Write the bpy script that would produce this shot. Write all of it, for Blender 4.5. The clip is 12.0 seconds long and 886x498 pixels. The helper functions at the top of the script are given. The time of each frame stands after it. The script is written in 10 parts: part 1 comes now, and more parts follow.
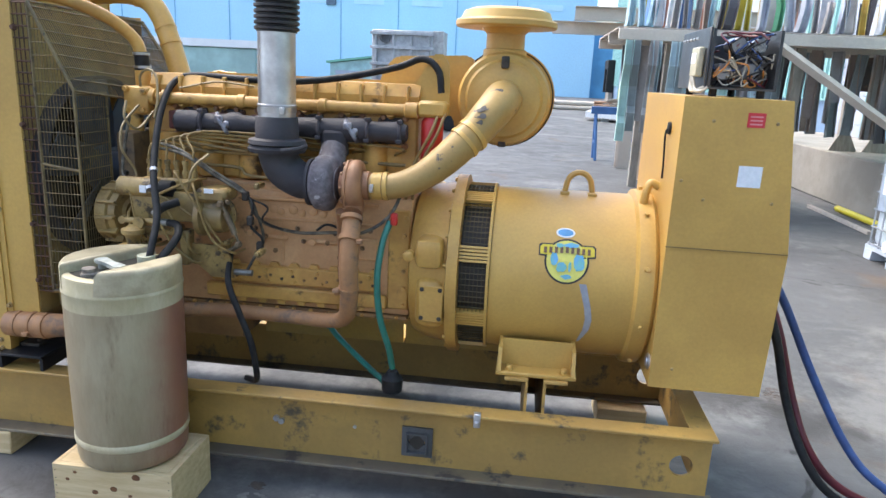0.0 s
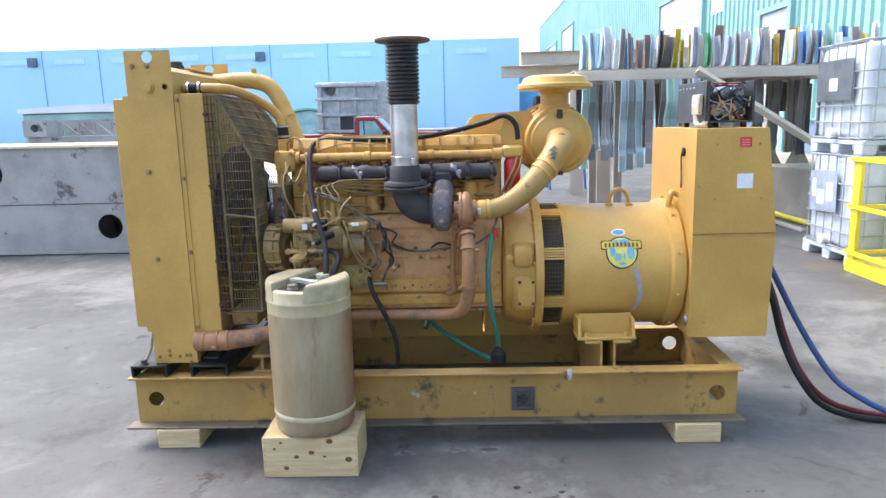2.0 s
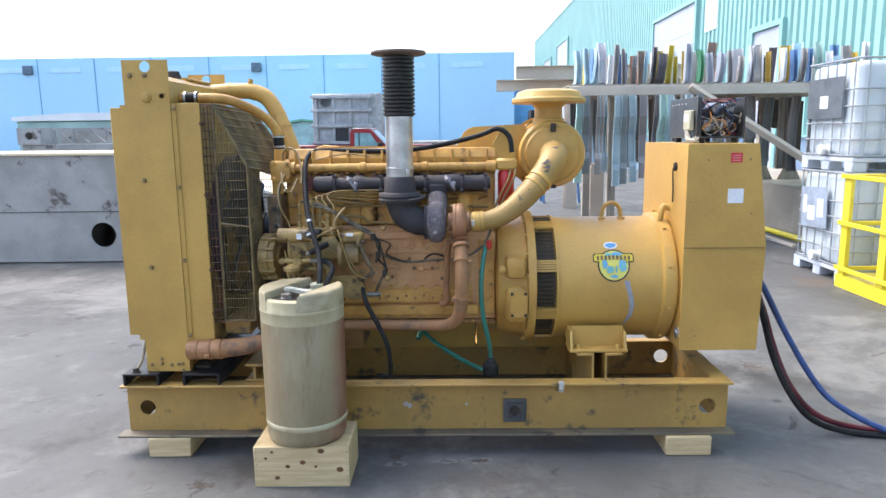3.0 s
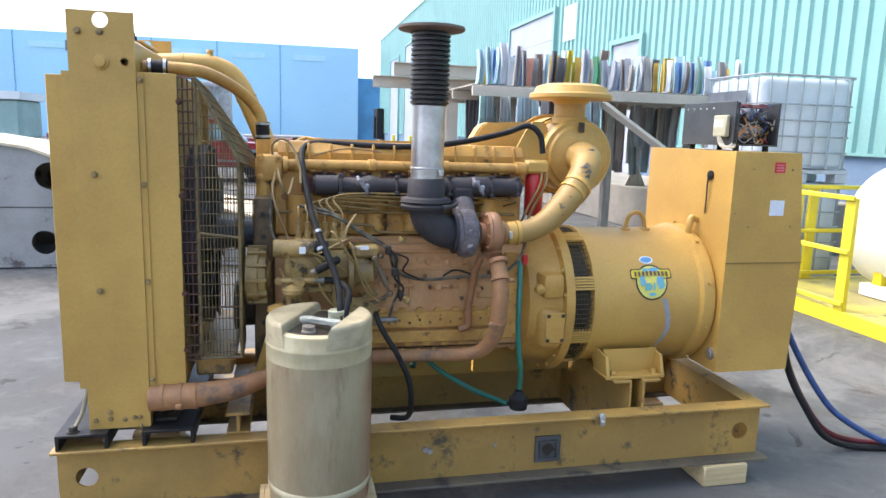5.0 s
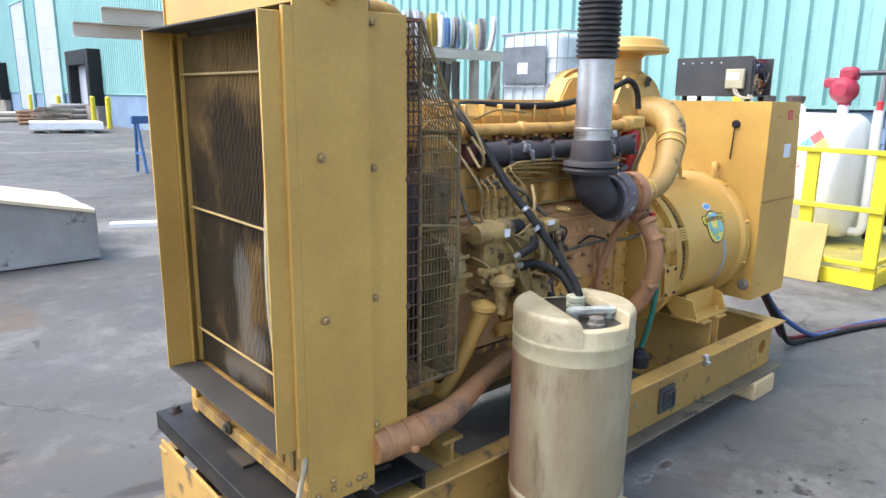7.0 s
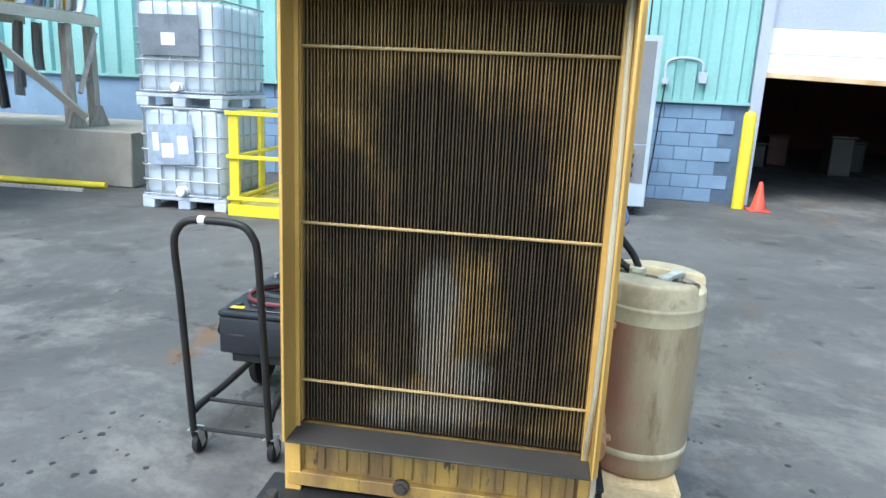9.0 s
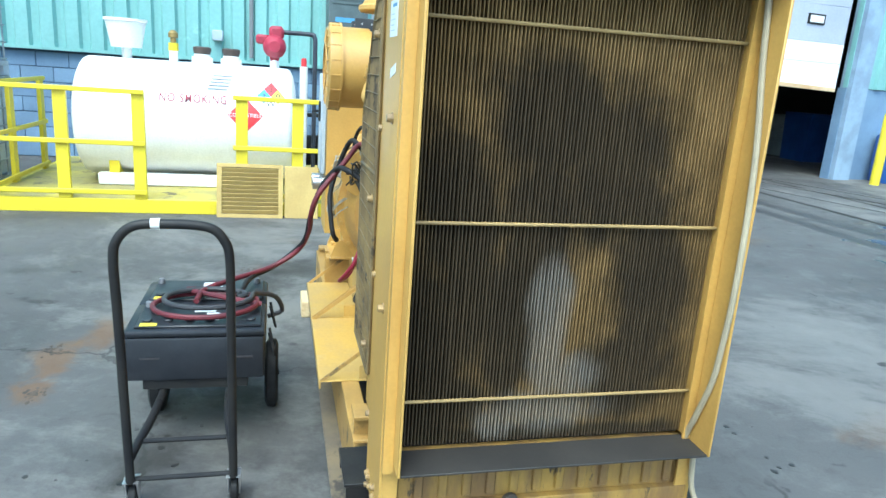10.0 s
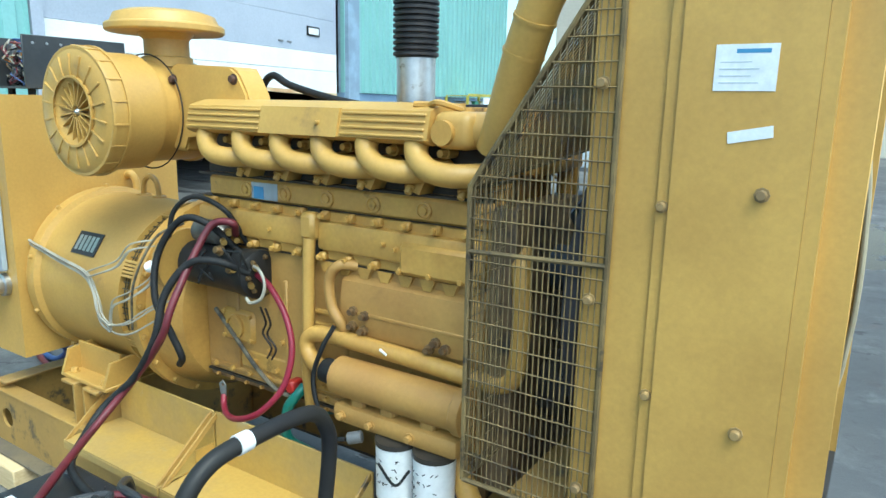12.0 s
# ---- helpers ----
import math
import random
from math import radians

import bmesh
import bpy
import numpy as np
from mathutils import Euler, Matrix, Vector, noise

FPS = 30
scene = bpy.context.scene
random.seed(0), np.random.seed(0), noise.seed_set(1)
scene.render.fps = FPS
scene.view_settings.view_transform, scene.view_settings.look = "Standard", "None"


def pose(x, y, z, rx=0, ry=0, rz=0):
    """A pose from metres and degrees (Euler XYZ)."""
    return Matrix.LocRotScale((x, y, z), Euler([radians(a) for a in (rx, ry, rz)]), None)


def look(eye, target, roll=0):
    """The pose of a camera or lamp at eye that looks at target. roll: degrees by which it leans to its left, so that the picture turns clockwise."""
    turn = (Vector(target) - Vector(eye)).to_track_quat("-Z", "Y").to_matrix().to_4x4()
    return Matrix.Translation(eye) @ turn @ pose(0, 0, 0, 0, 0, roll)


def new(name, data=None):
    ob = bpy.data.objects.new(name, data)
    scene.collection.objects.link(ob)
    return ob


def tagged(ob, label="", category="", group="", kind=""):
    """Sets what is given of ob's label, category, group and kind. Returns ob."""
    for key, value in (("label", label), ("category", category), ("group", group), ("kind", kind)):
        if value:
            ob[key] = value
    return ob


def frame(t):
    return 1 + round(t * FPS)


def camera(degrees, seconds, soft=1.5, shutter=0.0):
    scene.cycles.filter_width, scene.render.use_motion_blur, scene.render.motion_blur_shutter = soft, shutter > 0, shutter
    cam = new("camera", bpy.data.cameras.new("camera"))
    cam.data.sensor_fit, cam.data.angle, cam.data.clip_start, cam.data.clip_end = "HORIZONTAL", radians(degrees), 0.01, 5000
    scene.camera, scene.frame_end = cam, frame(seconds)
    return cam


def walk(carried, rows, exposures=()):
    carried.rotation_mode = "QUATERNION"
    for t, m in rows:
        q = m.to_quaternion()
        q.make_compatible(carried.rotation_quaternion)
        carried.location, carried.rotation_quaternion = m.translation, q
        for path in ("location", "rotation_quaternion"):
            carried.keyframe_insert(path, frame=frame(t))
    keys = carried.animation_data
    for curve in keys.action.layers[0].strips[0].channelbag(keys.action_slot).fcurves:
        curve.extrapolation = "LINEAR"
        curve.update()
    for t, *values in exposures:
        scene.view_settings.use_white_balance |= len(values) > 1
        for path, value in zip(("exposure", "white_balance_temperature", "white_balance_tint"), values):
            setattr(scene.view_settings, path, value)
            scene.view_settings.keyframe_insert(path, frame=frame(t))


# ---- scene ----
cam = camera(65.8, 12.0)
PATH = [
    (0, (2.201, -2.326, 1.56), (1.982, -0.399, 1.072), 2.7),
    (0.4, (2.009, -2.589, 1.597), (1.872, -0.656, 1.102), 1.7),
    (0.5, (1.939, -2.702, 1.578), (1.826, -0.762, 1.106), 1.4),
    (1, (1.622, -3.004, 1.578), (1.525, -1.067, 1.09), -1.1),
    (1.5, (1.563, -3.213, 1.594), (1.47, -1.264, 1.154), -1.7),
    (2, (1.57, -3.277, 1.602), (1.52, -1.312, 1.234), -1.4),
    (2.5, (1.574, -3.29, 1.6), (1.558, -1.319, 1.259), -1.2),
    (3, (1.571, -3.299, 1.6), (1.54, -1.327, 1.267), -0.7),
    (3.5, (1.559, -3.285, 1.6), (1.521, -1.312, 1.275), -0.2),
    (3.7, (1.547, -3.26, 1.598), (1.516, -1.287, 1.274), -0.0),
    (5.3, (0.486, -2.524, 1.56), (1.032, -0.629, 1.227), 1.7),
    (5.5, (0.31, -2.436, 1.54), (0.912, -0.558, 1.203), 1.6),
    (6, (-0.078, -2.162, 1.557), (0.782, -0.405, 1.141), 2.3),
    (6.5, (-0.416, -1.824, 1.545), (0.647, -0.186, 1.115), 1.3),
    (7, (-0.809, -1.509, 1.55), (0.478, -0.042, 1.112), 0.6),
    (7.2, (-0.923, -1.345, 1.538), (0.427, 0.06, 1.089), 0.5),
    (8.8, (-1.553, -0.038, 1.528), (0.351, 0.363, 1.066), 2.4),
    (9, (-1.566, 0.155, 1.531), (0.356, 0.448, 1.064), 2.6),
    (9.5, (-1.57, 0.607, 1.528), (0.372, 0.506, 1.059), 3.9),
    (10, (-1.367, 1.038, 1.496), (0.512, 0.571, 0.998), 4.1),
    (10.5, (-1.171, 1.404, 1.495), (0.576, 0.594, 0.957), 2.9),
    (11, (-0.853, 1.636, 1.493), (0.685, 0.462, 0.985), 3.1),
    (11.5, (-0.46, 1.869, 1.508), (0.885, 0.447, 1.094), 1.8),
    (12, (-0.081, 2.032, 1.53), (0.982, 0.389, 1.118), 1.2),
]
walk(cam, [(t, look(eye, target, roll)) for t, eye, target, roll in PATH], exposures=[(0.0, 1.9, 6400, 9), (0.5, 2.04, 6450, 9), (2.0, 2.02, 6500, 10), (3.0, 1.9, 6500, 10), (7.4, 1.84, 6450, 9), (9.0, 1.68, 5900, 0), (9.6, 1.68, 5700, -5), (10.2, 1.66, 5450, -10), (10.9, 1.66, 5550, -14), (11.5, 1.53, 5600, -12), (12.0, 1.41, 5600, -12)])

# ---------------------------------------------------------------- light
SUN_EL, SUN_ROT = radians(58), radians(299)
world = bpy.data.worlds.new("world")
scene.world = world
world.use_nodes = True
wn = world.node_tree.nodes
sky = wn.new("ShaderNodeTexSky")
sky.sky_type = "NISHITA"
sky.sun_disc = False
sky.sun_elevation = SUN_EL
sky.sun_rotation = SUN_ROT
sky.air_density, sky.dust_density, sky.ozone_density = 1.0, 3.0, 1.0
wn["Background"].inputs[1].default_value = 0.15
world.node_tree.links.new(sky.outputs[0], wn["Background"].inputs[0])

sun_data = bpy.data.lights.new("sun", "SUN")
sun_data.energy = 0.9
sun_data.angle = radians(40)
sun_data.color = (1.0, 0.97, 0.92)
sun = new("sun", sun_data)
sun.matrix_world = look((20 * math.sin(SUN_ROT), 20 * math.cos(SUN_ROT), 20 * math.tan(SUN_EL)), (0, 0, 0))

# ---------------------------------------------------------------- materials
MATS = {}


def mat(name, col, col2=None, rough=0.5, metal=0.0, scale=3.0, fine=60.0, bump=0.15, stain=None, stain_at=0.62,
        stain_scale=5.0, stain_soft=0.08, stretch=(1, 1, 1), vary=0.0, rough_var=0.12, alpha=None, spec=0.5):
    """Painted or raw surface: broad tone shift, fine grain, irregular stains, bump, all at world size."""
    if name in MATS:
        return MATS[name]
    m = bpy.data.materials.new(name)
    m.use_nodes = True
    nt = m.node_tree
    n, ln = nt.nodes, nt.links
    b = n["Principled BSDF"]
    col2 = col2 or tuple(c * 0.72 for c in col)
    geo = n.new("ShaderNodeNewGeometry")
    mp = n.new("ShaderNodeMapping")
    mp.inputs["Scale"].default_value = stretch
    ln.new(geo.outputs["Position"], mp.inputs[0])

    def noise_node(s, detail=5, rgh=0.6):
        t = n.new("ShaderNodeTexNoise")
        t.inputs["Scale"].default_value, t.inputs["Detail"].default_value, t.inputs["Roughness"].default_value = s, detail, rgh
        ln.new(mp.outputs[0], t.inputs["Vector"])
        return t.outputs["Fac"]

    def ramp(src, lo, hi):
        r = n.new("ShaderNodeMapRange")
        r.interpolation_type = "SMOOTHSTEP"
        r.inputs["From Min"].default_value, r.inputs["From Max"].default_value = lo, hi
        ln.new(src, r.inputs["Value"])
        return r.outputs[0]

    def mix(fac, a, c, mode="MIX"):
        x = n.new("ShaderNodeMix")
        x.data_type, x.blend_type = "RGBA", mode
        for sock, v in ((x.inputs[0], fac), (x.inputs[6], a), (x.inputs[7], c)):
            if isinstance(v, (int, float)):
                sock.default_value = v
            elif isinstance(v, tuple):
                sock.default_value = (*v, 1)
            else:
                ln.new(v, sock)
        return x.outputs[2]

    broad = noise_node(scale, 6)
    grain = noise_node(fine, 3)
    c = mix(ramp(broad, 0.36, 0.66), col2, col)
    g = n.new("ShaderNodeMapRange")
    g.inputs["To Min"].default_value, g.inputs["To Max"].default_value = 0.86, 1.12
    ln.new(grain, g.inputs["Value"])
    gc = n.new("ShaderNodeCombineColor")
    for k in range(3):
        ln.new(g.outputs[0], gc.inputs[k])
    c = mix(1.0, c, gc.outputs[0], "MULTIPLY")
    if vary:
        oi = n.new("ShaderNodeObjectInfo")
        hs = n.new("ShaderNodeHueSaturation")
        v = n.new("ShaderNodeMapRange")
        v.inputs["To Min"].default_value, v.inputs["To Max"].default_value = 1 - vary, 1 + vary
        ln.new(oi.outputs["Random"], v.inputs["Value"])
        ln.new(v.outputs[0], hs.inputs["Value"])
        ln.new(c, hs.inputs["Color"])
        c = hs.outputs[0]
    if stain:
        st = noise_node(stain_scale, 8, 0.68)
        c = mix(ramp(st, stain_at, stain_at + stain_soft), c, stain)
    ln.new(c, b.inputs["Base Color"])
    rr = n.new("ShaderNodeMapRange")
    rr.inputs["To Min"].default_value, rr.inputs["To Max"].default_value = max(0.03, rough - rough_var), min(1, rough + rough_var)
    ln.new(broad, rr.inputs["Value"])
    ln.new(rr.outputs[0], b.inputs["Roughness"])
    b.inputs["Metallic"].default_value = metal
    b.inputs["Specular IOR Level"].default_value = spec
    if bump:
        bp = n.new("ShaderNodeBump")
        bp.inputs["Strength"].default_value, bp.inputs["Distance"].default_value = bump, 0.004
        ln.new(grain, bp.inputs["Height"])
        ln.new(bp.outputs[0], b.inputs["Normal"])
    if alpha is not None:
        b.inputs["Transmission Weight"].default_value = alpha
    MATS[name] = m
    return m


YEL = mat("yellow_paint", (0.565, 0.345, 0.085), (0.47, 0.28, 0.07), 0.42, scale=2.2, fine=90, bump=0.06,
          stain=(0.27, 0.16, 0.06), stain_at=0.62, stain_scale=3.5, stain_soft=0.16)
YEL_ENG = mat("engine_paint", (0.63, 0.36, 0.09), (0.46, 0.24, 0.06), 0.42, scale=7, fine=70, bump=0.2,
              stain=(0.07, 0.042, 0.022), stain_at=0.56, stain_scale=9, stain_soft=0.14)
YEL_SKID = mat("skid_paint", (0.47, 0.285, 0.075), (0.36, 0.22, 0.065), 0.5, scale=3, fine=60, bump=0.12,
               stain=(0.10, 0.078, 0.05), stain_at=0.54, stain_scale=6, stain_soft=0.12)
PUMP = mat("pump_paint", (0.40, 0.27, 0.095), (0.22, 0.145, 0.055), 0.42, scale=11, fine=80, bump=0.2,
           stain=(0.05, 0.036, 0.02), stain_at=0.55, stain_scale=14, stain_soft=0.1)
BLOCK = mat("crankcase_paint", (0.60, 0.345, 0.16), (0.5, 0.265, 0.11), 0.5, scale=5, fine=80, bump=0.2,
            stain=(0.1, 0.055, 0.03), stain_at=0.58, stain_scale=7, stain_soft=0.14)
COPPER = mat("primer_pipe", (0.36, 0.175, 0.08), (0.25, 0.115, 0.055), 0.5, scale=8, fine=60, bump=0.15,
             stain=(0.12, 0.075, 0.045), stain_at=0.58, stain_scale=9, stain_soft=0.14)
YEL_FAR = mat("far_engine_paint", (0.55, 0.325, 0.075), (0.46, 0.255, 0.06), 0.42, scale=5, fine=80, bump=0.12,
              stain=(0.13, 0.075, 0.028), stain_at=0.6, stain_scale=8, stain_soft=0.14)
BLACK_PAINT = mat("black_paint", (0.013, 0.013, 0.015), (0.022, 0.021, 0.02), 0.52, scale=6, fine=60, bump=0.1,
                  stain=(0.07, 0.065, 0.06), stain_at=0.68, stain_scale=6, spec=0.3)
CAST_IRON = mat("hot_iron", (0.045, 0.04, 0.045), (0.03, 0.027, 0.03), 0.7, metal=0.0, scale=12, fine=90, bump=0.5,
                stain=(0.11, 0.06, 0.04), stain_at=0.64, stain_scale=14)
RUST = mat("rusty_wire", (0.11, 0.05, 0.028), (0.06, 0.03, 0.02), 0.8, scale=14, fine=120, bump=0.4)
WIRE = mat("guard_wire", (0.21, 0.148, 0.058), (0.11, 0.078, 0.035), 0.6, scale=9, fine=120, bump=0.2,
           stain=(0.04, 0.03, 0.02), stain_at=0.56, stain_scale=12)
GALV = mat("galvanized_steel", (0.66, 0.67, 0.68), (0.48, 0.48, 0.5), 0.35, metal=0.85, scale=9, fine=50, bump=0.1,
           stain=(0.3, 0.26, 0.22), stain_at=0.62, stain_scale=9)
RUBBER = mat("black_rubber", (0.012, 0.012, 0.013), (0.022, 0.022, 0.022), 0.6, scale=20, fine=150, bump=0.2, spec=0.25)


def radiator_material(name, clean, pale, soot):
    """Radiator fins: soot blown by the fan in an arch and a wiped dusty column, edges broken up by noise."""
    m = mat(name, clean, tuple(c * 0.6 for c in clean), 0.75, scale=6, fine=140, bump=0.1, spec=0.15)
    n, ln = m.node_tree.nodes, m.node_tree.links
    b = n["Principled BSDF"]
    col = b.inputs["Base Color"].links[0].from_socket
    geo = n.new("ShaderNodeNewGeometry")
    noi = n.new("ShaderNodeTexNoise")
    noi.inputs["Scale"].default_value, noi.inputs["Detail"].default_value, noi.inputs["Roughness"].default_value = 5.0, 8, 0.7
    ln.new(geo.outputs["Position"], noi.inputs["Vector"])
    for tone, blobs, amount in ((soot, ((0.46, 1.40, 0.17, 0.13), (0.66, 1.20, 0.10, 0.22), (0.70, 0.88, 0.12, 0.26), (0.29, 1.33, 0.13, 0.17), (0.17, 1.02, 0.10, 0.26),
                                        (0.68, 0.74, 0.13, 0.16), (0.46, 1.16, 0.10, 0.2), (0.52, 0.92, 0.07, 0.2), (0.4, 0.64, 0.42, 0.035), (0.21, 0.80, 0.13, 0.13), (0.62, 1.02, 0.1, 0.25)), 0.86),
                                (pale, ((0.405, 1.0, 0.045, 0.08), (0.40, 0.86, 0.04, 0.12), (0.35, 0.80, 0.07, 0.06), (0.40, 0.71, 0.13, 0.045), (0.52, 0.68, 0.05, 0.03)), 0.5)):
        total = None
        for cy, cz, ry, rz in blobs:
            v = n.new("ShaderNodeVectorMath")
            v.operation = "SUBTRACT"
            v.inputs[1].default_value = (0.07, cy, cz)
            ln.new(geo.outputs["Position"], v.inputs[0])
            w = n.new("ShaderNodeVectorMath")
            w.operation = "MULTIPLY"
            w.inputs[1].default_value = (0, 1 / ry, 1 / rz)
            ln.new(v.outputs[0], w.inputs[0])
            le = n.new("ShaderNodeVectorMath")
            le.operation = "LENGTH"
            ln.new(w.outputs[0], le.inputs[0])
            if total is None:
                total = le.outputs["Value"]
            else:
                mn = n.new("ShaderNodeMath")
                mn.operation = "SMOOTH_MIN"
                mn.inputs[2].default_value = 0.25
                ln.new(total, mn.inputs[0])
                ln.new(le.outputs["Value"], mn.inputs[1])
                total = mn.outputs[0]
        ad = n.new("ShaderNodeMath")
        ad.operation = "MULTIPLY_ADD"
        ad.inputs[1].default_value = 2.6
        ln.new(noi.outputs["Fac"], ad.inputs[0])
        ln.new(total, ad.inputs[2])
        r = n.new("ShaderNodeMapRange")
        r.interpolation_type = "SMOOTHSTEP"
        for k, val in (("From Min", 1.9), ("From Max", 2.95), ("To Min", amount), ("To Max", 0.0)):
            r.inputs[k].default_value = val
        ln.new(ad.outputs[0], r.inputs["Value"])
        x = n.new("ShaderNodeMix")
        x.data_type = "RGBA"
        ln.new(r.outputs[0], x.inputs[0])
        ln.new(col, x.inputs[6])
        x.inputs[7].default_value = (*tone, 1)
        col = x.outputs[2]
    ln.new(col, b.inputs["Base Color"])
    return m


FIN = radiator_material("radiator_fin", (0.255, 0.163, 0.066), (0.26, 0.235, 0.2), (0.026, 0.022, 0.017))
# Core behind the fins: same dirt, base darkened for the shade between them
CORE_SHADED = radiator_material("radiator_core", (0.05, 0.033, 0.016), (0.10, 0.09, 0.074), (0.008, 0.0075, 0.0065))
WOOD = mat("fresh_lumber", (0.66, 0.52, 0.30), (0.54, 0.40, 0.21), 0.65, scale=4, fine=40, bump=0.2, stretch=(1, 6, 12),
           stain=(0.28, 0.13, 0.05), stain_at=0.7, stain_scale=3)
WOOD_OLD = mat("weathered_lumber", (0.42, 0.37, 0.31), (0.3, 0.26, 0.22), 0.75, scale=4, fine=40, bump=0.3, stretch=(5, 5, 1), vary=0.2)
DRUM = mat("stained_poly", (0.56, 0.50, 0.34), (0.42, 0.36, 0.21), 0.42, scale=6, fine=120, bump=0.05,
           stain=(0.31, 0.245, 0.135), stain_at=0.5, stain_scale=7, stain_soft=0.3, stretch=(1, 1, 0.4))
DRUM_WET = mat("fuel_level_poly", (0.38, 0.32, 0.205), (0.26, 0.2, 0.115), 0.38, scale=5, fine=120, bump=0.05,
               stain=(0.18, 0.125, 0.07), stain_at=0.53, stain_scale=9, stain_soft=0.2, stretch=(1, 1, 0.25))


def redden_side(m):
    """Reddens one side of the drum's wall, with an uneven edge."""
    n, ln = m.node_tree.nodes, m.node_tree.links
    b = n["Principled BSDF"]
    col = b.inputs["Base Color"].links[0].from_socket
    geo = n.new("ShaderNodeNewGeometry")
    dot = n.new("ShaderNodeVectorMath")
    dot.operation = "DOT_PRODUCT"
    dot.inputs[1].default_value = (0.45, 1.0, -0.05)
    ln.new(geo.outputs["Position"], dot.inputs[0])
    noi = n.new("ShaderNodeTexNoise")
    noi.inputs["Scale"].default_value, noi.inputs["Detail"].default_value = 7.0, 6
    ln.new(geo.outputs["Position"], noi.inputs["Vector"])
    ad = n.new("ShaderNodeMath")
    ad.operation = "MULTIPLY_ADD"
    ad.inputs[1].default_value = 0.16
    ln.new(noi.outputs["Fac"], ad.inputs[0])
    ln.new(dot.outputs["Value"], ad.inputs[2])
    r = n.new("ShaderNodeMapRange")
    r.interpolation_type = "SMOOTHSTEP"
    for k, val in (("From Min", 0.1), ("From Max", 0.3), ("To Min", 0.0), ("To Max", 0.8)):
        r.inputs[k].default_value = val
    ln.new(ad.outputs[0], r.inputs["Value"])
    x = n.new("ShaderNodeMix")
    x.data_type = "RGBA"
    ln.new(r.outputs[0], x.inputs[0])
    ln.new(col, x.inputs[6])
    x.inputs[7].default_value = (0.27, 0.10, 0.07, 1)
    ln.new(x.outputs[2], b.inputs["Base Color"])


redden_side(DRUM_WET)
DIRT_POLY = mat("oily_poly", (0.05, 0.042, 0.03), (0.025, 0.021, 0.017), 0.4, scale=9, fine=90, bump=0.1)
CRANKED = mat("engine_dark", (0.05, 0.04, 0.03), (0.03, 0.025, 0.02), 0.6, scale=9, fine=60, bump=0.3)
RED = mat("red_filter", (0.5, 0.025, 0.02), (0.42, 0.02, 0.018), 0.3, scale=5, fine=60, bump=0.03)
GREEN_HOSE = mat("green_hose", (0.03, 0.2, 0.15), (0.025, 0.15, 0.11), 0.4, scale=9, fine=90, bump=0.05)
RED_CABLE = mat("red_cable", (0.13, 0.016, 0.024), (0.085, 0.012, 0.018), 0.5, scale=12, fine=90, bump=0.1)
BLUE_CABLE = mat("blue_cable", (0.04, 0.09, 0.25), (0.03, 0.06, 0.17), 0.5, scale=12, fine=90, bump=0.1)
WHITE_WIRE = mat("white_wire", (0.42, 0.385, 0.31), None, 0.5, scale=10, fine=60, bump=0.05)
WHITE = mat("white_paint", (0.84, 0.84, 0.83), (0.78, 0.78, 0.77), 0.4, scale=1.5, fine=50, bump=0.04,
            stain=(0.5, 0.46, 0.38), stain_at=0.7, stain_scale=3)
PAPER = mat("white_label", (0.8, 0.81, 0.84), (0.72, 0.75, 0.78), 0.5, scale=20, fine=90, bump=0.02)
INK = mat("grey_print", (0.35, 0.38, 0.42), None, 0.6, bump=0)
INK_DARK = mat("dark_print", (0.03, 0.03, 0.035), None, 0.6, bump=0)
INK_BLUE = mat("blue_print", (0.12, 0.35, 0.62), None, 0.5, bump=0)
INK_RED = mat("red_print", (0.62, 0.035, 0.045), (0.55, 0.03, 0.04), 0.5, bump=0)
INK_YEL = mat("yellow_print", (0.75, 0.6, 0.05), None, 0.5, bump=0)
ALU = mat("bare_alu", (0.6, 0.6, 0.6), (0.45, 0.45, 0.45), 0.35, metal=0.9, scale=10, fine=60, bump=0.1)
STEEL = mat("weathered_steel", (0.42, 0.405, 0.385), (0.31, 0.3, 0.285), 0.55, metal=0.25, scale=1.4, fine=40, bump=0.12,
            stain=(0.13, 0.11, 0.1), stain_at=0.575, stain_scale=3.2, stain_soft=0.08)
TEAL = mat("teal_sheet", (0.245, 0.455, 0.44), (0.215, 0.41, 0.395), 0.5, scale=0.5, fine=20, bump=0.05,
           stain=(0.3, 0.55, 0.52), stain_at=0.64, stain_scale=1.2)
BLUE_WALL = mat("blue_sheet", (0.47, 0.75, 0.92), (0.44, 0.72, 0.9), 0.6, scale=0.15, fine=6, bump=0.03)
BLUE_BLOCK = mat("blue_block", (0.2, 0.3, 0.43), (0.16, 0.24, 0.36), 0.7, scale=1.5, fine=40, bump=0.3, vary=0.08,
                 stain=(0.22, 0.25, 0.3), stain_at=0.64, stain_scale=3)
SAFETY = mat("safety_yellow", (0.75, 0.62, 0.03), (0.66, 0.53, 0.03), 0.4, scale=4, fine=60, bump=0.05,
             stain=(0.35, 0.28, 0.08), stain_at=0.7, stain_scale=6)
BEIGE = mat("beige_primer", (0.58, 0.5, 0.42), (0.5, 0.43, 0.36), 0.6, scale=2, fine=40, bump=0.1,
            stain=(0.3, 0.22, 0.17), stain_at=0.68, stain_scale=4)
TOTE = mat("tote_poly", (0.58, 0.63, 0.67), (0.48, 0.54, 0.59), 0.35, scale=2, fine=60, bump=0.03, stain=(0.5, 0.5, 0.47),
           stain_at=0.68, stain_scale=3)
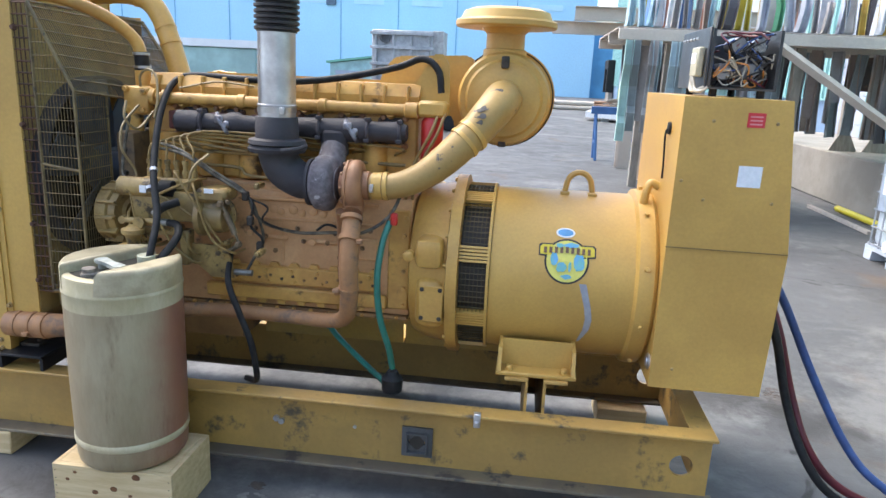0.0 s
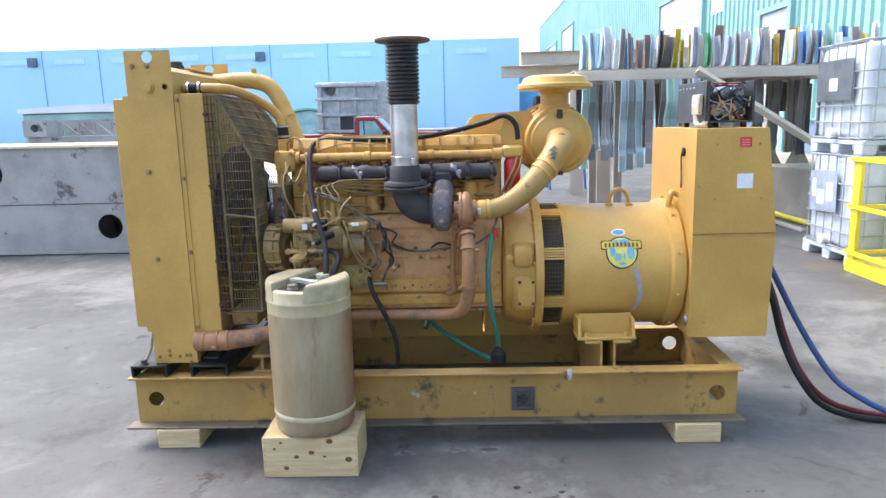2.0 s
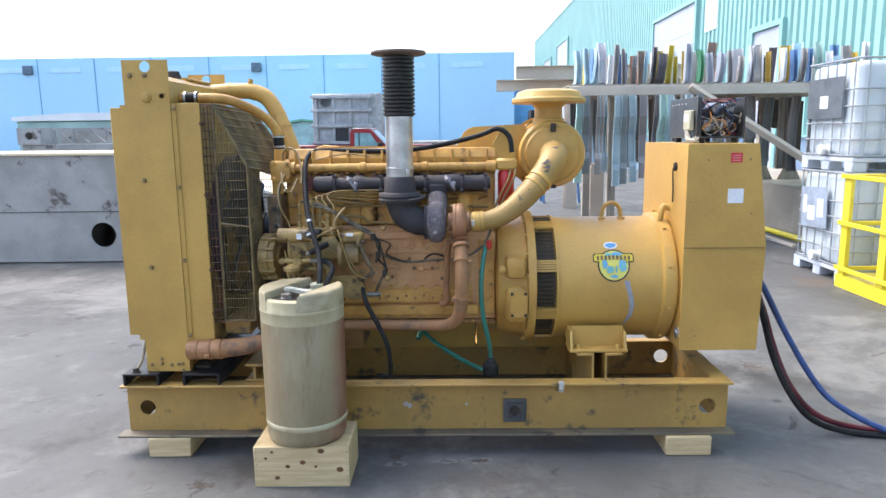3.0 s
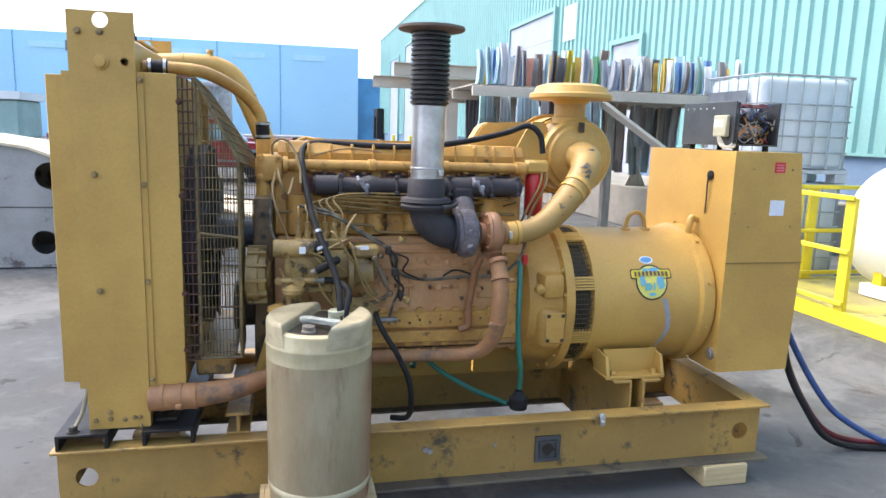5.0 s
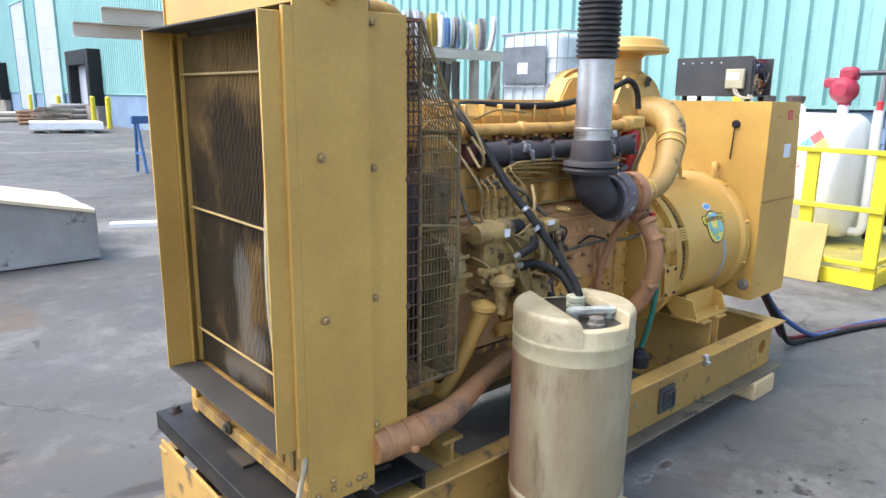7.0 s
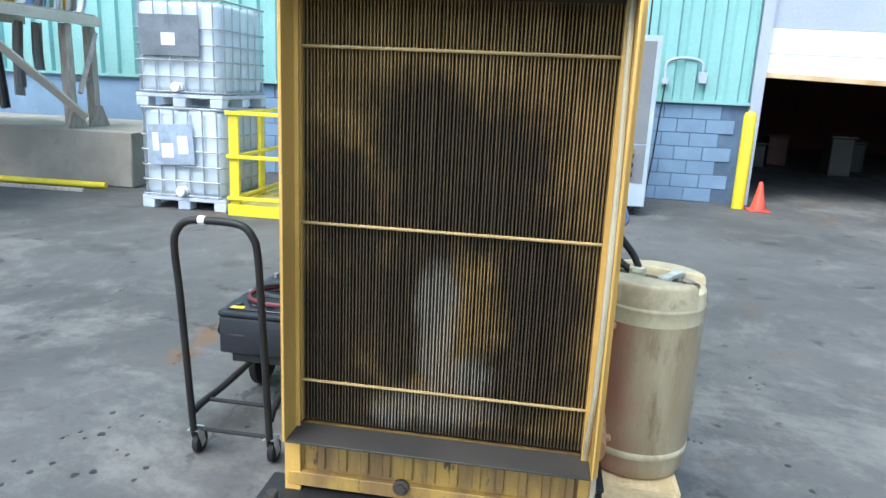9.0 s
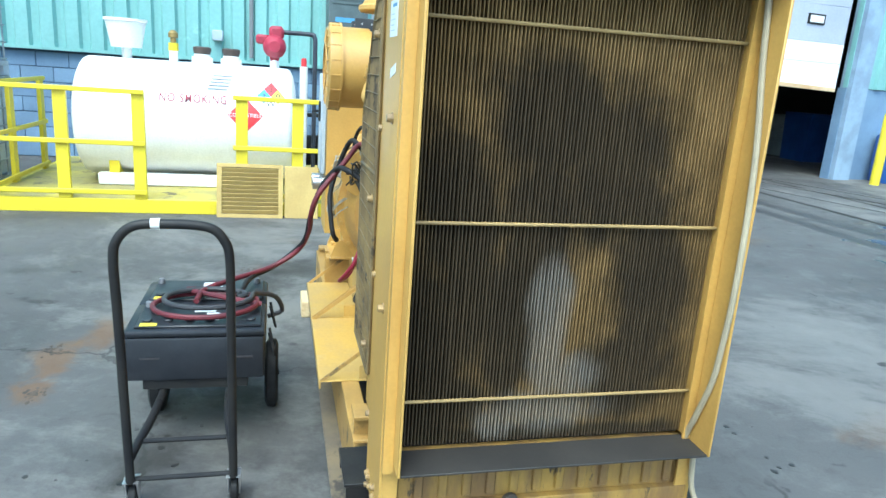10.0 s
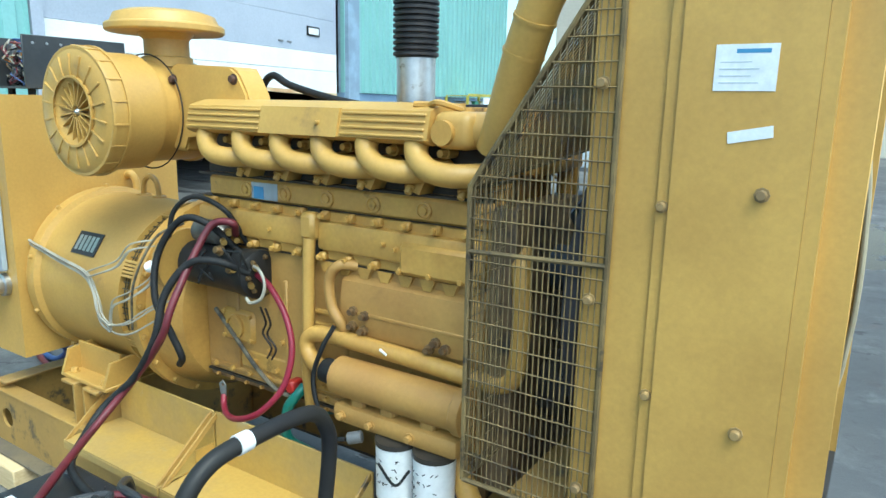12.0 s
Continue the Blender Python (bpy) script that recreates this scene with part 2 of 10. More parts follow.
CONC = mat("kerb_concrete", (0.32, 0.29, 0.25), (0.24, 0.215, 0.185), 0.85, scale=1.6, fine=60, bump=0.4,
           stain=(0.15, 0.13, 0.11), stain_at=0.58, stain_scale=2.5, stain_soft=0.2)
GREY_CAB = mat("grey_cabinet", (0.20, 0.205, 0.215), (0.17, 0.175, 0.185), 0.5, scale=2, fine=60, bump=0.05)
LIGHT_CAB = mat("light_cabinet", (0.42, 0.48, 0.54), (0.36, 0.42, 0.48), 0.4, scale=2, fine=60, bump=0.04)
DOOR_GREY = mat("door_grey", (0.42, 0.45, 0.52), (0.37, 0.4, 0.47), 0.55, scale=0.8, fine=30, bump=0.03)
SHADED_IN = mat("shaded_interior", (0.05, 0.045, 0.045), (0.03, 0.028, 0.028), 0.85, scale=1, fine=20, bump=0.1)
TRUCK_RED = mat("truck_red", (0.30, 0.022, 0.03), (0.26, 0.02, 0.027), 0.25, scale=2, fine=40, bump=0.02)
GLASS_DARK = mat("tinted_glass", (0.06, 0.09, 0.1), None, 0.06, scale=2, bump=0)
CONE_OR = mat("cone_orange", (0.75, 0.09, 0.05), None, 0.45, bump=0.02)
BATT = mat("battery_case", (0.012, 0.014, 0.019), (0.02, 0.022, 0.028), 0.45, scale=8, fine=90, bump=0.1,
           stain=(0.06, 0.06, 0.065), stain_at=0.68, stain_scale=7)
ENGINE_GREY = mat("grey_casting", (0.47, 0.475, 0.48), (0.32, 0.325, 0.33), 0.6, metal=0.2, scale=2, fine=8, bump=0.1)
FADE = {}


def fade(i):
    """Faded strip colours of the stored sheet-metal strips."""
    cols = [(0.78, 0.8, 0.82), (0.6, 0.57, 0.53), (0.55, 0.58, 0.66), (0.15, 0.42, 0.24), (0.78, 0.78, 0.82), (0.55, 0.74, 0.82),
            (0.62, 0.5, 0.05), (0.38, 0.36, 0.35), (0.12, 0.24, 0.48), (0.55, 0.28, 0.2), (0.6, 0.42, 0.08), (0.14, 0.13, 0.14),
            (0.42, 0.6, 0.55), (0.36, 0.27, 0.22), (0.30, 0.28, 0.275), (0.25, 0.29, 0.29), (0.42, 0.39, 0.36), (0.42, 0.53, 0.56)]
    i %= len(cols)
    if i not in FADE:
        FADE[i] = mat("strip_paint_" + "abcdefghijklmnopqr"[i], cols[i], None, 0.5, scale=2, fine=30, bump=0.1,
                      stain=(0.26, 0.21, 0.18), stain_at=0.64, stain_scale=5, vary=0.1)
    return FADE[i]


def ground_material():
    m = bpy.data.materials.new("yard_concrete")
    m.use_nodes = True
    nt = m.node_tree
    n, ln = nt.nodes, nt.links
    b = n["Principled BSDF"]
    geo = n.new("ShaderNodeNewGeometry")

    def noi(s, d=6, r=0.62, dist=0.0, off=(0, 0, 0), st=(1, 1, 1)):
        mp = n.new("ShaderNodeMapping")
        mp.inputs["Location"].default_value = off
        mp.inputs["Scale"].default_value = st
        ln.new(geo.outputs["Position"], mp.inputs[0])
        t = n.new("ShaderNodeTexNoise")
        t.inputs["Scale"].default_value, t.inputs["Detail"].default_value = s, d
        t.inputs["Roughness"].default_value, t.inputs["Distortion"].default_value = r, dist
        ln.new(mp.outputs[0], t.inputs["Vector"])
        return t.outputs["Fac"]

    def rng(src, lo, hi, a=0.0, c=1.0):
        r = n.new("ShaderNodeMapRange")
        r.interpolation_type = "SMOOTHSTEP"
        for k, v in (("From Min", lo), ("From Max", hi), ("To Min", a), ("To Max", c)):
            r.inputs[k].default_value = v
        ln.new(src, r.inputs["Value"])
        return r.outputs[0]

    def mix(fac, a, c):
        x = n.new("ShaderNodeMix")
        x.data_type = "RGBA"
        for sock, v in ((x.inputs[0], fac), (x.inputs[6], a), (x.inputs[7], c)):
            if isinstance(v, tuple):
                sock.default_value = (*v, 1)
            else:
                ln.new(v, sock)
        return x.outputs[2]

    def math_node(op, a, c):
        x = n.new("ShaderNodeMath")
        x.operation = op
        for sock, v in ((x.inputs[0], a), (x.inputs[1], c)):
            if isinstance(v, (int, float)):
                sock.default_value = v
            else:
                ln.new(v, sock)
        return x.outputs[0]

    base = mix(rng(noi(0.5), 0.35, 0.65), (0.062, 0.061, 0.060), (0.094, 0.093, 0.091))
    base = mix(rng(noi(3.0, 8, 0.7, 0.4, (3, 1, 0)), 0.5, 0.72, 0, 0.75), base, (0.14, 0.138, 0.133))
    base = mix(rng(noi(1.1, 8, 0.75, 0.2, (7, 2, 0)), 0.54, 0.7, 0, 0.7), base, (0.04, 0.038, 0.035))
    base = mix(rng(noi(2.6, 4, 0.55, 0.6, (1, 9, 0)), 0.66, 0.71, 0, 0.85), base, (0.028, 0.026, 0.024))
    base = mix(rng(noi(0.8, 6, 0.6, 0.8, (15, 4, 0)), 0.6, 0.72, 0, 0.6), base, (0.105, 0.068, 0.04))
    base = mix(rng(noi(9.0, 8, 0.75, 0.8, (5, 13, 0)), 0.52, 0.7, 0, 0.45), base, (0.035, 0.033, 0.031))
    base = mix(rng(noi(0.35, 9, 0.75, 0.3, (22, 3, 0)), 0.51, 0.62, 0, 0.65), base, (0.185, 0.18, 0.168))
    # rusty patches, and dark patches under and around the cart and beside the crate
    edge = math_node("MULTIPLY", noi(6.0, 8, 0.7, 0.5, (2, 17, 0)), 2.2)
    for tone, amount, patches in (((0.13, 0.075, 0.038), 0.75, ((2.1, 2.1, 0.3, 0.16), (2.4, 1.95, 0.35, 0.12), (1.75, 2.1, 0.2, 0.12))),
                                  ((0.028, 0.025, 0.022), 0.8, ((3.3, 1.15, 0.45, 0.3), (3.65, 0.9, 0.35, 0.25), (1.65, 1.2, 0.25, 0.2), (1.7, 1.5, 0.2, 0.16), (1.1, 1.5, 0.25, 0.2), (0.6, -0.2, 0.3, 0.2)))):
        for px, py, rx, ry in patches:
            off = n.new("ShaderNodeVectorMath")
            off.operation = "SUBTRACT"
            off.inputs[1].default_value = (px, py, 0)
            ln.new(geo.outputs["Position"], off.inputs[0])
            sc = n.new("ShaderNodeVectorMath")
            sc.operation = "MULTIPLY"
            sc.inputs[1].default_value = (1 / rx, 1 / ry, 0)
            ln.new(off.outputs[0], sc.inputs[0])
            le = n.new("ShaderNodeVectorMath")
            le.operation = "LENGTH"
            ln.new(sc.outputs[0], le.inputs[0])
            base = mix(rng(math_node("ADD", le.outputs["Value"], edge), 1.3, 2.1, amount, 0.0), base, tone)
    # spots of oil
    vor = n.new("ShaderNodeTexVoronoi")
    vor.inputs["Scale"].default_value = 4.0
    warp = n.new("ShaderNodeTexNoise")
    warp.inputs["Scale"].default_value, warp.inputs["Detail"].default_value = 11.0, 5
    ln.new(geo.outputs["Position"], warp.inputs["Vector"])
    va = n.new("ShaderNodeVectorMath")
    va.operation = "MULTIPLY_ADD"
    va.inputs[1].default_value = (0.16, 0.16, 0.0)
    ln.new(warp.outputs["Color"], va.inputs[0])
    ln.new(geo.outputs["Position"], va.inputs[2])
    ln.new(va.outputs[0], vor.inputs["Vector"])
    spot = rng(vor.outputs["Distance"], 0.1, 0.2, 1.0, 0.0)
    base = mix(math_node("MULTIPLY", spot, rng(noi(1.5, 4), 0.54, 0.6, 0, 0.9)), base, (0.02, 0.019, 0.018))
    cr = n.new("ShaderNodeTexVoronoi")
    cr.feature = "DISTANCE_TO_EDGE"
    cr.inputs["Scale"].default_value = 0.45
    ln.new(va.outputs[0], cr.inputs["Vector"])
    crack = rng(cr.outputs["Distance"], 0.002, 0.006, 1.0, 0.0)
    base = mix(math_node("MULTIPLY", crack, rng(noi(0.5, 3, 0.6, 0, (9, 9, 0)), 0.52, 0.6, 0, 0.7)), base, (0.02, 0.019, 0.018))
    ln.new(base, b.inputs["Base Color"])
    # wet area near the far doors
    sep = n.new("ShaderNodeSeparateXYZ")
    ln.new(geo.outputs["Position"], sep.inputs[0])
    dx = math_node("SUBTRACT", sep.outputs[0], 2.6)
    dy = math_node("SUBTRACT", sep.outputs[1], -7.8)
    d = math_node("SQRT", math_node("ADD", math_node("MULTIPLY", dx, dx), math_node("MULTIPLY", dy, dy)), 0)
    wet = rng(math_node("ADD", d, math_node("MULTIPLY", noi(1.2, 6), 4.0)), 4.9, 5.3, 1.0, 0.0)
    base2 = mix(wet, base, (0.03, 0.03, 0.032))
    ln.new(base2, b.inputs["Base Color"])
    rough = math_node("SUBTRACT", rng(noi(2.0), 0.3, 0.7, 0.6, 0.85), math_node("MULTIPLY", wet, 0.72))
    ln.new(rough, b.inputs["Roughness"])
    bp = n.new("ShaderNodeBump")
    bp.inputs["Strength"].default_value, bp.inputs["Distance"].default_value = 0.25, 0.006
    ln.new(math_node("MULTIPLY", noi(70, 4), math_node("SUBTRACT", 1.0, wet)), bp.inputs["Height"])
    ln.new(bp.outputs[0], b.inputs["Normal"])
    return m


GROUND = ground_material()

# ---------------------------------------------------------------- modelling helpers
ORG = {}


def thing(name, at, label, category, group="", kind=""):
    e = new(name)
    e.location = at
    e.empty_display_size = 0.1
    ORG[e.name] = Vector(at)
    return tagged(e, label, category, group, kind)


def to_mesh(name, bm, material, smooth=38):
    bmesh.ops.recalc_face_normals(bm, faces=bm.faces)
    me = bpy.data.meshes.new(name)
    bm.to_mesh(me)
    bm.free()
    me.materials.append(material)
    if smooth:
        me.polygons.foreach_set("use_smooth", [True] * len(me.polygons))
        me.set_sharp_from_angle(angle=radians(smooth))
    return me


SPLIT = set("""bolt head_bolt cover_bolt core_plug pipe_clamp hose_clamp panel_screw knot nail pipe_band terminal vent_cap fuel_line oil_line
hose fuel_hose black_battery_cable drain_hose stay_rod outlet_fitting cable_gland gauge_can rubber_foot manifold_clamp plug hose_fitting
hose_band land_patch banner_mark print_bar pen_mark grip_slot rope_handle louvre loose_wire small_line sensor_wire sender_lead wiring_harness
pulley power_lead pen_stroke latch_plate aerial clamp_screw white_lead fitting port_gasket cover_rib tray_strap port_boss manifold_leg mount_hardware cover_lug pipe battery_tray block_boss manifold_joint clip paint_scrape data_plate""".split())


def islands(bm):
    """Vertex sets of the connected pieces of a bmesh."""
    seen, out = set(), []
    for v in bm.verts:
        if v in seen:
            continue
        todo, group = [v], []
        seen.add(v)
        while todo:
            w = todo.pop()
            group.append(w)
            for ed in w.link_edges:
                o = ed.other_vert(w)
                if o not in seen:
                    seen.add(o)
                    todo.append(o)
        out.append(group)
    return out


def part(name, bm, material, parent, label="", smooth=38):
    if name in SPLIT:
        groups = islands(bm)
        if len(groups) > 1:
            obs = []
            for g in groups:
                piece, new_of = bmesh.new(), {}
                for v in g:
                    new_of[v] = piece.verts.new(v.co)
                for f in {f for v in g for f in v.link_faces}:
                    piece.faces.new([new_of[v] for v in f.verts])
                obs.append(part_one(name, piece, material, parent, label, smooth))
            bm.free()
            return obs[0]
    return part_one(name, bm, material, parent, label, smooth)


def part_one(name, bm, material, parent, label="", smooth=38):
    org = ORG[parent.name]
    bmesh.ops.translate(bm, verts=bm.verts, vec=-org)
    ob = new(name, to_mesh(name, bm, material, smooth))
    ob.parent = parent
    ORG[ob.name] = org
    return tagged(ob, label)


def solo(name, bm, material, label="", category="", group="", kind="", smooth=38):
    """A thing of one mesh, its origin at the middle of its base."""
    lo = Vector([min(v.co[k] for v in bm.verts) for k in range(3)])
    hi = Vector([max(v.co[k] for v in bm.verts) for k in range(3)])
    at = Vector(((lo.x + hi.x) / 2, (lo.y + hi.y) / 2, lo.z))
    bmesh.ops.translate(bm, verts=bm.verts, vec=-at)
    ob = new(name, to_mesh(name, bm, material, smooth))
    ob.location = at
    ORG[ob.name] = at
    return tagged(ob, label, category, group, kind)


def BM():
    return bmesh.new()


def box(bm, x0, x1, y0, y1, z0, z1, bev=0.0, m=None, seg=1):
    t = bmesh.new()
    bmesh.ops.create_cube(t, size=1)
    bmesh.ops.scale(t, vec=(x1 - x0, y1 - y0, z1 - z0), verts=t.verts)
    if bev:
        bmesh.ops.bevel(t, geom=t.edges[:], offset=bev, segments=seg, affect="EDGES", profile=0.5)
    bmesh.ops.translate(t, vec=((x0 + x1) / 2, (y0 + y1) / 2, (z0 + z1) / 2), verts=t.verts)
    return join(bm, t, m)


def join(bm, t, m=None):
    if m is not None:
        bmesh.ops.transform(t, matrix=m, verts=t.verts)
    me = bpy.data.meshes.new("tmp")
    t.to_mesh(me)
    t.free()
    bm.from_mesh(me)
    bpy.data.meshes.remove(me)
    return bm


def frame_to(a, b):
    """Matrix whose z axis runs from a to b."""
    d = Vector(b) - Vector(a)
    return Matrix.Translation(a) @ d.to_track_quat("Z", "Y").to_matrix().to_4x4()


def lathe(bm, prof, a, b, seg=24, caps=True):
    """Turned body: prof = [(along, radius)...] along the axis from a towards b (along in metres)."""
    m = frame_to(a, b)
    rings = []
    for s, r in prof:
        rings.append([bm.verts.new(m @ Vector((r * math.cos(2 * math.pi * k / seg), r * math.sin(2 * math.pi * k / seg), s))) for k in range(seg)])
    for p, q in zip(rings, rings[1:]):
        for k in range(seg):
            bm.faces.new((p[k], p[(k + 1) % seg], q[(k + 1) % seg], q[k]))
    if caps:
        bm.faces.new(rings[0][::-1])
        bm.faces.new(rings[-1])
    return bm


def cyl(bm, a, b, r, seg=14, r2=None, bev=0.0):
    L = (Vector(b) - Vector(a)).length
    r2 = r if r2 is None else r2
    prof = [(0, r), (L, r2)] if not bev else [(0, r - bev), (bev, r), (L - bev, r2), (L, r2 - bev)]
    return lathe(bm, prof, a, b, seg)


def smooth_path(pts, n=6):
    pts = [Vector(p) for p in pts]
    if len(pts) < 3:
        return pts
    out = []
    for i in range(len(pts) - 1):
        p0 = pts[i - 1] if i else pts[0] * 2 - pts[1]
        p1, p2 = pts[i], pts[i + 1]
        p3 = pts[i + 2] if i + 2 < len(pts) else pts[-1] * 2 - pts[-2]
        for k in range(n):
            t = k / n
            out.append(0.5 * ((2 * p1) + (p2 - p0) * t + (2 * p0 - 5 * p1 + 4 * p2 - p3) * t * t + (3 * p1 - p0 - 3 * p2 + p3) * t ** 3))
    out.append(pts[-1])
    return out


def tube(bm, pts, r, seg=10, n=6, radii=None):
    """Swept round tube through pts; radii may vary along the given points."""
    path = smooth_path(pts, n)
    if radii:
        rs = []
        for i in range(len(radii) - 1):
            rs += [radii[i] + (radii[i + 1] - radii[i]) * k / n for k in range(n)]
        rs.append(radii[-1])
        if len(rs) != len(path):
            rs = [r] * len(path)
    else:
        rs = [r] * len(path)
    rings = []
    up = None
    for i, p in enumerate(path):
        d = (path[min(i + 1, len(path) - 1)] - path[max(i - 1, 0)])
        if d.length < 1e-7:
            d = Vector((0, 0, 1))
        d.normalize()
        if up is None:
            up = d.orthogonal().normalized()
        up = (up - d * up.dot(d))
        up = up.normalized() if up.length > 1e-5 else d.orthogonal().normalized()
        side = d.cross(up)
        rings.append([bm.verts.new(p + (up * math.cos(2 * math.pi * k / seg) + side * math.sin(2 * math.pi * k / seg)) * rs[i]) for k in range(seg)])
    for p, q in zip(rings, rings[1:]):
        for k in range(seg):
            bm.faces.new((p[k], p[(k + 1) % seg], q[(k + 1) % seg], q[k]))
    bm.faces.new(rings[0][::-1])
    bm.faces.new(rings[-1])
    return bm


def prism(bm, poly, axis, a, b):
    """Polygon of 2D points extruded along axis from a to b ('x': points are (y, z); 'y': (x, z); 'z': (x, y))."""
    def at(p, v):
        return {"x": (v, p[0], p[1]), "y": (p[0], v, p[1]), "z": (p[0], p[1], v)}[axis]
    lo = [bm.verts.new(at(p, a)) for p in poly]
    hi = [bm.verts.new(at(p, b)) for p in poly]
    n = len(poly)
    bm.faces.new(lo[::-1])
    bm.faces.new(hi)
    for k in range(n):
        bm.faces.new((lo[k], lo[(k + 1) % n], hi[(k + 1) % n], hi[k]))
    return bm


def plate(bm, outer, holes, axis, a, b, seg=20):
    """Flat plate between a and b along axis, with round holes [(u, v, r)] cut right through."""
    t = bmesh.new()
    loops = [outer] + [[(u + r * math.cos(2 * math.pi * k / seg), v + r * math.sin(2 * math.pi * k / seg)) for k in range(seg)] for u, v, r in holes]
    edges = []
    for lp in loops:
        vs = [t.verts.new((p[0], p[1], 0)) for p in lp]
        for k in range(len(vs)):
            edges.append(t.edges.new((vs[k], vs[(k + 1) % len(vs)])))
    bmesh.ops.triangle_fill(t, use_beauty=True, use_dissolve=False, edges=edges)
    ex = bmesh.ops.extrude_face_region(t, geom=t.faces[:])
    bmesh.ops.translate(t, vec=(0, 0, 1), verts=[g for g in ex["geom"] if isinstance(g, bmesh.types.BMVert)])
    for v in t.verts:
        u, w, s = v.co
        d = a + (b - a) * s
        v.co = {"x": (d, u, w), "y": (u, d, w), "z": (u, w, d)}[axis]
    return join(bm, t)


def bolt(bm, p, d, r=0.011, h=0.01):
    """Hex head with washer at p, facing d."""
    d = Vector(d).normalized()
    p = Vector(p)
    lathe(bm, [(0, r * 1.45), (h * 0.25, r * 1.45), (h * 0.25, r), (h, r), (h * 1.15, r * 0.85)], p, p + d, 8)
    return bm


def rect(x0, x1, y0, y1):
    return [(x0, y0), (x1, y0), (x1, y1), (x0, y1)]


# ---------------------------------------------------------------- generator set
YC, ZC = 0.40, 0.82
gen = thing("generator_set", (1.42, YC, 0.10), "weathered yellow diesel generator set on a steel skid", "generator set")


def skid():
    for near in (True, False):
        s, web = (-1, 0.0) if near else (1, 0.8)
        bm = BM()
        holes = [(0.0, 0.235, 0.04), (2.846, 0.225, 0.042)]
        zt = 0.362 if near else 0.326
        plate(bm, rect(-0.10, 2.945, 0.112, zt), holes, "y", web, web - s * 0.010)
        rail = part("skid_rail", bm, YEL_SKID, gen)
        for z0, z1, x0, x1 in ((zt, zt + 0.012, -0.105, 2.945), (0.10, 0.112, -0.135, 2.967)):
            f = BM()
            y0, y1 = (-0.07, 0.012) if near else (0.735, 0.802) if z0 > 0.2 else (0.735, 0.86)
            box(f, x0, x1, y0, y1, z0, z1, 0.003)
            part("flange", f, YEL_SKID if z0 > 0.2 else mat("flange_grime", (0.19, 0.15, 0.09), (0.12, 0.1, 0.075), 0.6, scale=4, fine=50, bump=0.2,
                 stain=(0.05, 0.045, 0.04), stain_at=0.55, stain_scale=6), rail)
        if near:
            p = BM()
            plate(p, rect(1.815, 1.932, 0.152, 0.272), [(1.873, 0.212, 0.036)], "y", -0.012, -0.001, 4)
            part("lift_pocket", p, mat("pocket_steel", (0.1, 0.1, 0.1), (0.07, 0.07, 0.07), 0.5, scale=9, fine=60), rail, "bare dark steel plate with an opening")
            p = BM()
            for b in ((1.832, 1.838, 0.17, 0.254), (1.908, 1.914, 0.17, 0.254), (1.8385, 1.9075, 0.17, 0.176), (1.8385, 1.9075, 0.248, 0.254)):
                box(p, b[0], b[1], -0.03, -0.0125, b[2], b[3], 0.001)
            part("pocket_tube", p, MATS["pocket_steel"], rail)
            # Dark sheet in the opening stands in for the tube's shaded hollow
            p = BM()
            box(p, 1.845, 1.90, -0.011, -0.003, 0.182, 0.242)
            part("pocket_cover", p, CRANKED, rail)
            c = BM()
            box(c, 2.085, 2.11, -0.074, -0.05, 0.33, 0.385, 0.003)
            bolt(c, (2.098, -0.074, 0.35), (0, -1, 0), 0.007)
            part("clamp", c, GALV, rail)
            b = BM()
            for x, z in ((1.32, 0.25), (1.34, 0.24)):
                cyl(b, (x, 0, z), (x, -0.012, z), 0.012, 10)
            cyl(b, (1.63, 0, 0.245), (1.63, -0.006, 0.245), 0.007, 8)
            part("plug", b, GALV, rail)
    bm = BM()
    box(bm, 2.915, 2.928, 0.01, 0.79, 0.112, 0.362, 0.002)
    box(bm, 2.86, 2.945, 0.012, 0.788, 0.3625, 0.372, 0.002)
    part("end_member", bm, YEL_SKID, gen)
    bm = BM()
    box(bm, -0.10, -0.088, 0.01, 0.79, 0.112, 0.362, 0.002)
    part("end_member", bm, YEL_SKID, gen)
    for x0, x1 in ((-0.085, 0.095), (0.215, 0.40)):
        bm = BM()
        for a in (x0, x1 - 0.012):
            box(bm, a, a + 0.012, -0.06, 0.86, 0.375, 0.425)
        box(bm, x0, x1, -0.065, 0.865, 0.4255, 0.436, 0.002)
        part("radiator_channel", bm, BLACK_PAINT, gen, "black-painted steel cross channel")
    bm = BM()
    box(bm, 0.515, 0.605, -0.01, 0.81, 0.452, 0.466, 0.002)
    box(bm, 0.554, 0.566, -0.005, 0.805, 0.387, 0.4515)
    box(bm, 0.515, 0.605, -0.01, 0.81, 0.375, 0.3865, 0.002)
    part("cross_beam", bm, YEL_SKID, gen)
    bm = BM()
    box(bm, -0.02, 0.03, 0.30, 0.42, 0.4365, 0.446)
    box(bm, 0.25, 0.33, 0.02, 0.12, 0.4365, 0.45, 0.002)
    bolt(bm, (0.30, 0.06, 0.45), (0, 0, 1), 0.012)
    bolt(bm, (-0.03, 0.82, 0.436), (0, 0, 1), 0.016, 0.02)
    bolt(bm, (-0.03, -0.03, 0.436), (0, 0, 1), 0.016, 0.02)
    part("mount_hardware", bm, CRANKED, gen)


skid()


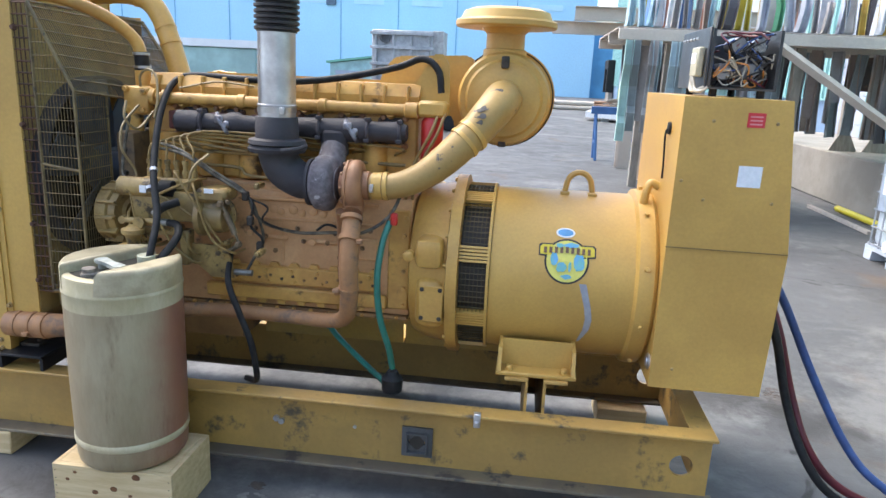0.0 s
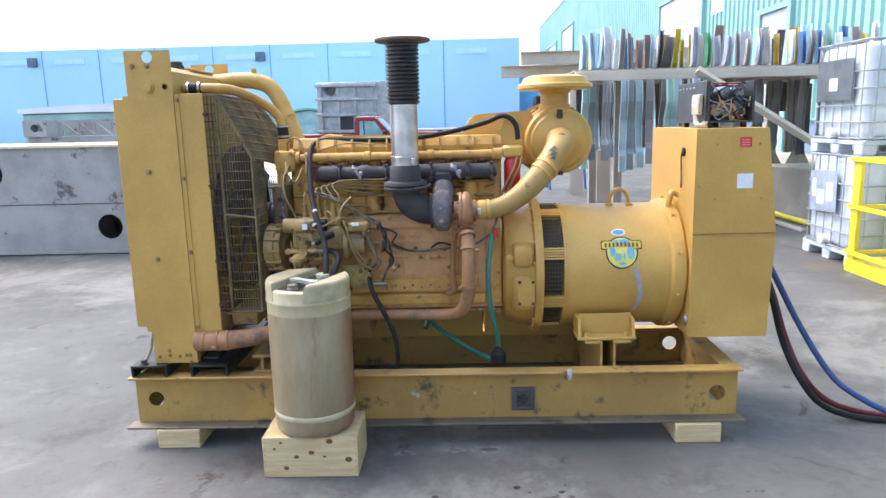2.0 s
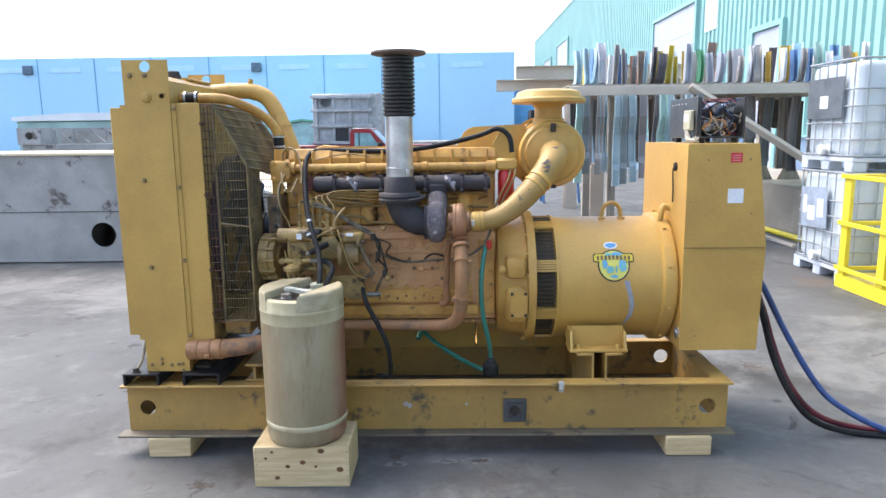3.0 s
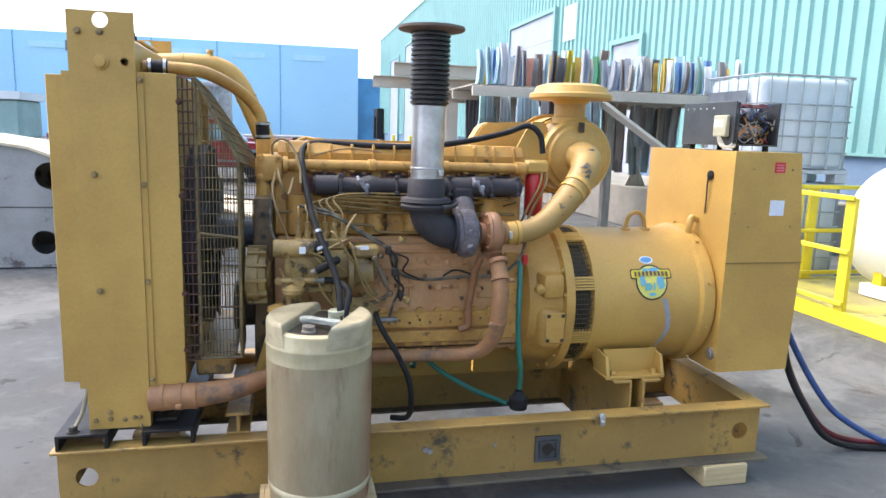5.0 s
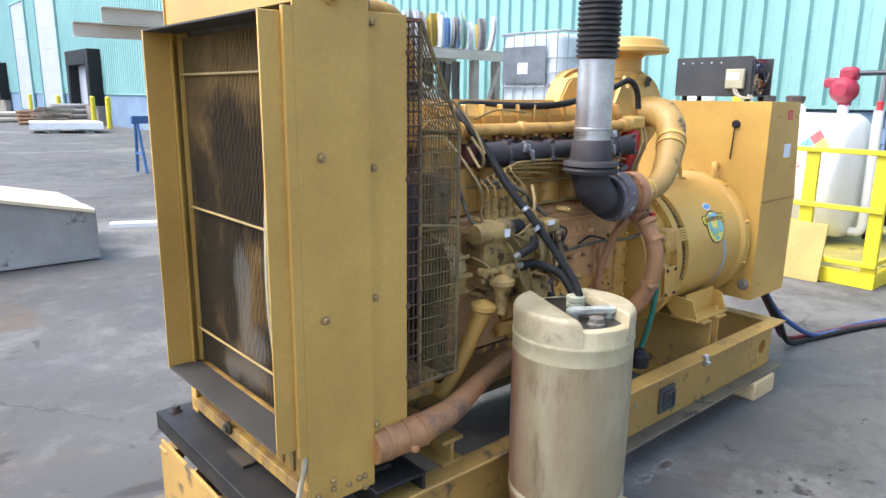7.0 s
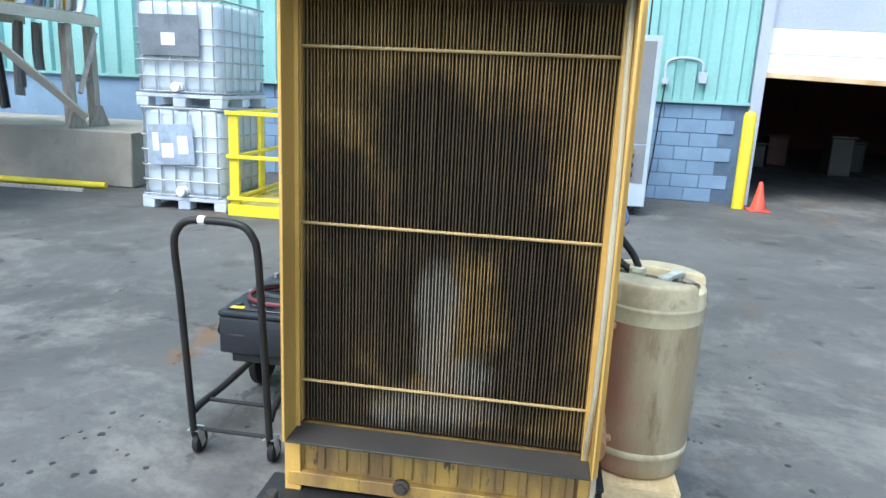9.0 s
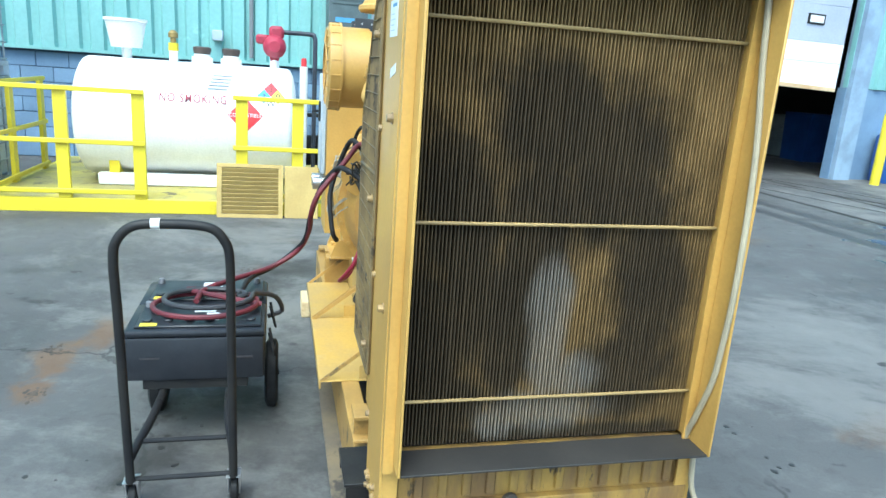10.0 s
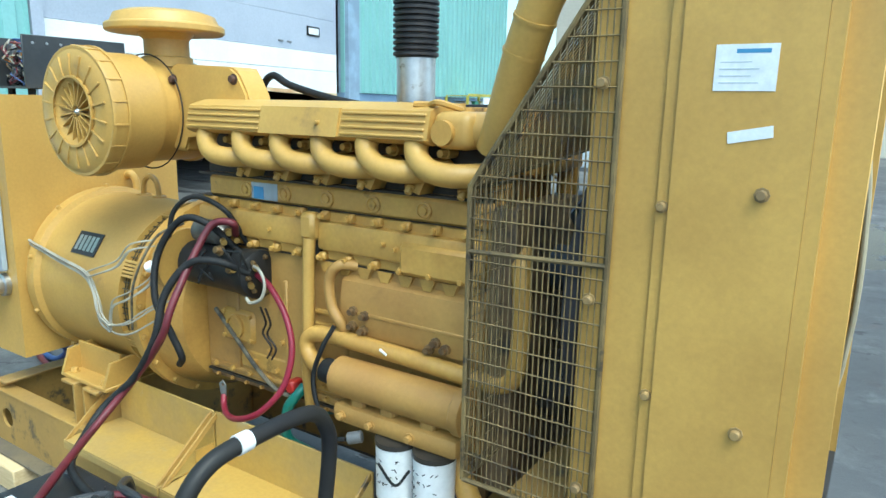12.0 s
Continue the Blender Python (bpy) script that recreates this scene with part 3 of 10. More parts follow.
def radiator():
    for y, s in ((-0.02, 1), (0.805, -1)):
        bm = BM()
        outer = rect(0.025, 0.24, 0.436, 1.955)
        y0, y1 = sorted((y, y + s * 0.007))
        plate(bm, outer, [(0.132, 1.925, 0.026)], "y", y0, y1)
        y0, y1 = sorted((y + s * 0.0075, y + s * 0.043))
        box(bm, 0.233, 0.24, y0, y1, 0.436, 1.75)
        box(bm, 0.025, 0.032, y0, y1, 0.436, 1.75)
        col = part("radiator_column", bm, YEL, gen)
        b = BM()
        pts = [(0.09, 1.395), (0.088, 0.97), (0.16, 1.785), (0.235 - 0.03, 1.79), (0.205, 1.79), (0.06, 1.885), (0.13, 1.885)]
        for k, (x, z) in enumerate(pts[:2] + pts[3:]):
            bolt(b, (x, y, z), (0, -s, 0), 0.009, 0.012)
        for x, z in ((0.05, 0.47), (0.10, 0.475), (0.15, 0.47), (0.185, 0.475), (0.205, 0.475), (0.10, 0.50), (0.205, 0.44)):
            bolt(b, (x, y, z), (0, -s, 0), 0.007, 0.009)
        part("bolt", b, mat("bolt_dull", (0.36, 0.24, 0.09), (0.22, 0.15, 0.07), 0.5, scale=20, fine=90), col)
        f = BM()
        lathe(f, [(0, 0.026), (0.006, 0.026), (0.008, 0.018), (0.02, 0.018), (0.021, 0.009)], (0.13, y, 1.785), (0.13, y - s, 1.785), 16)
        part("plug", f, YEL, col)
        # side sheet of the fan shroud
        bm = BM()
        y0, y1 = sorted((y + s * 0.012, y + s * 0.018))
        box(bm, 0.2405, 0.372 if s > 0 else 0.398, y0, y1, 0.585, 1.757, 0.002)
        box(bm, 0.2405, 0.262, y0 - 0.006, y1 + 0.006, 0.586, 1.756)
        sh = part("shroud_side", bm, YEL, gen)
        c = BM()
        for z in (1.73, 1.36, 1.0, 0.62):
            bolt(c, (0.252, y + s * 0.006, z), (0, -s, 0), 0.008, 0.012)
        part("bolt", c, MATS["bolt_dull"], sh)
    # top tank
    bm = BM()
    prism(bm, [(0.03, 1.76), (0.235, 1.76), (0.235, 1.86), (0.2, 1.885), (0.06, 1.885), (0.03, 1.86)], "y", -0.012, 0.797)
    tank = part("top_tank", bm, YEL, gen)
    bm = BM()
    lathe(bm, [(0, 0.04), (0.02, 0.04), (0.022, 0.034), (0.035, 0.034), (0.04, 0.028)], (0.16, 0.24, 1.885), (0.16, 0.24, 2), 18)
    part("filler_cap", bm, CAST_IRON, tank)
    bm = BM()
    box(bm, 0.05, 0.21, 0.30, 0.64, 1.8855, 1.9, 0.004)
    part("top_bracket", bm, YEL, tank)
    # bottom tank with ribs
    bm = BM()
    box(bm, 0.045, 0.23, -0.012, 0.797, 0.437, 0.615, 0.006)
    for k in range(13):
        y = 0.03 + k * 0.0605
        box(bm, 0.037, 0.046, y, y + 0.024, 0.50, 0.605, 0.003)
    box(bm, 0.022, 0.044, -0.01, 0.795, 0.452, 0.492, 0.002)
    bt = part("bottom_tank", bm, mat("tank_grime", (0.42, 0.26, 0.06), (0.22, 0.13, 0.05), 0.55, scale=4, fine=60, bump=0.2,
              stain=(0.07, 0.05, 0.03), stain_at=0.57, stain_scale=6, stretch=(1, 3, 1)), gen)
    bm = BM()
    lathe(bm, [(0, 0.022), (0.01, 0.022), (0.012, 0.014), (0.02, 0.014)], (0.022, 0.48, 0.49), (-1, 0.48, 0.49), 14)
    part("drain_plug", bm, CRANKED, bt)
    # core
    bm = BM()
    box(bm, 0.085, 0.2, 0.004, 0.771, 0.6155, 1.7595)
    core = part("radiator_core", bm, CORE_SHADED, gen, "dirty finned radiator core, darkened for the shade between fins")
    n = 88
    fin_mesh = []
    for w in (0.0013, 0.0015, 0.0018):
        f = box(BM(), -0.0225, 0.0, -w, w, 0.632, 1.72)
        fin_mesh.append(to_mesh("fin", f, FIN, 0))
    for k in range(n):
        f = new("fin", fin_mesh[k % 3 if k % 7 else 1])
        f.location = Vector((0.0845, 0.009 + (k + 0.5) * 0.756 / n + random.uniform(-0.0007, 0.0007), 0)) - ORG[core.name]
        f.parent = core
    bm = BM()
    for z in (1.606, 1.178, 0.75):
        cyl(bm, (0.054, 0.004, z), (0.054, 0.771, z), 0.0042, 8)
    part("stay_rod", bm, mat("rod_paint", (0.38, 0.26, 0.1), None, 0.5), core)
    for y in (0.0035, 0.765):
        bm = BM()
        box(bm, 0.05, 0.084, y, y + 0.0065, 0.629, 1.731, 0.001)
        part("core_strip", bm, YEL, core)
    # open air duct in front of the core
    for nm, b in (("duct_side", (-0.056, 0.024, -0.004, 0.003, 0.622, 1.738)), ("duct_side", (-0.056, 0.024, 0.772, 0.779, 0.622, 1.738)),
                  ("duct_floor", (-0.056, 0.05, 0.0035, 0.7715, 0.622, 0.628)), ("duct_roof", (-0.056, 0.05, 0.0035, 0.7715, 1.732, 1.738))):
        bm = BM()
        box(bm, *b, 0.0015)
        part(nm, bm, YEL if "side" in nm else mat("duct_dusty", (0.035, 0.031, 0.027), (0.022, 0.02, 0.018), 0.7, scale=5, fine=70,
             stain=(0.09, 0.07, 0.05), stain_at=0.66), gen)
    for y0, y1 in ((-0.019, -0.0045), (0.7795, 0.803)):
        bm = BM()
        box(bm, 0.0, 0.0245, y0, y1, 0.6, 1.75)
        part("duct_flange", bm, YEL, gen)
    bm = BM()
    tube(bm, [(0.01, 0.012, 1.735), (0.0, 0.012, 1.65), (-0.01, 0.011, 1.56), (-0.04, 0.010, 1.37), (-0.052, 0.010, 1.17), (-0.052, 0.010, 1.02), (-0.046, 0.010, 0.93), (-0.035, 0.011, 0.82), (0.0, 0.013, 0.71),
              (0.025, 0.012, 0.65), (0.03, 0.012, 0.632)], 0.0075, 8)
    tube(bm, [(0.03, 0.0, 0.615), (0.02, -0.012, 0.58), (0.0, -0.01, 0.50), (-0.03, -0.03, 0.44)], 0.0075, 8)
    part("overflow_hose", bm, mat("old_hose", (0.42, 0.36, 0.24), None, 0.6), gen, "pale overflow hose")
    # labels on the far column
    for nm, pts, m_, lab in (("service_label", rect(0.088, 0.184, 1.562, 1.636), PAPER, "white service sticker with blue print"),
                        ("paper_strip", [(0.083, 1.489), (0.152, 1.476), (0.154, 1.495), (0.085, 1.508)], PAPER, "torn white sticker")):
        bm = BM()
        prism(bm, pts, "y", 0.8052, 0.8062)
        st = part(nm, bm, m_, gen, lab)
        if nm == "service_label":
            ink = BM()
            box(ink, 0.10, 0.152, 0.8063, 0.8066, 1.622, 1.6285)
            part("print_bar", ink, INK_BLUE, st)
            ink = BM()
            for k in range(4):
                box(ink, 0.115 + 0.012 * (k % 2), 0.176, 0.8063, 0.8066, 1.574 + k * 0.011, 1.5755 + k * 0.011)
            part("print_bar", ink, mat("faint_print", (0.6, 0.68, 0.74), None, 0.6, bump=0), st)
    # fan shroud back, fan and hub
    bm = BM()
    plate(bm, rect(0.0, 0.79, 0.59, 1.755), [(0.395, 1.12, 0.375)], "x", 0.365, 0.372, 36)
    part("shroud_back", bm, mat("sooty_yellow", (0.44, 0.30, 0.10), (0.30, 0.21, 0.08), 0.7, scale=4, fine=60, bump=0.2, stain=(0.08, 0.062, 0.035), stain_at=0.6, stain_scale=3, stain_soft=0.2), gen)
    bm = BM()
    lathe(bm, [(0, 0.375), (0.07, 0.38), (0.07, 0.372), (0, 0.368)], (0.372, 0.395, 1.12), (1, 0.395, 1.12), 36, caps=False)
    part("fan_ring", bm, CAST_IRON, gen)
    bm = BM()
    lathe(bm, [(0, 0.10), (0.05, 0.10), (0.06, 0.07), (0.14, 0.06), (0.22, 0.06)], (0.40, 0.395, 1.12), (1, 0.395, 1.12), 20)
    fan = part("fan_hub", bm, mat("fan_blue", (0.05, 0.07, 0.10), (0.035, 0.045, 0.06), 0.5, scale=6), gen, "dark fan hub")
    for k in range(6):
        t = bmesh.new()
        vs = []
        for r, w, tw in ((0.08, 0.05, 35), (0.2, 0.075, 28), (0.36, 0.09, 20)):
            a = radians(tw)
            vs.append([t.verts.new((sx * w * math.sin(a) + dx, sx * w * math.cos(a), r)) for sx, dx in ((-1, 0), (1, 0), (1, 0.006), (-1, 0.006))])
        for p, q in zip(vs, vs[1:]):
            for j in range(4):
                t.faces.new((p[j], p[(j + 1) % 4], q[(j + 1) % 4], q[j]))
        t.faces.new(vs[0][::-1])
        t.faces.new(vs[-1])
        bm = join(BM(), t, Matrix.Translation((0.43, 0.395, 1.12)) @ Matrix.Rotation(radians(60 * k + 15), 4, "X"))
        part("fan_blade", bm, MATS["fan_blue"], fan)


radiator()


def clip_segment(p, q, poly):
    """Part of the segment p-q inside a convex polygon (2D)."""
    t0, t1 = 0.0, 1.0
    d = (q[0] - p[0], q[1] - p[1])
    n = len(poly)
    for k in range(n):
        a, b = poly[k], poly[(k + 1) % n]
        nx, ny = -(b[1] - a[1]), b[0] - a[0]
        den = nx * d[0] + ny * d[1]
        num = nx * (a[0] - p[0]) + ny * (a[1] - p[1])
        if abs(den) < 1e-9:
            if num > 0:
                return None
        elif den > 0:
            t0 = max(t0, num / den)
        else:
            t1 = min(t1, num / den)
    if t0 >= t1:
        return None
    return [(p[0] + d[0] * t, p[1] + d[1] * t) for t in (t0, t1)]


def mesh_panel(bm, poly, place, du, dv, r):
    """Welded wire mesh inside a convex counter-clockwise polygon; place(u, v, off) gives world points."""
    us, vs = [p[0] for p in poly], [p[1] for p in poly]
    u = min(us) + du / 2
    while u < max(us):
        s = clip_segment((u, min(vs) - 1), (u, max(vs) + 1), poly)
        if s:
            cyl(bm, place(*s[0], 0), place(*s[1], 0), r, 4)
        u += du
    v = min(vs) + dv / 2
    while v < max(vs):
        s = clip_segment((min(us) - 1, v), (max(us) + 1, v), poly)
        if s:
            cyl(bm, place(*s[0], r * 1.6), place(*s[1], r * 1.6), r, 4)
        v += dv
    return bm


def border(bm, poly, place, r, seg=6):
    for a, b in zip(poly, poly[1:] + poly[:1]):
        cyl(bm, place(*a, 0), place(*b, 0), r, seg)
    return bm


def fan_guard():
    for y, s, xs, xc, zc, zt, zb in ((0.006, 1, 0.345, 0.58, 1.45, 1.75, 0.69), (0.799, -1, 0.345, 0.652, 1.363, 1.74, 0.69)):
        def place(u, v, off, y=y, s=s):
            return (u, y - s * off, v)
        near = s > 0
        xm = xs + 0.085 if near else 0.40
        poly = [(xm, zb), (xc, zb), (xc, zc), (xm, zt)] if near else [(xs, zb), (xc, zb), (xc, zc), (xm, zt), (xs, zt)]
        bm = BM()
        border(bm, poly, place, 0.006)
        cyl(bm, place(xm if near else xs, 1.18 if near else 1.235, 0), place(xc, 1.16 if near else 1.225, 0), 0.0055, 6)
        fr = part("guard_frame", bm, WIRE, gen, "yellow wire fan guard panel with a cut corner")
        bm = mesh_panel(BM(), poly, place, 0.0125, 0.045, 0.0017)
        tagged(part("wire_mesh", bm, WIRE, fr, smooth=0), kind="stuff")
        if near:
            strip_edge = [(xs, zb - 0.005), (xm, zb - 0.005), (xm, zt), (xs, zt)]
            bm = BM()
            border(bm, strip_edge, place, 0.0035)
            mesh_panel(bm, strip_edge, place, 0.0175, 0.04, 0.003)
            tagged(part("mounting_strip", bm, RUST, fr, "rusted mesh strip", smooth=0), kind="stuff")
        b = BM()
        for z in ((1.66, 1.32, 0.95, 0.73) if near else (1.575, 1.167, 0.765)):
            bolt(b, (xs + 0.03, y - s * 0.004, z), (0, -s, 0), 0.009, 0.012)
        part("bolt", b, RUST if near else MATS["bolt_dull"], fr)
    # sloping roof of mesh and rear returns
    def roof(u, v, off):
        k = v
        x0, x1 = 0.43 - 0.03 * u, 0.58 + 0.07 * u
        z0, z1 = 1.75 - 0.01 * u, 1.45 - 0.087 * u
        return (x0 + (x1 - x0) * k + off, 0.006 + 0.784 * u, z0 + (z1 - z0) * k + off)
    bm = mesh_panel(BM(), rect(0, 1, 0, 1), roof, 0.0125 / 0.784, 0.134, 0.0021)
    border(bm, rect(0, 1, 0, 1), roof, 0.005)
    tagged(part("guard_roof", bm, WIRE, gen, "sloping mesh guard roof", smooth=0), kind="stuff")
    for y0, y1, x, zt in ((0.008, 0.20, 0.58, 1.44), (0.60, 0.788, 0.65, 1.36)):
        def rear(u, v, off, x=x):
            return (x + off, u, v)
        bm = mesh_panel(BM(), rect(y0, y1, 0.69, zt), rear, 0.0135, 0.045, 0.0016)
        border(bm, rect(y0, y1, 0.69, zt), rear, 0.005)
        part("guard_return", bm, WIRE, gen, "mesh guard return panel", smooth=0)
    bm = BM()
    box(bm, 0.40, 0.55, 0.02, 0.77, 0.672, 0.68, 0.002)
    box(bm, 0.40, 0.54, 0.06, 0.72, 0.60, 0.671, 0.01)
    part("guard_floor", bm, YEL_SKID, gen)


fan_guard()


def engine():
    # oil pan
    bm = BM()
    prism(bm, [(0.24, 0.62), (0.26, 0.46), (0.52, 0.46), (0.54, 0.62)], "x", 0.74, 1.08)
    prism(bm, [(0.30, 0.62), (0.31, 0.585), (0.51, 0.585), (0.54, 0.62)], "x", 1.0805, 1.76)
    box(bm, 0.72, 1.78, 0.205, 0.60, 0.615, 0.632, 0.003)
    pan = part("oil_pan", bm, mat("pan_paint", (0.30, 0.165, 0.06), (0.2, 0.105, 0.04), 0.5, scale=4, fine=70, bump=0.2, stain=(0.045, 0.032, 0.02), stain_at=0.5, stain_scale=5, stain_soft=0.16), gen)
    b = BM()
    for k in range(15):
        x = 0.76 + k * 0.07
        for y, d in ((0.205, -1), (0.60, 1)):
            bolt(b, (x, y, 0.624), (0, d, 0), 0.006, 0.01)
        prism(b, [(x + 0.01, 0.612), (x + 0.05, 0.612), (x + 0.03, 0.592)], "y", 0.235, 0.25)
    part("bolt", b, YEL_ENG, pan)
    # crankcase
    bm = BM()
    box(bm, 0.70, 1.79, 0.21, 0.595, 0.633, 1.10, 0.012, seg=2)
    box(bm, 0.71, 1.78, 0.225, 0.585, 1.06, 1.13, 0.012)
    block = part("engine_block", bm, BLOCK, gen)
    c = BM()
    box(c, 0.98, 1.66, 0.19, 0.212, 0.725, 0.80, 0.006)
    box(c, 0.96, 1.70, 0.185, 0.21, 0.66, 0.715, 0.006)
    for k in range(9):
        x = 1.0 + k * 0.081
        prism(c, [(x - 0.022, 0.80), (x + 0.022, 0.80), (x + 0.012, 0.816), (x - 0.012, 0.816)], "y", 0.193, 0.211)
        prism(c, [(x + 0.012, 0.66), (x + 0.05, 0.66), (x + 0.042, 0.645), (x + 0.02, 0.645)], "y", 0.19, 0.211)
    for k in range(7):
        bolt(c, (1.0 + k * 0.105, 0.19, 0.785), (0, -1, 0), 0.008, 0.01)
        bolt(c, (1.0 + k * 0.11, 0.19, 0.74), (0, -1, 0), 0.006, 0.008)
    part("side_cover", c, YEL_ENG, block)
    c = BM()
    for x in (1.16, 1.24, 1.32, 1.40, 1.48):
        lathe(c, [(0, 0.018), (0.006, 0.018), (0.008, 0.014)], (x, 0.212, 1.03), (x, 0, 1.03), 12)
    for x, z in ((1.15, 0.93), (1.55, 0.935), (1.52, 1.0)):
        bolt(c, (x, 0.21, z), (0, -1, 0), 0.013, 0.02)
    part("core_plug", c, BLOCK, block)
    c = BM()
    box(c, 1.70, 1.785, 0.20, 0.215, 0.66, 1.06, 0.006)
    for k in range(6):
        bolt(c, (1.765, 0.20, 0.68 + k * 0.07), (0, -1, 0), 0.008, 0.012)
    part("rear_flange", c, YEL_ENG, block)
    c = BM()
    box(c, 1.10, 1.66, 0.193, 0.211, 1.062, 1.078, 0.005)
    box(c, 1.12, 1.64, 0.199, 0.211, 0.985, 0.995, 0.003)
    for x in (1.27, 1.55):
        box(c, x, x + 0.012, 0.203, 0.211, 0.82, 0.98, 0.004)
    for x0, x1, z0, z1 in ((1.19, 1.30, 0.905, 0.925), (1.40, 1.50, 0.90, 0.92), (1.58, 1.66, 0.85, 0.94)):
        box(c, x0, x1, 0.196, 0.211, z0, z1, 0.008)
        cyl(c, (x0, 0.196, (z0 + z1) / 2), (x0, 0.186, (z0 + z1) / 2), 0.016, 12, bev=0.003)
    part("casting_rib", c, BLOCK, block)
    c = BM()
    for k in range(4):
        lathe(c, [(0, 0.015), (0.006, 0.015), (0.009, 0.011)], (1.27 + k * 0.085, 0.211, 1.02), (1.27 + k * 0.085, 0, 1.02), 12)
    part("core_plug", c, BLOCK, block)
    c = BM()
    for k in range(15):
        x = 1.0 + k * 0.046
        bolt(c, (x, 0.190, 0.752 + 0.012 * (k % 2)), (0, -1, 0), 0.0045, 0.007)
    for x, z in ((1.17, 0.95), (1.21, 0.92), (1.34, 0.96), (1.46, 0.91), (1.49, 0.95), (1.60, 0.90), (1.63, 0.97), (1.25, 0.865), (1.365, 0.91), (1.51, 0.855)):
        bolt(c, (x, 0.197, z), (0, -1, 0), 0.007, 0.012)
    part("cover_bolt", c, mat("oily_bolt", (0.26, 0.14, 0.055), (0.09, 0.055, 0.03), 0.5, scale=30, bump=0.1), block)
    # front timing housing
    bm = BM()
    box(bm, 0.62, 0.699, 0.17, 0.63, 0.56, 1.30, 0.02, seg=2)
    fh = part("timing_housing", bm, mat("front_grime", (0.2, 0.125, 0.052), (0.11, 0.07, 0.036), 0.6, scale=6, fine=70, bump=0.2, stain=(0.03, 0.025, 0.02), stain_at=0.5, stain_scale=7, stain_soft=0.2), gen)
    c = BM()
    for k in range(8):
        bolt(c, (0.66, 0.17, 0.6 + k * 0.09), (0, -1, 0), 0.008, 0.012)
    lathe(c, [(0, 0.09), (0.05, 0.09), (0.06, 0.11), (0.09, 0.11)], (0.62, 0.395, 0.80), (0, 0.395, 0.80), 22)
    lathe(c, [(0, 0.05), (0.06, 0.05), (0.065, 0.07), (0.085, 0.07)], (0.62, 0.395, 1.12), (0, 0.395, 1.12), 20)
    part("pulley", c, CRANKED, fh)
    # head and valve cover
    bm = BM()
    box(bm, 0.70, 1.79, 0.27, 0.56, 1.13, 1.41, 0.01)
    head = part("cylinder_head", bm, YEL_ENG, gen)
    bm = BM()
    for k in range(6):
        x = 0.80 + k * 0.165
        cyl(bm, (x, 0.275, 1.14), (x, 0.275, 1.30), 0.05, 14)
    part("port_boss", bm, YEL_ENG, head)
    c = BM()
    for k in range(13):
        x = 0.745 + k * 0.083
        for z in (1.295, 1.40):
            bolt(c, (x, 0.27, z), (0, -1, 0), 0.010, 0.014)
    part("head_bolt", c, COPPER, head)
    bm = BM()
    prism(bm, [(0.285, 1.412), (0.27, 1.48), (0.30, 1.525), (0.47, 1.525), (0.50, 1.412)], "x", 0.72, 1.79)
    for k in range(12):
        x = 0.75 + k * 0.09
        box(bm, x, x + 0.012, 0.262, 0.30, 1.43, 1.52, 0.004)
    part("valve_cover", bm, YEL_ENG, gen)
    # block breather and fuel lines on the near side
    c = BM()
    for k in range(6):
        x = 0.80 + k * 0.035
        z1 = 1.19 + 0.012 * (k % 3)
        tube(c, [(x, 0.10, 1.16), (x, 0.10, 1.24), (x + 0.02, 0.15, 1.27 + 0.01 * k), (1.0 + k * 0.14, 0.20, 1.235 + 0.012 * k), (0.88 + k * 0.165, 0.26, 1.26)], 0.0045, 6, 5)
    part("fuel_line", c, mat("line_paint", (0.3, 0.195, 0.065), None, 0.45), head)
    c = BM()
    tube(c, [(0.72, 0.24, 1.235), (1.2, 0.225, 1.235), (1.75, 0.24, 1.225)], 0.007, 8)
    tube(c, [(0.95, 0.22, 1.185), (1.1, 0.215, 1.18), (1.16, 0.215, 1.15), (1.5, 0.22, 1.15)], 0.006, 8)
    tube(c, [(0.86, 0.235, 1.47), (1.0, 0.26, 1.5), (1.15, 0.26, 1.49)], 0.004, 6)
    part("oil_line", c, MATS["line_paint"], head)
    # water manifold
    bm = BM()
    lathe(bm, [(0, 0.03), (0.02, 0.03), (0.022, 0.022), (0.30, 0.022), (0.305, 0.028), (0.33, 0.028), (0.335, 0.022), (0.62, 0.022), (0.625, 0.028),
               (0.65, 0.028), (0.655, 0.022), (0.95, 0.022), (0.955, 0.03), (1.0, 0.03)], (0.79, 0.245, 1.432), (2, 0.245, 1.432), 14)
    for k in range(6):
        cyl(bm, (0.86 + k * 0.165, 0.245, 1.42), (0.86 + k * 0.165, 0.29, 1.40), 0.018, 10)
    part("water_manifold", bm, YEL_ENG, gen)
    # thermostat housing, front
    bm = BM()
    box(bm, 0.63, 0.74, 0.22, 0.5, 1.36, 1.47, 0.02, seg=2)
    cyl(bm, (0.66, 0.33, 1.45), (0.66, 0.33, 1.535), 0.03, 16)
    cyl(bm, (0.66, 0.26, 1.15), (0.66, 0.26, 1.37), 0.03, 14)
    lathe(bm, [(0, 0.032), (0.02, 0.032), (0.022, 0.02), (0.05, 0.02)], (0.74, 0.245, 1.432), (2, 0.245, 1.432), 14)
    th = part("thermostat_housing", bm, YEL_ENG, gen)
    c = BM()
    for x, y, z in ((0.65, 0.22, 1.46), (0.72, 0.22, 1.45), (0.65, 0.22, 1.38), (0.72, 0.22, 1.38)):
        bolt(c, (x, y, z), (0, -1, 0), 0.010, 0.014)
    part("bolt", c, YEL_ENG, th)
    # coolant pipe from the column to the thermostat
    bm = BM()
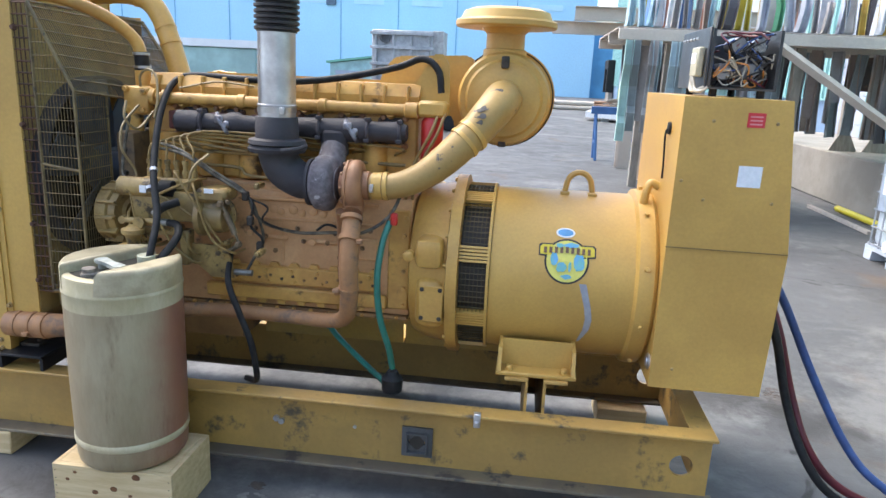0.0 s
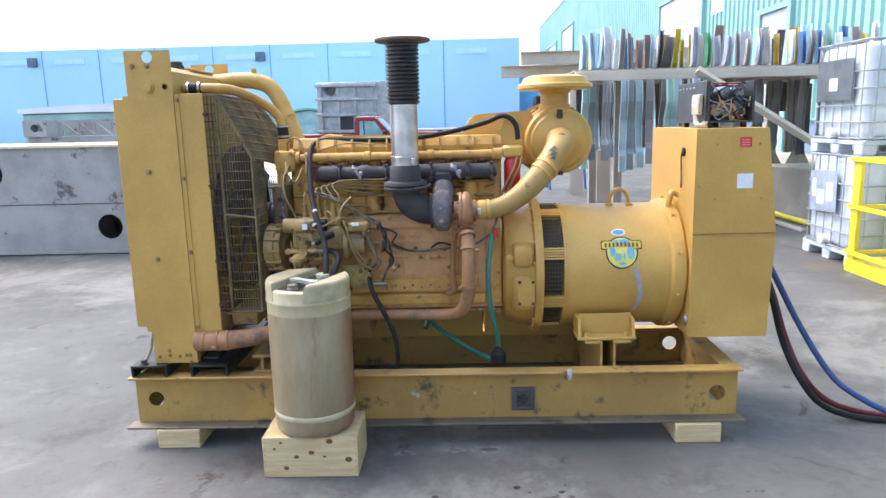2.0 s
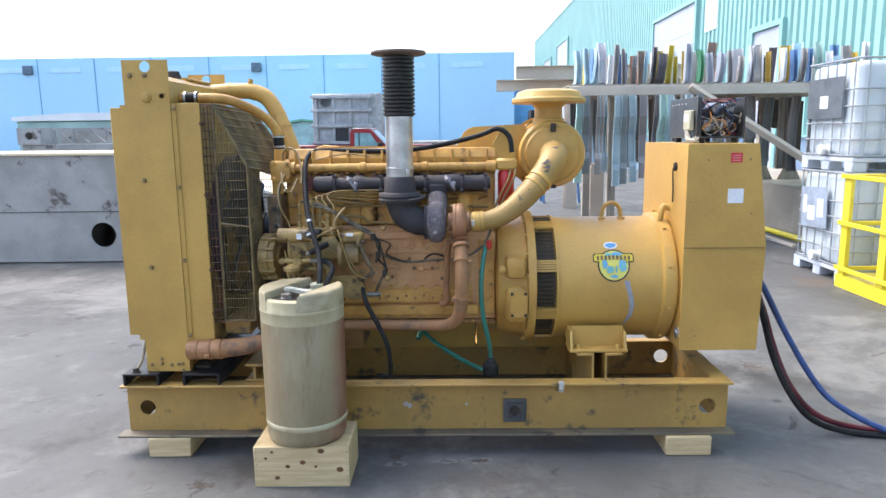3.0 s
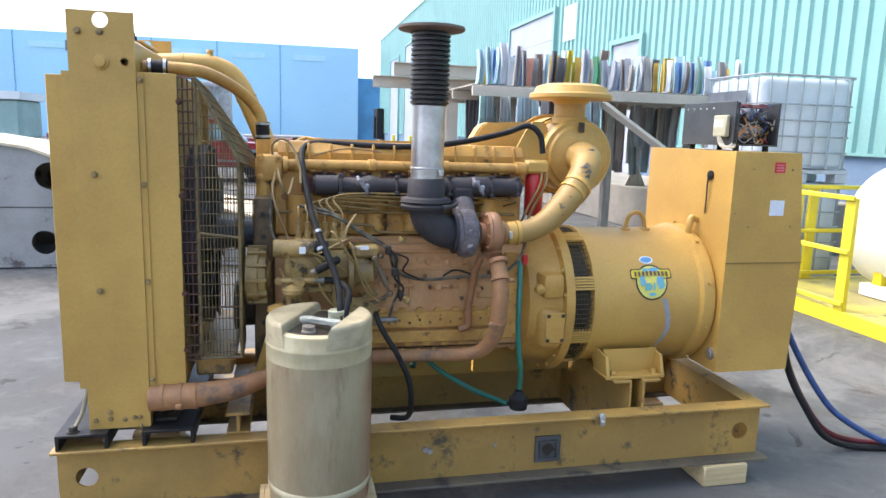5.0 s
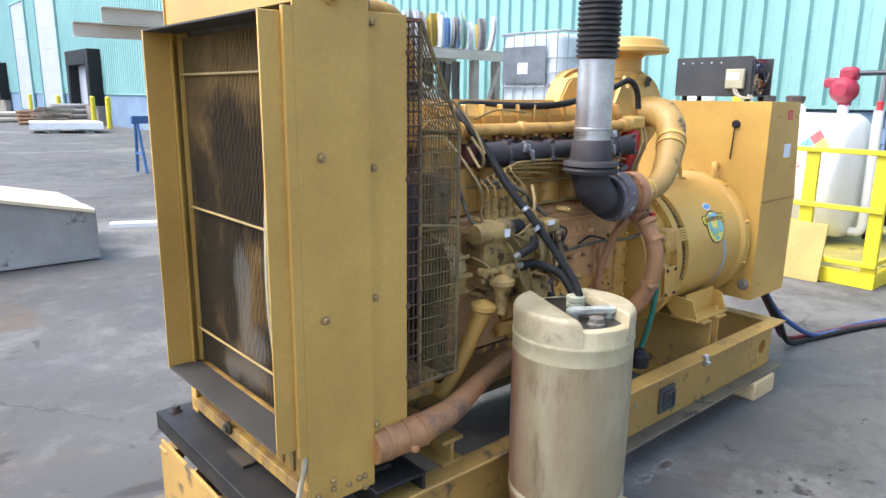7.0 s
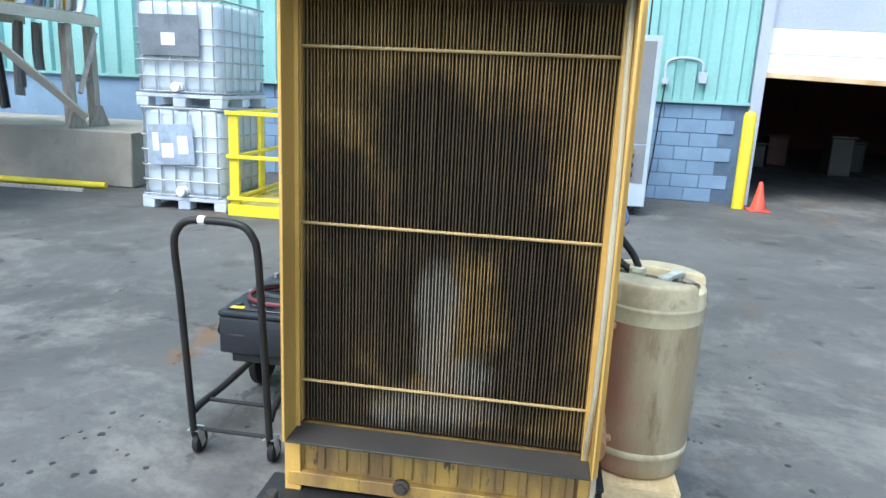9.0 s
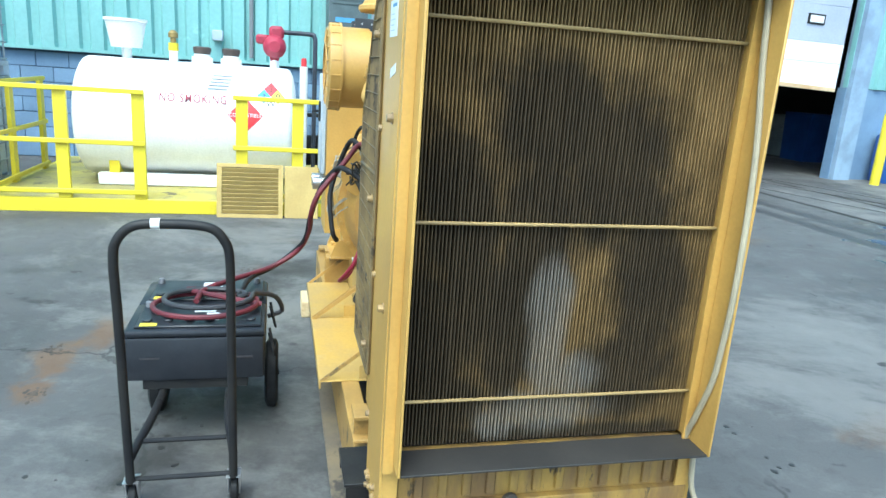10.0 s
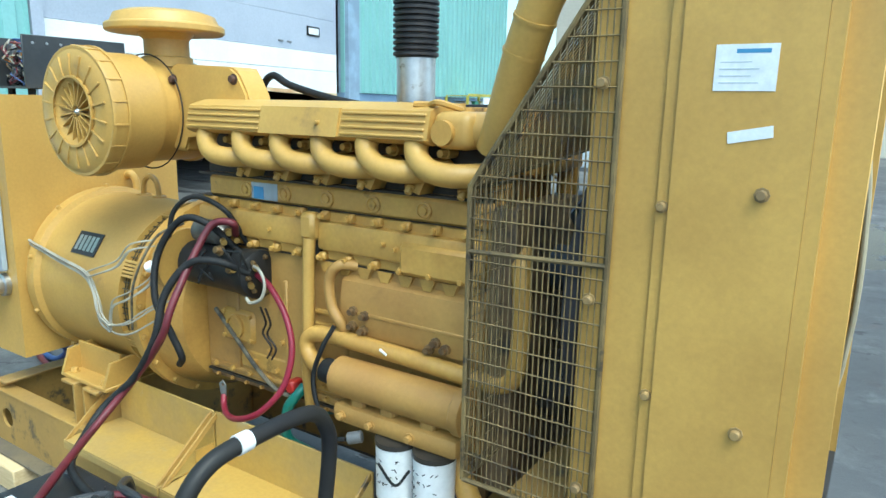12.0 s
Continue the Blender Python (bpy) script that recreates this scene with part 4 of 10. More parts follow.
    tube(bm, [(0.24, 0.12, 1.785), (0.36, 0.13, 1.785), (0.46, 0.17, 1.775), (0.57, 0.26, 1.72), (0.64, 0.32, 1.645), (0.66, 0.33, 1.57)], 0.024, 14)
    part("coolant_pipe", bm, YEL_ENG, gen)
    bm = BM()
    for a, b2 in (((0.255, 0.122, 1.785), (0.325, 0.128, 1.786)), ((0.66, 0.33, 1.53), (0.658, 0.328, 1.60))):
        d = (Vector(b2) - Vector(a)).length
        lathe(bm, [(0, 0.03), (0.012, 0.031), (0.014, 0.028), (d - 0.014, 0.028), (d - 0.012, 0.031), (d, 0.03)], a, b2, 16)
    part("hose", bm, RUBBER, gen, "black rubber hose sleeve")
    c = BM()
    for a, b2 in (((0.258, 0.122, 1.785), (0.325, 0.128, 1.786)), ((0.31, 0.127, 1.786), (0.325, 0.128, 1.786)), ((0.66, 0.33, 1.537), (0.658, 0.328, 1.60)), ((0.658, 0.328, 1.588), (0.658, 0.328, 1.61))):
        lathe(c, [(0, 0.0325), (0.01, 0.0325)], a, b2, 16)
    part("hose_clamp", c, ALU, gen)
    # large coolant pipe on the far side
    bm = BM()
    tube(bm, [(0.20, 0.70, 1.845), (0.31, 0.70, 1.853), (0.42, 0.70, 1.85), (0.50, 0.698, 1.82), (0.55, 0.692, 1.76), (0.585, 0.678, 1.69), (0.625, 0.655, 1.60), (0.665, 0.633, 1.50), (0.70, 0.61, 1.43)], 0.045, 18)
    tb = part("coolant_pipe", bm, YEL, gen)
    c = BM()
    for a, d in (((0.30, 0.70, 1.853), (1, 0, 0.0)), ((0.44, 0.70, 1.845), (1, 0, -0.25)), ((0.575, 0.683, 1.712), (0.04, -0.022, -0.09)), ((0.607, 0.665, 1.645), (0.04, -0.022, -0.1))):
        a = Vector(a)
        lathe(c, [(0, 0.0475), (0.008, 0.0475)], a, a + Vector(d), 18)
    lathe(c, [(0, 0.014), (0.02, 0.014), (0.02, 0.018), (0.03, 0.014)], (0.42, 0.70, 1.888), (0.42, 0.70, 2), 10)
    part("pipe_band", c, YEL, tb)
    # exhaust manifold
    bm = BM()
    lathe(bm, [(0, 0.03), (0.01, 0.042), (0.10, 0.042), (0.11, 0.034), (0.20, 0.034), (0.22, 0.043), (0.25, 0.043), (0.27, 0.034), (0.36, 0.032), (0.55, 0.04),
               (0.66, 0.042), (0.68, 0.046), (0.74, 0.046), (0.76, 0.038), (0.84, 0.038), (0.86, 0.042), (0.90, 0.03)], (0.86, 0.2, 1.35), (2, 0.2, 1.35), 16)
    man = part("exhaust_manifold", bm, CAST_IRON, gen, "heat-blackened iron exhaust manifold")
    bm = BM()
    for k in range(6):
        x = 0.91 + k * 0.155
        box(bm, x - 0.035, x + 0.035, 0.2, 0.268, 1.315, 1.38, 0.008)
        box(bm, x - 0.045, x + 0.045, 0.262, 0.272, 1.30, 1.40, 0.003)
    box(bm, 1.44, 1.54, 0.15, 0.22, 1.24, 1.36, 0.02)
    part("manifold_leg", bm, CAST_IRON, man)
    c = BM()
    for x in (1.06, 1.555):
        tube(c, [(x - 0.02, 0.17, 1.388), (x - 0.012, 0.153, 1.37), (x + 0.004, 0.151, 1.35), (x + 0.02, 0.153, 1.325), (x + 0.022, 0.17, 1.312)], 0.008, 8)
        box(c, x - 0.026, x + 0.006, 0.148, 0.166, 1.352, 1.382, 0.005)
        box(c, x + 0.006, x + 0.03, 0.15, 0.168, 1.335, 1.362, 0.006)
    part("manifold_clamp", c, mat("clamp_scale", (0.33, 0.33, 0.36), (0.14, 0.13, 0.14), 0.5, metal=0.4, scale=30), man)
    c = BM()
    for x, r in ((0.965, 0.049), (1.20, 0.042), (1.425, 0.047), (1.61, 0.05), (1.73, 0.045)):
        lathe(c, [(0, 0.03), (0.0005, r - 0.004), (0.003, r), (0.009, r), (0.012, r - 0.004), (0.0125, 0.03)], (x, 0.2, 1.35), (2, 0.2, 1.35), 14)
        for a in (0.6, 2.2, 3.9):
            box(c, x - 0.004, x + 0.017, 0.2 - (r + 0.004) * math.sin(a) - 0.007, 0.2 - (r + 0.004) * math.sin(a) + 0.007, 1.35 + (r + 0.004) * math.cos(a) - 0.007, 1.35 + (r + 0.004) * math.cos(a) + 0.007, 0.002)
    part("manifold_joint", c, mat("joint_iron", (0.075, 0.066, 0.075), (0.035, 0.03, 0.034), 0.75, scale=18, fine=120, bump=0.5, stain=(0.15, 0.1, 0.08), stain_at=0.6, stain_scale=16), man)
    c = BM()
    for k in range(6):
        x = 0.91 + k * 0.155
        for dx in (-0.038, 0.038):
            bolt(c, (x + dx, 0.262, 1.388), (0, -1, 0), 0.008, 0.016)
            bolt(c, (x + dx, 0.262, 1.312), (0, -1, 0), 0.008, 0.016)
    part("bolt", c, RUST, man)
    # turbocharger
    bm = BM()
    lathe(bm, [(0, 0.045), (0.005, 0.078), (0.015, 0.085), (0.02, 0.085), (0.022, 0.097), (0.05, 0.102), (0.075, 0.099), (0.085, 0.09), (0.095, 0.06), (0.10, 0.06)], (1.435, 0.08, 1.165), (2, 0.08, 1.165), 26)
    cyl(bm, (1.49, 0.10, 1.2), (1.49, 0.18, 1.28), 0.05, 14)
    tur = part("turbocharger", bm, mat("turbine_iron", (0.19, 0.165, 0.175), (0.1, 0.085, 0.09), 0.75, scale=30, fine=140, bump=0.7,
                                       stain=(0.45, 0.42, 0.42), stain_at=0.61, stain_scale=26, stain_soft=0.06), gen, "rough iron turbocharger housing")
    c = BM()
    for k in range(8):
        a = k * math.pi / 4
        bolt(c, (1.437, 0.08 + 0.07 * math.cos(a), 1.165 + 0.07 * math.sin(a)), (-1, 0, 0), 0.007, 0.01)
    part("bolt", c, CAST_IRON, tur)
    bm = BM()
    lathe(bm, [(0, 0.045), (0.02, 0.045), (0.024, 0.088), (0.034, 0.092), (0.04, 0.086), (0.042, 0.05), (0.075, 0.048), (0.078, 0.052), (0.105, 0.052), (0.11, 0.045)], (1.545, 0.08, 1.165), (2, 0.08, 1.165), 30)
    ring = [(1.60 + 0.003 * k / 9, 0.08 + 0.062 * math.cos(radians(235 - 33 * k)), 1.165 + 0.066 * math.sin(radians(235 - 33 * k))) for k in range(10)]
    tube(bm, ring, 0.03, 12, 4, radii=[0.036 - 0.002 * k for k in range(10)])
    tube(bm, [ring[0], (1.602, 0.055, 1.09), (1.604, 0.02, 1.068)], 0.036, 12)
    for k in range(10):
        a = k * math.pi / 5
        bolt(bm, (1.568, 0.08 + 0.082 * math.cos(a), 1.165 + 0.082 * math.sin(a)), (-1, 0, 0), 0.006, 0.008)
    part("compressor_housing", bm, COPPER, tur, "reddish-brown compressor housing")
    # exhaust elbow and stack
    bm = BM()
    tube(bm, [(1.44, 0.08, 1.165), (1.39, 0.075, 1.172), (1.335, 0.07, 1.21), (1.312, 0.07, 1.27), (1.31, 0.07, 1.33)], 0.07, 20, radii=[0.062, 0.066, 0.07, 0.072, 0.072])
    lathe(bm, [(0, 0.072), (0, 0.10), (0.014, 0.105), (0.02, 0.10), (0.024, 0.095), (0.03, 0.105), (0.044, 0.10), (0.05, 0.078), (0.12, 0.074), (0.125, 0.07)], (1.31, 0.07, 1.27), (1.31, 0.07, 2), 28)
    lathe(bm, [(0, 0.085), (0.012, 0.085)], (1.428, 0.08, 1.165), (2, 0.08, 1.165), 22)
    tube(bm, [(1.36, -0.03, 1.285), (1.41, -0.02, 1.292), (1.43, 0.03, 1.30)], 0.008, 8)
    part("exhaust_elbow", bm, CAST_IRON, gen, "black exhaust elbow with a clamp")
    bm = BM()
    lathe(bm, [(0, 0.066), (0.045, 0.066), (0.047, 0.0695), (0.052, 0.0695), (0.054, 0.066), (0.30, 0.066)], (1.311, 0.07, 1.385), (1.314, 0.07, 2), 28)
    st = part("exhaust_pipe", bm, GALV, gen, "galvanized exhaust stack sleeve")
    c = BM()
    lathe(c, [(0, 0.0685), (0.018, 0.0685)], (1.311, 0.07, 1.41), (1.311, 0.07, 2), 28)
    box(c, 1.345, 1.365, -0.005, 0.012, 1.405, 1.432, 0.003)
    part("band_clamp", c, ALU, st)
    bm = BM()
    prof = [(0, 0.07)]
    for k in range(15):
        s = 0.004 + k * 0.0185
        prof += [(s, 0.069), (s + 0.004, 0.078), (s + 0.0125, 0.078), (s + 0.0165, 0.069)]
    prof += [(0.285, 0.07)]
    lathe(bm, prof, (1.314, 0.07, 1.682), (1.316, 0.07, 3), 30)
    part("bellows", bm, mat("bellows_black", (0.03, 0.028, 0.03), (0.05, 0.045, 0.045), 0.4, metal=0.5, scale=20, fine=60), gen, "black corrugated exhaust bellows")
    bm = BM()
    lathe(bm, [(0, 0.075), (0.006, 0.125), (0.01, 0.132), (0.02, 0.132), (0.022, 0.075), (0.0221, 0.065)], (1.316, 0.07, 1.965), (1.316, 0.07, 3), 32)
    part("exhaust_flange", bm, mat("flange_rust", (0.17, 0.12, 0.10), (0.11, 0.08, 0.07), 0.7, scale=9, fine=60), gen, "rusty round exhaust flange")


engine()


def engine_near():
    # accessory drive cover: ribbed round casting
    bm = BM()
    c0, c1 = (0.60, 0.17, 0.985), (0.60, 0, 0.985)
    lathe(bm, [(0, 0.115), (0.045, 0.115), (0.05, 0.105), (0.075, 0.10), (0.08, 0.06), (0.09, 0.05)], (0.60, 0.16, 0.985), (1.0, 0.13, 0.985), 26)
    dc = part("drive_cover", bm, PUMP, gen)
    bm = BM()
    for k in range(12):
        a = k * math.pi / 6
        m = Matrix.Translation((0.645, 0.155, 0.985)) @ Matrix.Rotation(a, 4, "X")
        box(bm, -0.045, 0.03, -0.006, 0.006, 0.095, 0.122, 0.002, m)
    part("cover_rib", bm, PUMP, dc)
    # injection pump with its outlets
    bm = BM()
    box(bm, 0.74, 1.0, 0.05, 0.17, 0.985, 1.10, 0.015, seg=2)
    box(bm, 0.78, 0.98, 0.07, 0.16, 1.10, 1.145, 0.008)
    cyl(bm, (0.70, 0.055, 1.11), (0.86, 0.055, 1.11), 0.036, 16, bev=0.006)
    pump = part("injection_pump", bm, PUMP, gen)
    c = BM()
    for k in range(6):
        x = 0.80 + k * 0.035
        lathe(c, [(0, 0.013), (0.03, 0.013), (0.032, 0.009), (0.05, 0.009), (0.052, 0.012), (0.066, 0.012), (0.068, 0.006)], (x, 0.10, 1.143), (x, 0.10, 2), 8)
    part("outlet_fitting", c, PUMP, pump)
    c = BM()
    cyl(c, (0.86, 0.055, 1.11), (0.915, 0.055, 1.11), 0.03, 14, bev=0.004)
    part("solenoid", c, RUBBER, pump)
    c = BM()
    box(c, 0.80, 0.825, 0.0165, 0.0185, 1.095, 1.122)
    box(c, 1.04, 1.075, 0.036, 0.038, 1.105, 1.122)
    part("data_plate", c, PAPER, pump, "small bright data plate")
    # governor
    bm = BM()
    lathe(bm, [(0, 0.06), (0.02, 0.075), (0.03, 0.075), (0.035, 0.062), (0.09, 0.06), (0.10, 0.04)], (1.045, 0.16, 1.01), (1.045, 0, 1.01), 22)
    lathe(bm, [(0, 0.075), (0.02, 0.075), (0.03, 0.06), (0.10, 0.055), (0.11, 0.035)], (0.995, 0.10, 1.005), (2, 0.10, 1.005), 20)
    box(bm, 1.0, 1.12, 0.04, 0.16, 1.07, 1.12, 0.012)
    for k in range(6):
        a = k * math.pi / 3
        bolt(bm, (1.045 + 0.065 * math.cos(a), 0.132, 1.01 + 0.065 * math.sin(a)), (0, -1, 0), 0.007, 0.01)
    gov = part("governor", bm, PUMP, gen)
    c = BM()
    cyl(c, (1.10, 0.05, 1.07), (1.165, 0.05, 0.92), 0.006, 8)
    cyl(c, (1.115, 0.05, 1.035), (1.15, 0.05, 0.955), 0.012, 10)
    cyl(c, (1.09, 0.09, 1.085), (1.13, 0.04, 1.075), 0.009, 8)
    tube(c, [(1.165, 0.055, 0.92), (1.12, 0.07, 0.885), (1.07, 0.09, 0.87)], 0.009, 8)
    for p in ((1.10, 0.044, 1.07), (1.165, 0.044, 0.92), (1.07, 0.084, 0.87)):
        bolt(c, p, (0, -1, 0), 0.010, 0.015)
    part("linkage", c, mat("dull_rod", (0.2, 0.15, 0.09), (0.12, 0.09, 0.06), 0.5, metal=0.4, scale=20), gov, "governor linkage rods")
    bm = BM()
    prism(bm, [(0.96, 0.845), (0.94, 0.90), (1.06, 0.90), (1.115, 0.86), (1.13, 0.775), (1.04, 0.775)], "y", 0.075, 0.085)
    box(bm, 1.05, 1.06, 0.085, 0.21, 0.78, 0.89)
    bolt(bm, (1.09, 0.075, 0.86), (0, -1, 0), 0.010, 0.012)
    part("support_plate", bm, PUMP, gen)
    # priming pump and fuel fittings
    bm = BM()
    lathe(bm, [(0, 0.02), (0.07, 0.024), (0.09, 0.03), (0.10, 0.042), (0.115, 0.042), (0.12, 0.03), (0.13, 0.012)], (0.775, 0.0, 0.845), (0.775, 0.0, 2), 18)
    for a, b2, r in (((0.73, 0.03, 0.985), (0.86, 0.03, 0.985), 0.012), ((0.80, 0.01, 0.985), (0.80, -0.005, 0.985), 0.022), ((0.72, 0.05, 0.985), (0.72, 0.02, 0.985), 0.015)):
        cyl(bm, a, b2, r, 10)
    box(bm, 0.74, 0.97, 0.05, 0.09, 0.93, 0.955, 0.006)
    box(bm, 0.93, 0.965, 0.045, 0.10, 0.82, 0.955, 0.006)
    part("fuel_primer", bm, PUMP, gen)
    c = BM()
    cyl(c, (0.86, 0.03, 0.985), (0.90, 0.03, 0.985), 0.014, 10)
    cyl(c, (0.85, 0.02, 1.02), (0.87, 0.01, 1.03), 0.012, 10)
    cyl(c, (1.13, 0.08, 0.80), (1.20, 0.08, 0.80), 0.012, 10)
    part("hose_fitting", c, mat("dull_zinc", (0.3, 0.29, 0.26), (0.18, 0.17, 0.15), 0.45, metal=0.6, scale=20), gen)
    bm = BM()
    tube(bm, [(0.87, 0.01, 1.03), (0.91, -0.01, 1.055), (0.95, 0.02, 1.07)], 0.016, 10)
    part("rubber_elbow", bm, RUBBER, gen)
    # diagonal oil filler tube near the front
    bm = BM()
    tube(bm, [(0.72, 0.03, 0.86), (0.71, 0.05, 0.80), (0.655, 0.10, 0.62), (0.63, 0.13, 0.565), (0.62, 0.18, 0.56)], 0.026, 12, radii=[0.034, 0.03, 0.024, 0.026, 0.026])
    lathe(bm, [(0, 0.034), (0.008, 0.045), (0.022, 0.045), (0.03, 0.03), (0.04, 0.01)], (0.72, 0.03, 0.855), (0.723, 0.027, 0.9), 16)
    part("oil_filler", bm, YEL, gen)
    # lower coolant pipe: radiator, along the pan, up to the turbo side
    bm = BM()
    tube(bm, [(0.40, -0.02, 0.55), (0.55, -0.005, 0.565), (0.70, 0.03, 0.60), (0.88, 0.08, 0.622), (1.04, 0.10, 0.632), (1.30, 0.10, 0.632), (1.50, 0.085, 0.634), (1.575, 0.04, 0.672), (1.605, -0.02, 0.765), (1.61, -0.05, 0.89), (1.61, -0.035, 0.99), (1.605, 0.012, 1.065)],
         0.032, 14, radii=[0.048, 0.042, 0.033, 0.028, 0.027, 0.027, 0.028, 0.031, 0.033, 0.034, 0.034, 0.034])
    lp = part("coolant_pipe", bm, mat("dusty_primer", (0.42, 0.215, 0.095), (0.30, 0.155, 0.075), 0.6, scale=5, fine=60, bump=0.2,
              stain=(0.13, 0.1, 0.08), stain_at=0.5, stain_scale=5, stain_soft=0.2, spec=0.3), gen, "brown-painted lower coolant pipe")
    bm = BM()
    cyl(bm, (0.24, -0.01, 0.545), (0.41, -0.02, 0.55), 0.05, 18)
    part("sleeve", bm, mat("sleeve_paint", (0.40, 0.20, 0.08), (0.3, 0.15, 0.07), 0.5, scale=18, fine=60), lp)
    c = BM()
    for a, b2, r in (((0.28, -0.012, 0.547), (0.295, -0.013, 0.547), 0.053), ((0.345, -0.016, 0.549), (0.36, -0.017, 0.549), 0.053), ((0.40, -0.02, 0.55), (0.412, -0.02, 0.5505), 0.052),
                     ((1.606, -0.034, 0.80), (1.607, -0.038, 0.815), 0.037), ((1.61, -0.045, 0.985), (1.61, -0.035, 1.0), 0.039), ((1.607, -0.01, 1.05), (1.606, 0.0, 1.063), 0.04)):
        cyl(c, a, b2, r, 18)
    for x, y, z in ((0.35, -0.075, 0.53), (1.57, -0.07, 0.807), (1.65, -0.06, 0.99)):
        box(c, x - 0.012, x + 0.012, y - 0.008, y + 0.012, z - 0.008, z + 0.008, 0.003)
    part("pipe_clamp", c, MATS["dusty_primer"], lp)
    c = BM()
    tube(c, [(1.55, 0.05, 1.07), (1.54, 0.10, 1.0), (1.535, 0.14, 0.90), (1.53, 0.16, 0.80), (1.535, 0.165, 0.74), (1.50, 0.18, 0.72)], 0.016, 10)
    part("oil_drain", c, COPPER, gen, "brown oil drain pipe")
    # secondary filter, red
    bm = BM()
    lathe(bm, [(0, 0.03), (0.01, 0.042), (0.17, 0.042), (0.18, 0.038), (0.19, 0.03)], (1.845, 0.26, 1.22), (1.845, 0.26, 2), 20)
    part("oil_filter", bm, RED, gen, "red spin-on filter")
    bm = BM()
    box(bm, 1.79, 1.90, 0.22, 0.34, 1.41, 1.47, 0.012)
    plate(bm, [(1.72, 1.43), (1.90, 1.43), (1.895, 1.60), (1.87, 1.64), (1.84, 1.64), (1.81, 1.60)], [(1.856, 1.605, 0.016)], "y", 0.30, 0.315)
    part("lifting_bracket", bm, YEL, gen)
    c = BM()
    for d in (0, 0.025):
        tube(c, [(1.87 + d, 0.235, 1.43), (1.85 + d, 0.20, 1.36), (1.80 + d, 0.205, 1.26), (1.77 + d, 0.21, 1.18), (1.76 + d, 0.22, 1.10)], 0.006, 8)
    part("fuel_line", c, MATS["line_paint"], gen)
    # wiring harness
    c = BM()
    tube(c, [(0.80, 0.14, 1.27), (0.92, 0.10, 1.25), (1.05, 0.12, 1.17), (1.16, 0.13, 1.10), (1.19, 0.14, 1.02), (1.24, 0.17, 0.97), (1.35, 0.19, 0.945), (1.50, 0.17, 0.96), (1.60, 0.06, 0.985), (1.68, 0.05, 1.02), (1.74, 0.08, 1.08), (1.78, 0.12, 1.2)], 0.0065, 8)
    tube(c, [(0.82, 0.13, 1.25), (0.94, 0.09, 1.235), (1.06, 0.11, 1.155), (1.17, 0.12, 1.09), (1.2, 0.13, 1.03), (1.22, 0.15, 0.92), (1.19, 0.13, 0.85), (1.17, 0.10, 0.80)], 0.006, 8)
    tube(c, [(0.70, 0.15, 1.36), (0.69, 0.12, 1.25), (0.70, 0.08, 1.16), (0.73, 0.06, 1.13)], 0.006, 8)
    part("wiring_harness", c, mat("harness", (0.04, 0.035, 0.028), (0.17, 0.145, 0.1), 0.6, scale=30, fine=120), gen, "taped engine wiring harness")
    c = BM()
    tube(c, [(0.71, 0.2, 1.40), (0.70, 0.1, 1.33), (0.72, 0.05, 1.25), (0.75, 0.08, 1.17), (0.76, 0.07, 1.12)], 0.005, 6)
    tube(c, [(0.78, 0.18, 1.38), (0.76, 0.1, 1.32), (0.735, 0.06, 1.36), (0.72, 0.1, 1.42)], 0.005, 6)
    tube(c, [(1.03, 0.11, 1.24), (0.99, 0.06, 1.19), (0.97, 0.05, 1.11)], 0.006, 6)
    tube(c, [(0.70, 0.24, 1.46), (0.70, 0.24, 1.51), (0.735, 0.235, 1.535), (0.775, 0.22, 1.51), (0.805, 0.17, 1.43), (0.81, 0.13, 1.36)], 0.005, 6)
    part("small_line", c, mat("pale_line", (0.3, 0.21, 0.09), None, 0.5), gen)
    rg = random.Random(31)
    c = BM()
    for k in range(16):
        x = rg.uniform(0.74, 1.24)
        z = rg.uniform(0.86, 1.14)
        y = 0.045 + rg.uniform(0.0, 0.05)
        cyl(c, (x, y + 0.05, z), (x, y, z), rg.uniform(0.007, 0.014), 8)
        bolt(c, (x, y, z), (0, -1, 0), rg.uniform(0.008, 0.013), 0.012)
    part("fitting", c, PUMP, gen)
    c = BM()
    for k in range(8):
        x0, z0 = rg.uniform(0.72, 1.0), rg.uniform(0.95, 1.15)
        x1, z1 = x0 + rg.uniform(0.06, 0.22), rg.uniform(0.82, 1.2)
        tube(c, [(x0, 0.09, z0), (x0 + 0.02, 0.03, z0 + rg.uniform(-0.03, 0.05)), ((x0 + x1) / 2, 0.025, (z0 + z1) / 2 + rg.uniform(-0.05, 0.04)), (x1, 0.05, z1), (x1 + 0.02, 0.12, z1)], rg.uniform(0.0035, 0.006), 6)
    part("small_line", c, MATS["line_paint"], gen)
    c = BM()
    tube(c, [(1.16, 0.13, 1.10), (1.20, 0.10, 1.06), (1.19, 0.10, 0.98), (1.23, 0.11, 0.93), (1.22, 0.12, 0.87)], 0.005, 6)
    tube(c, [(1.18, 0.12, 1.08), (1.25, 0.12, 1.05), (1.23, 0.12, 1.0), (1.30, 0.15, 0.96)], 0.004, 6)
    tube(c, [(1.42, 0.19, 0.96), (1.47, 0.17, 0.99), (1.55, 0.15, 0.97)], 0.005, 6)
    part("sensor_wire", c, RUBBER, gen)
    c = BM()
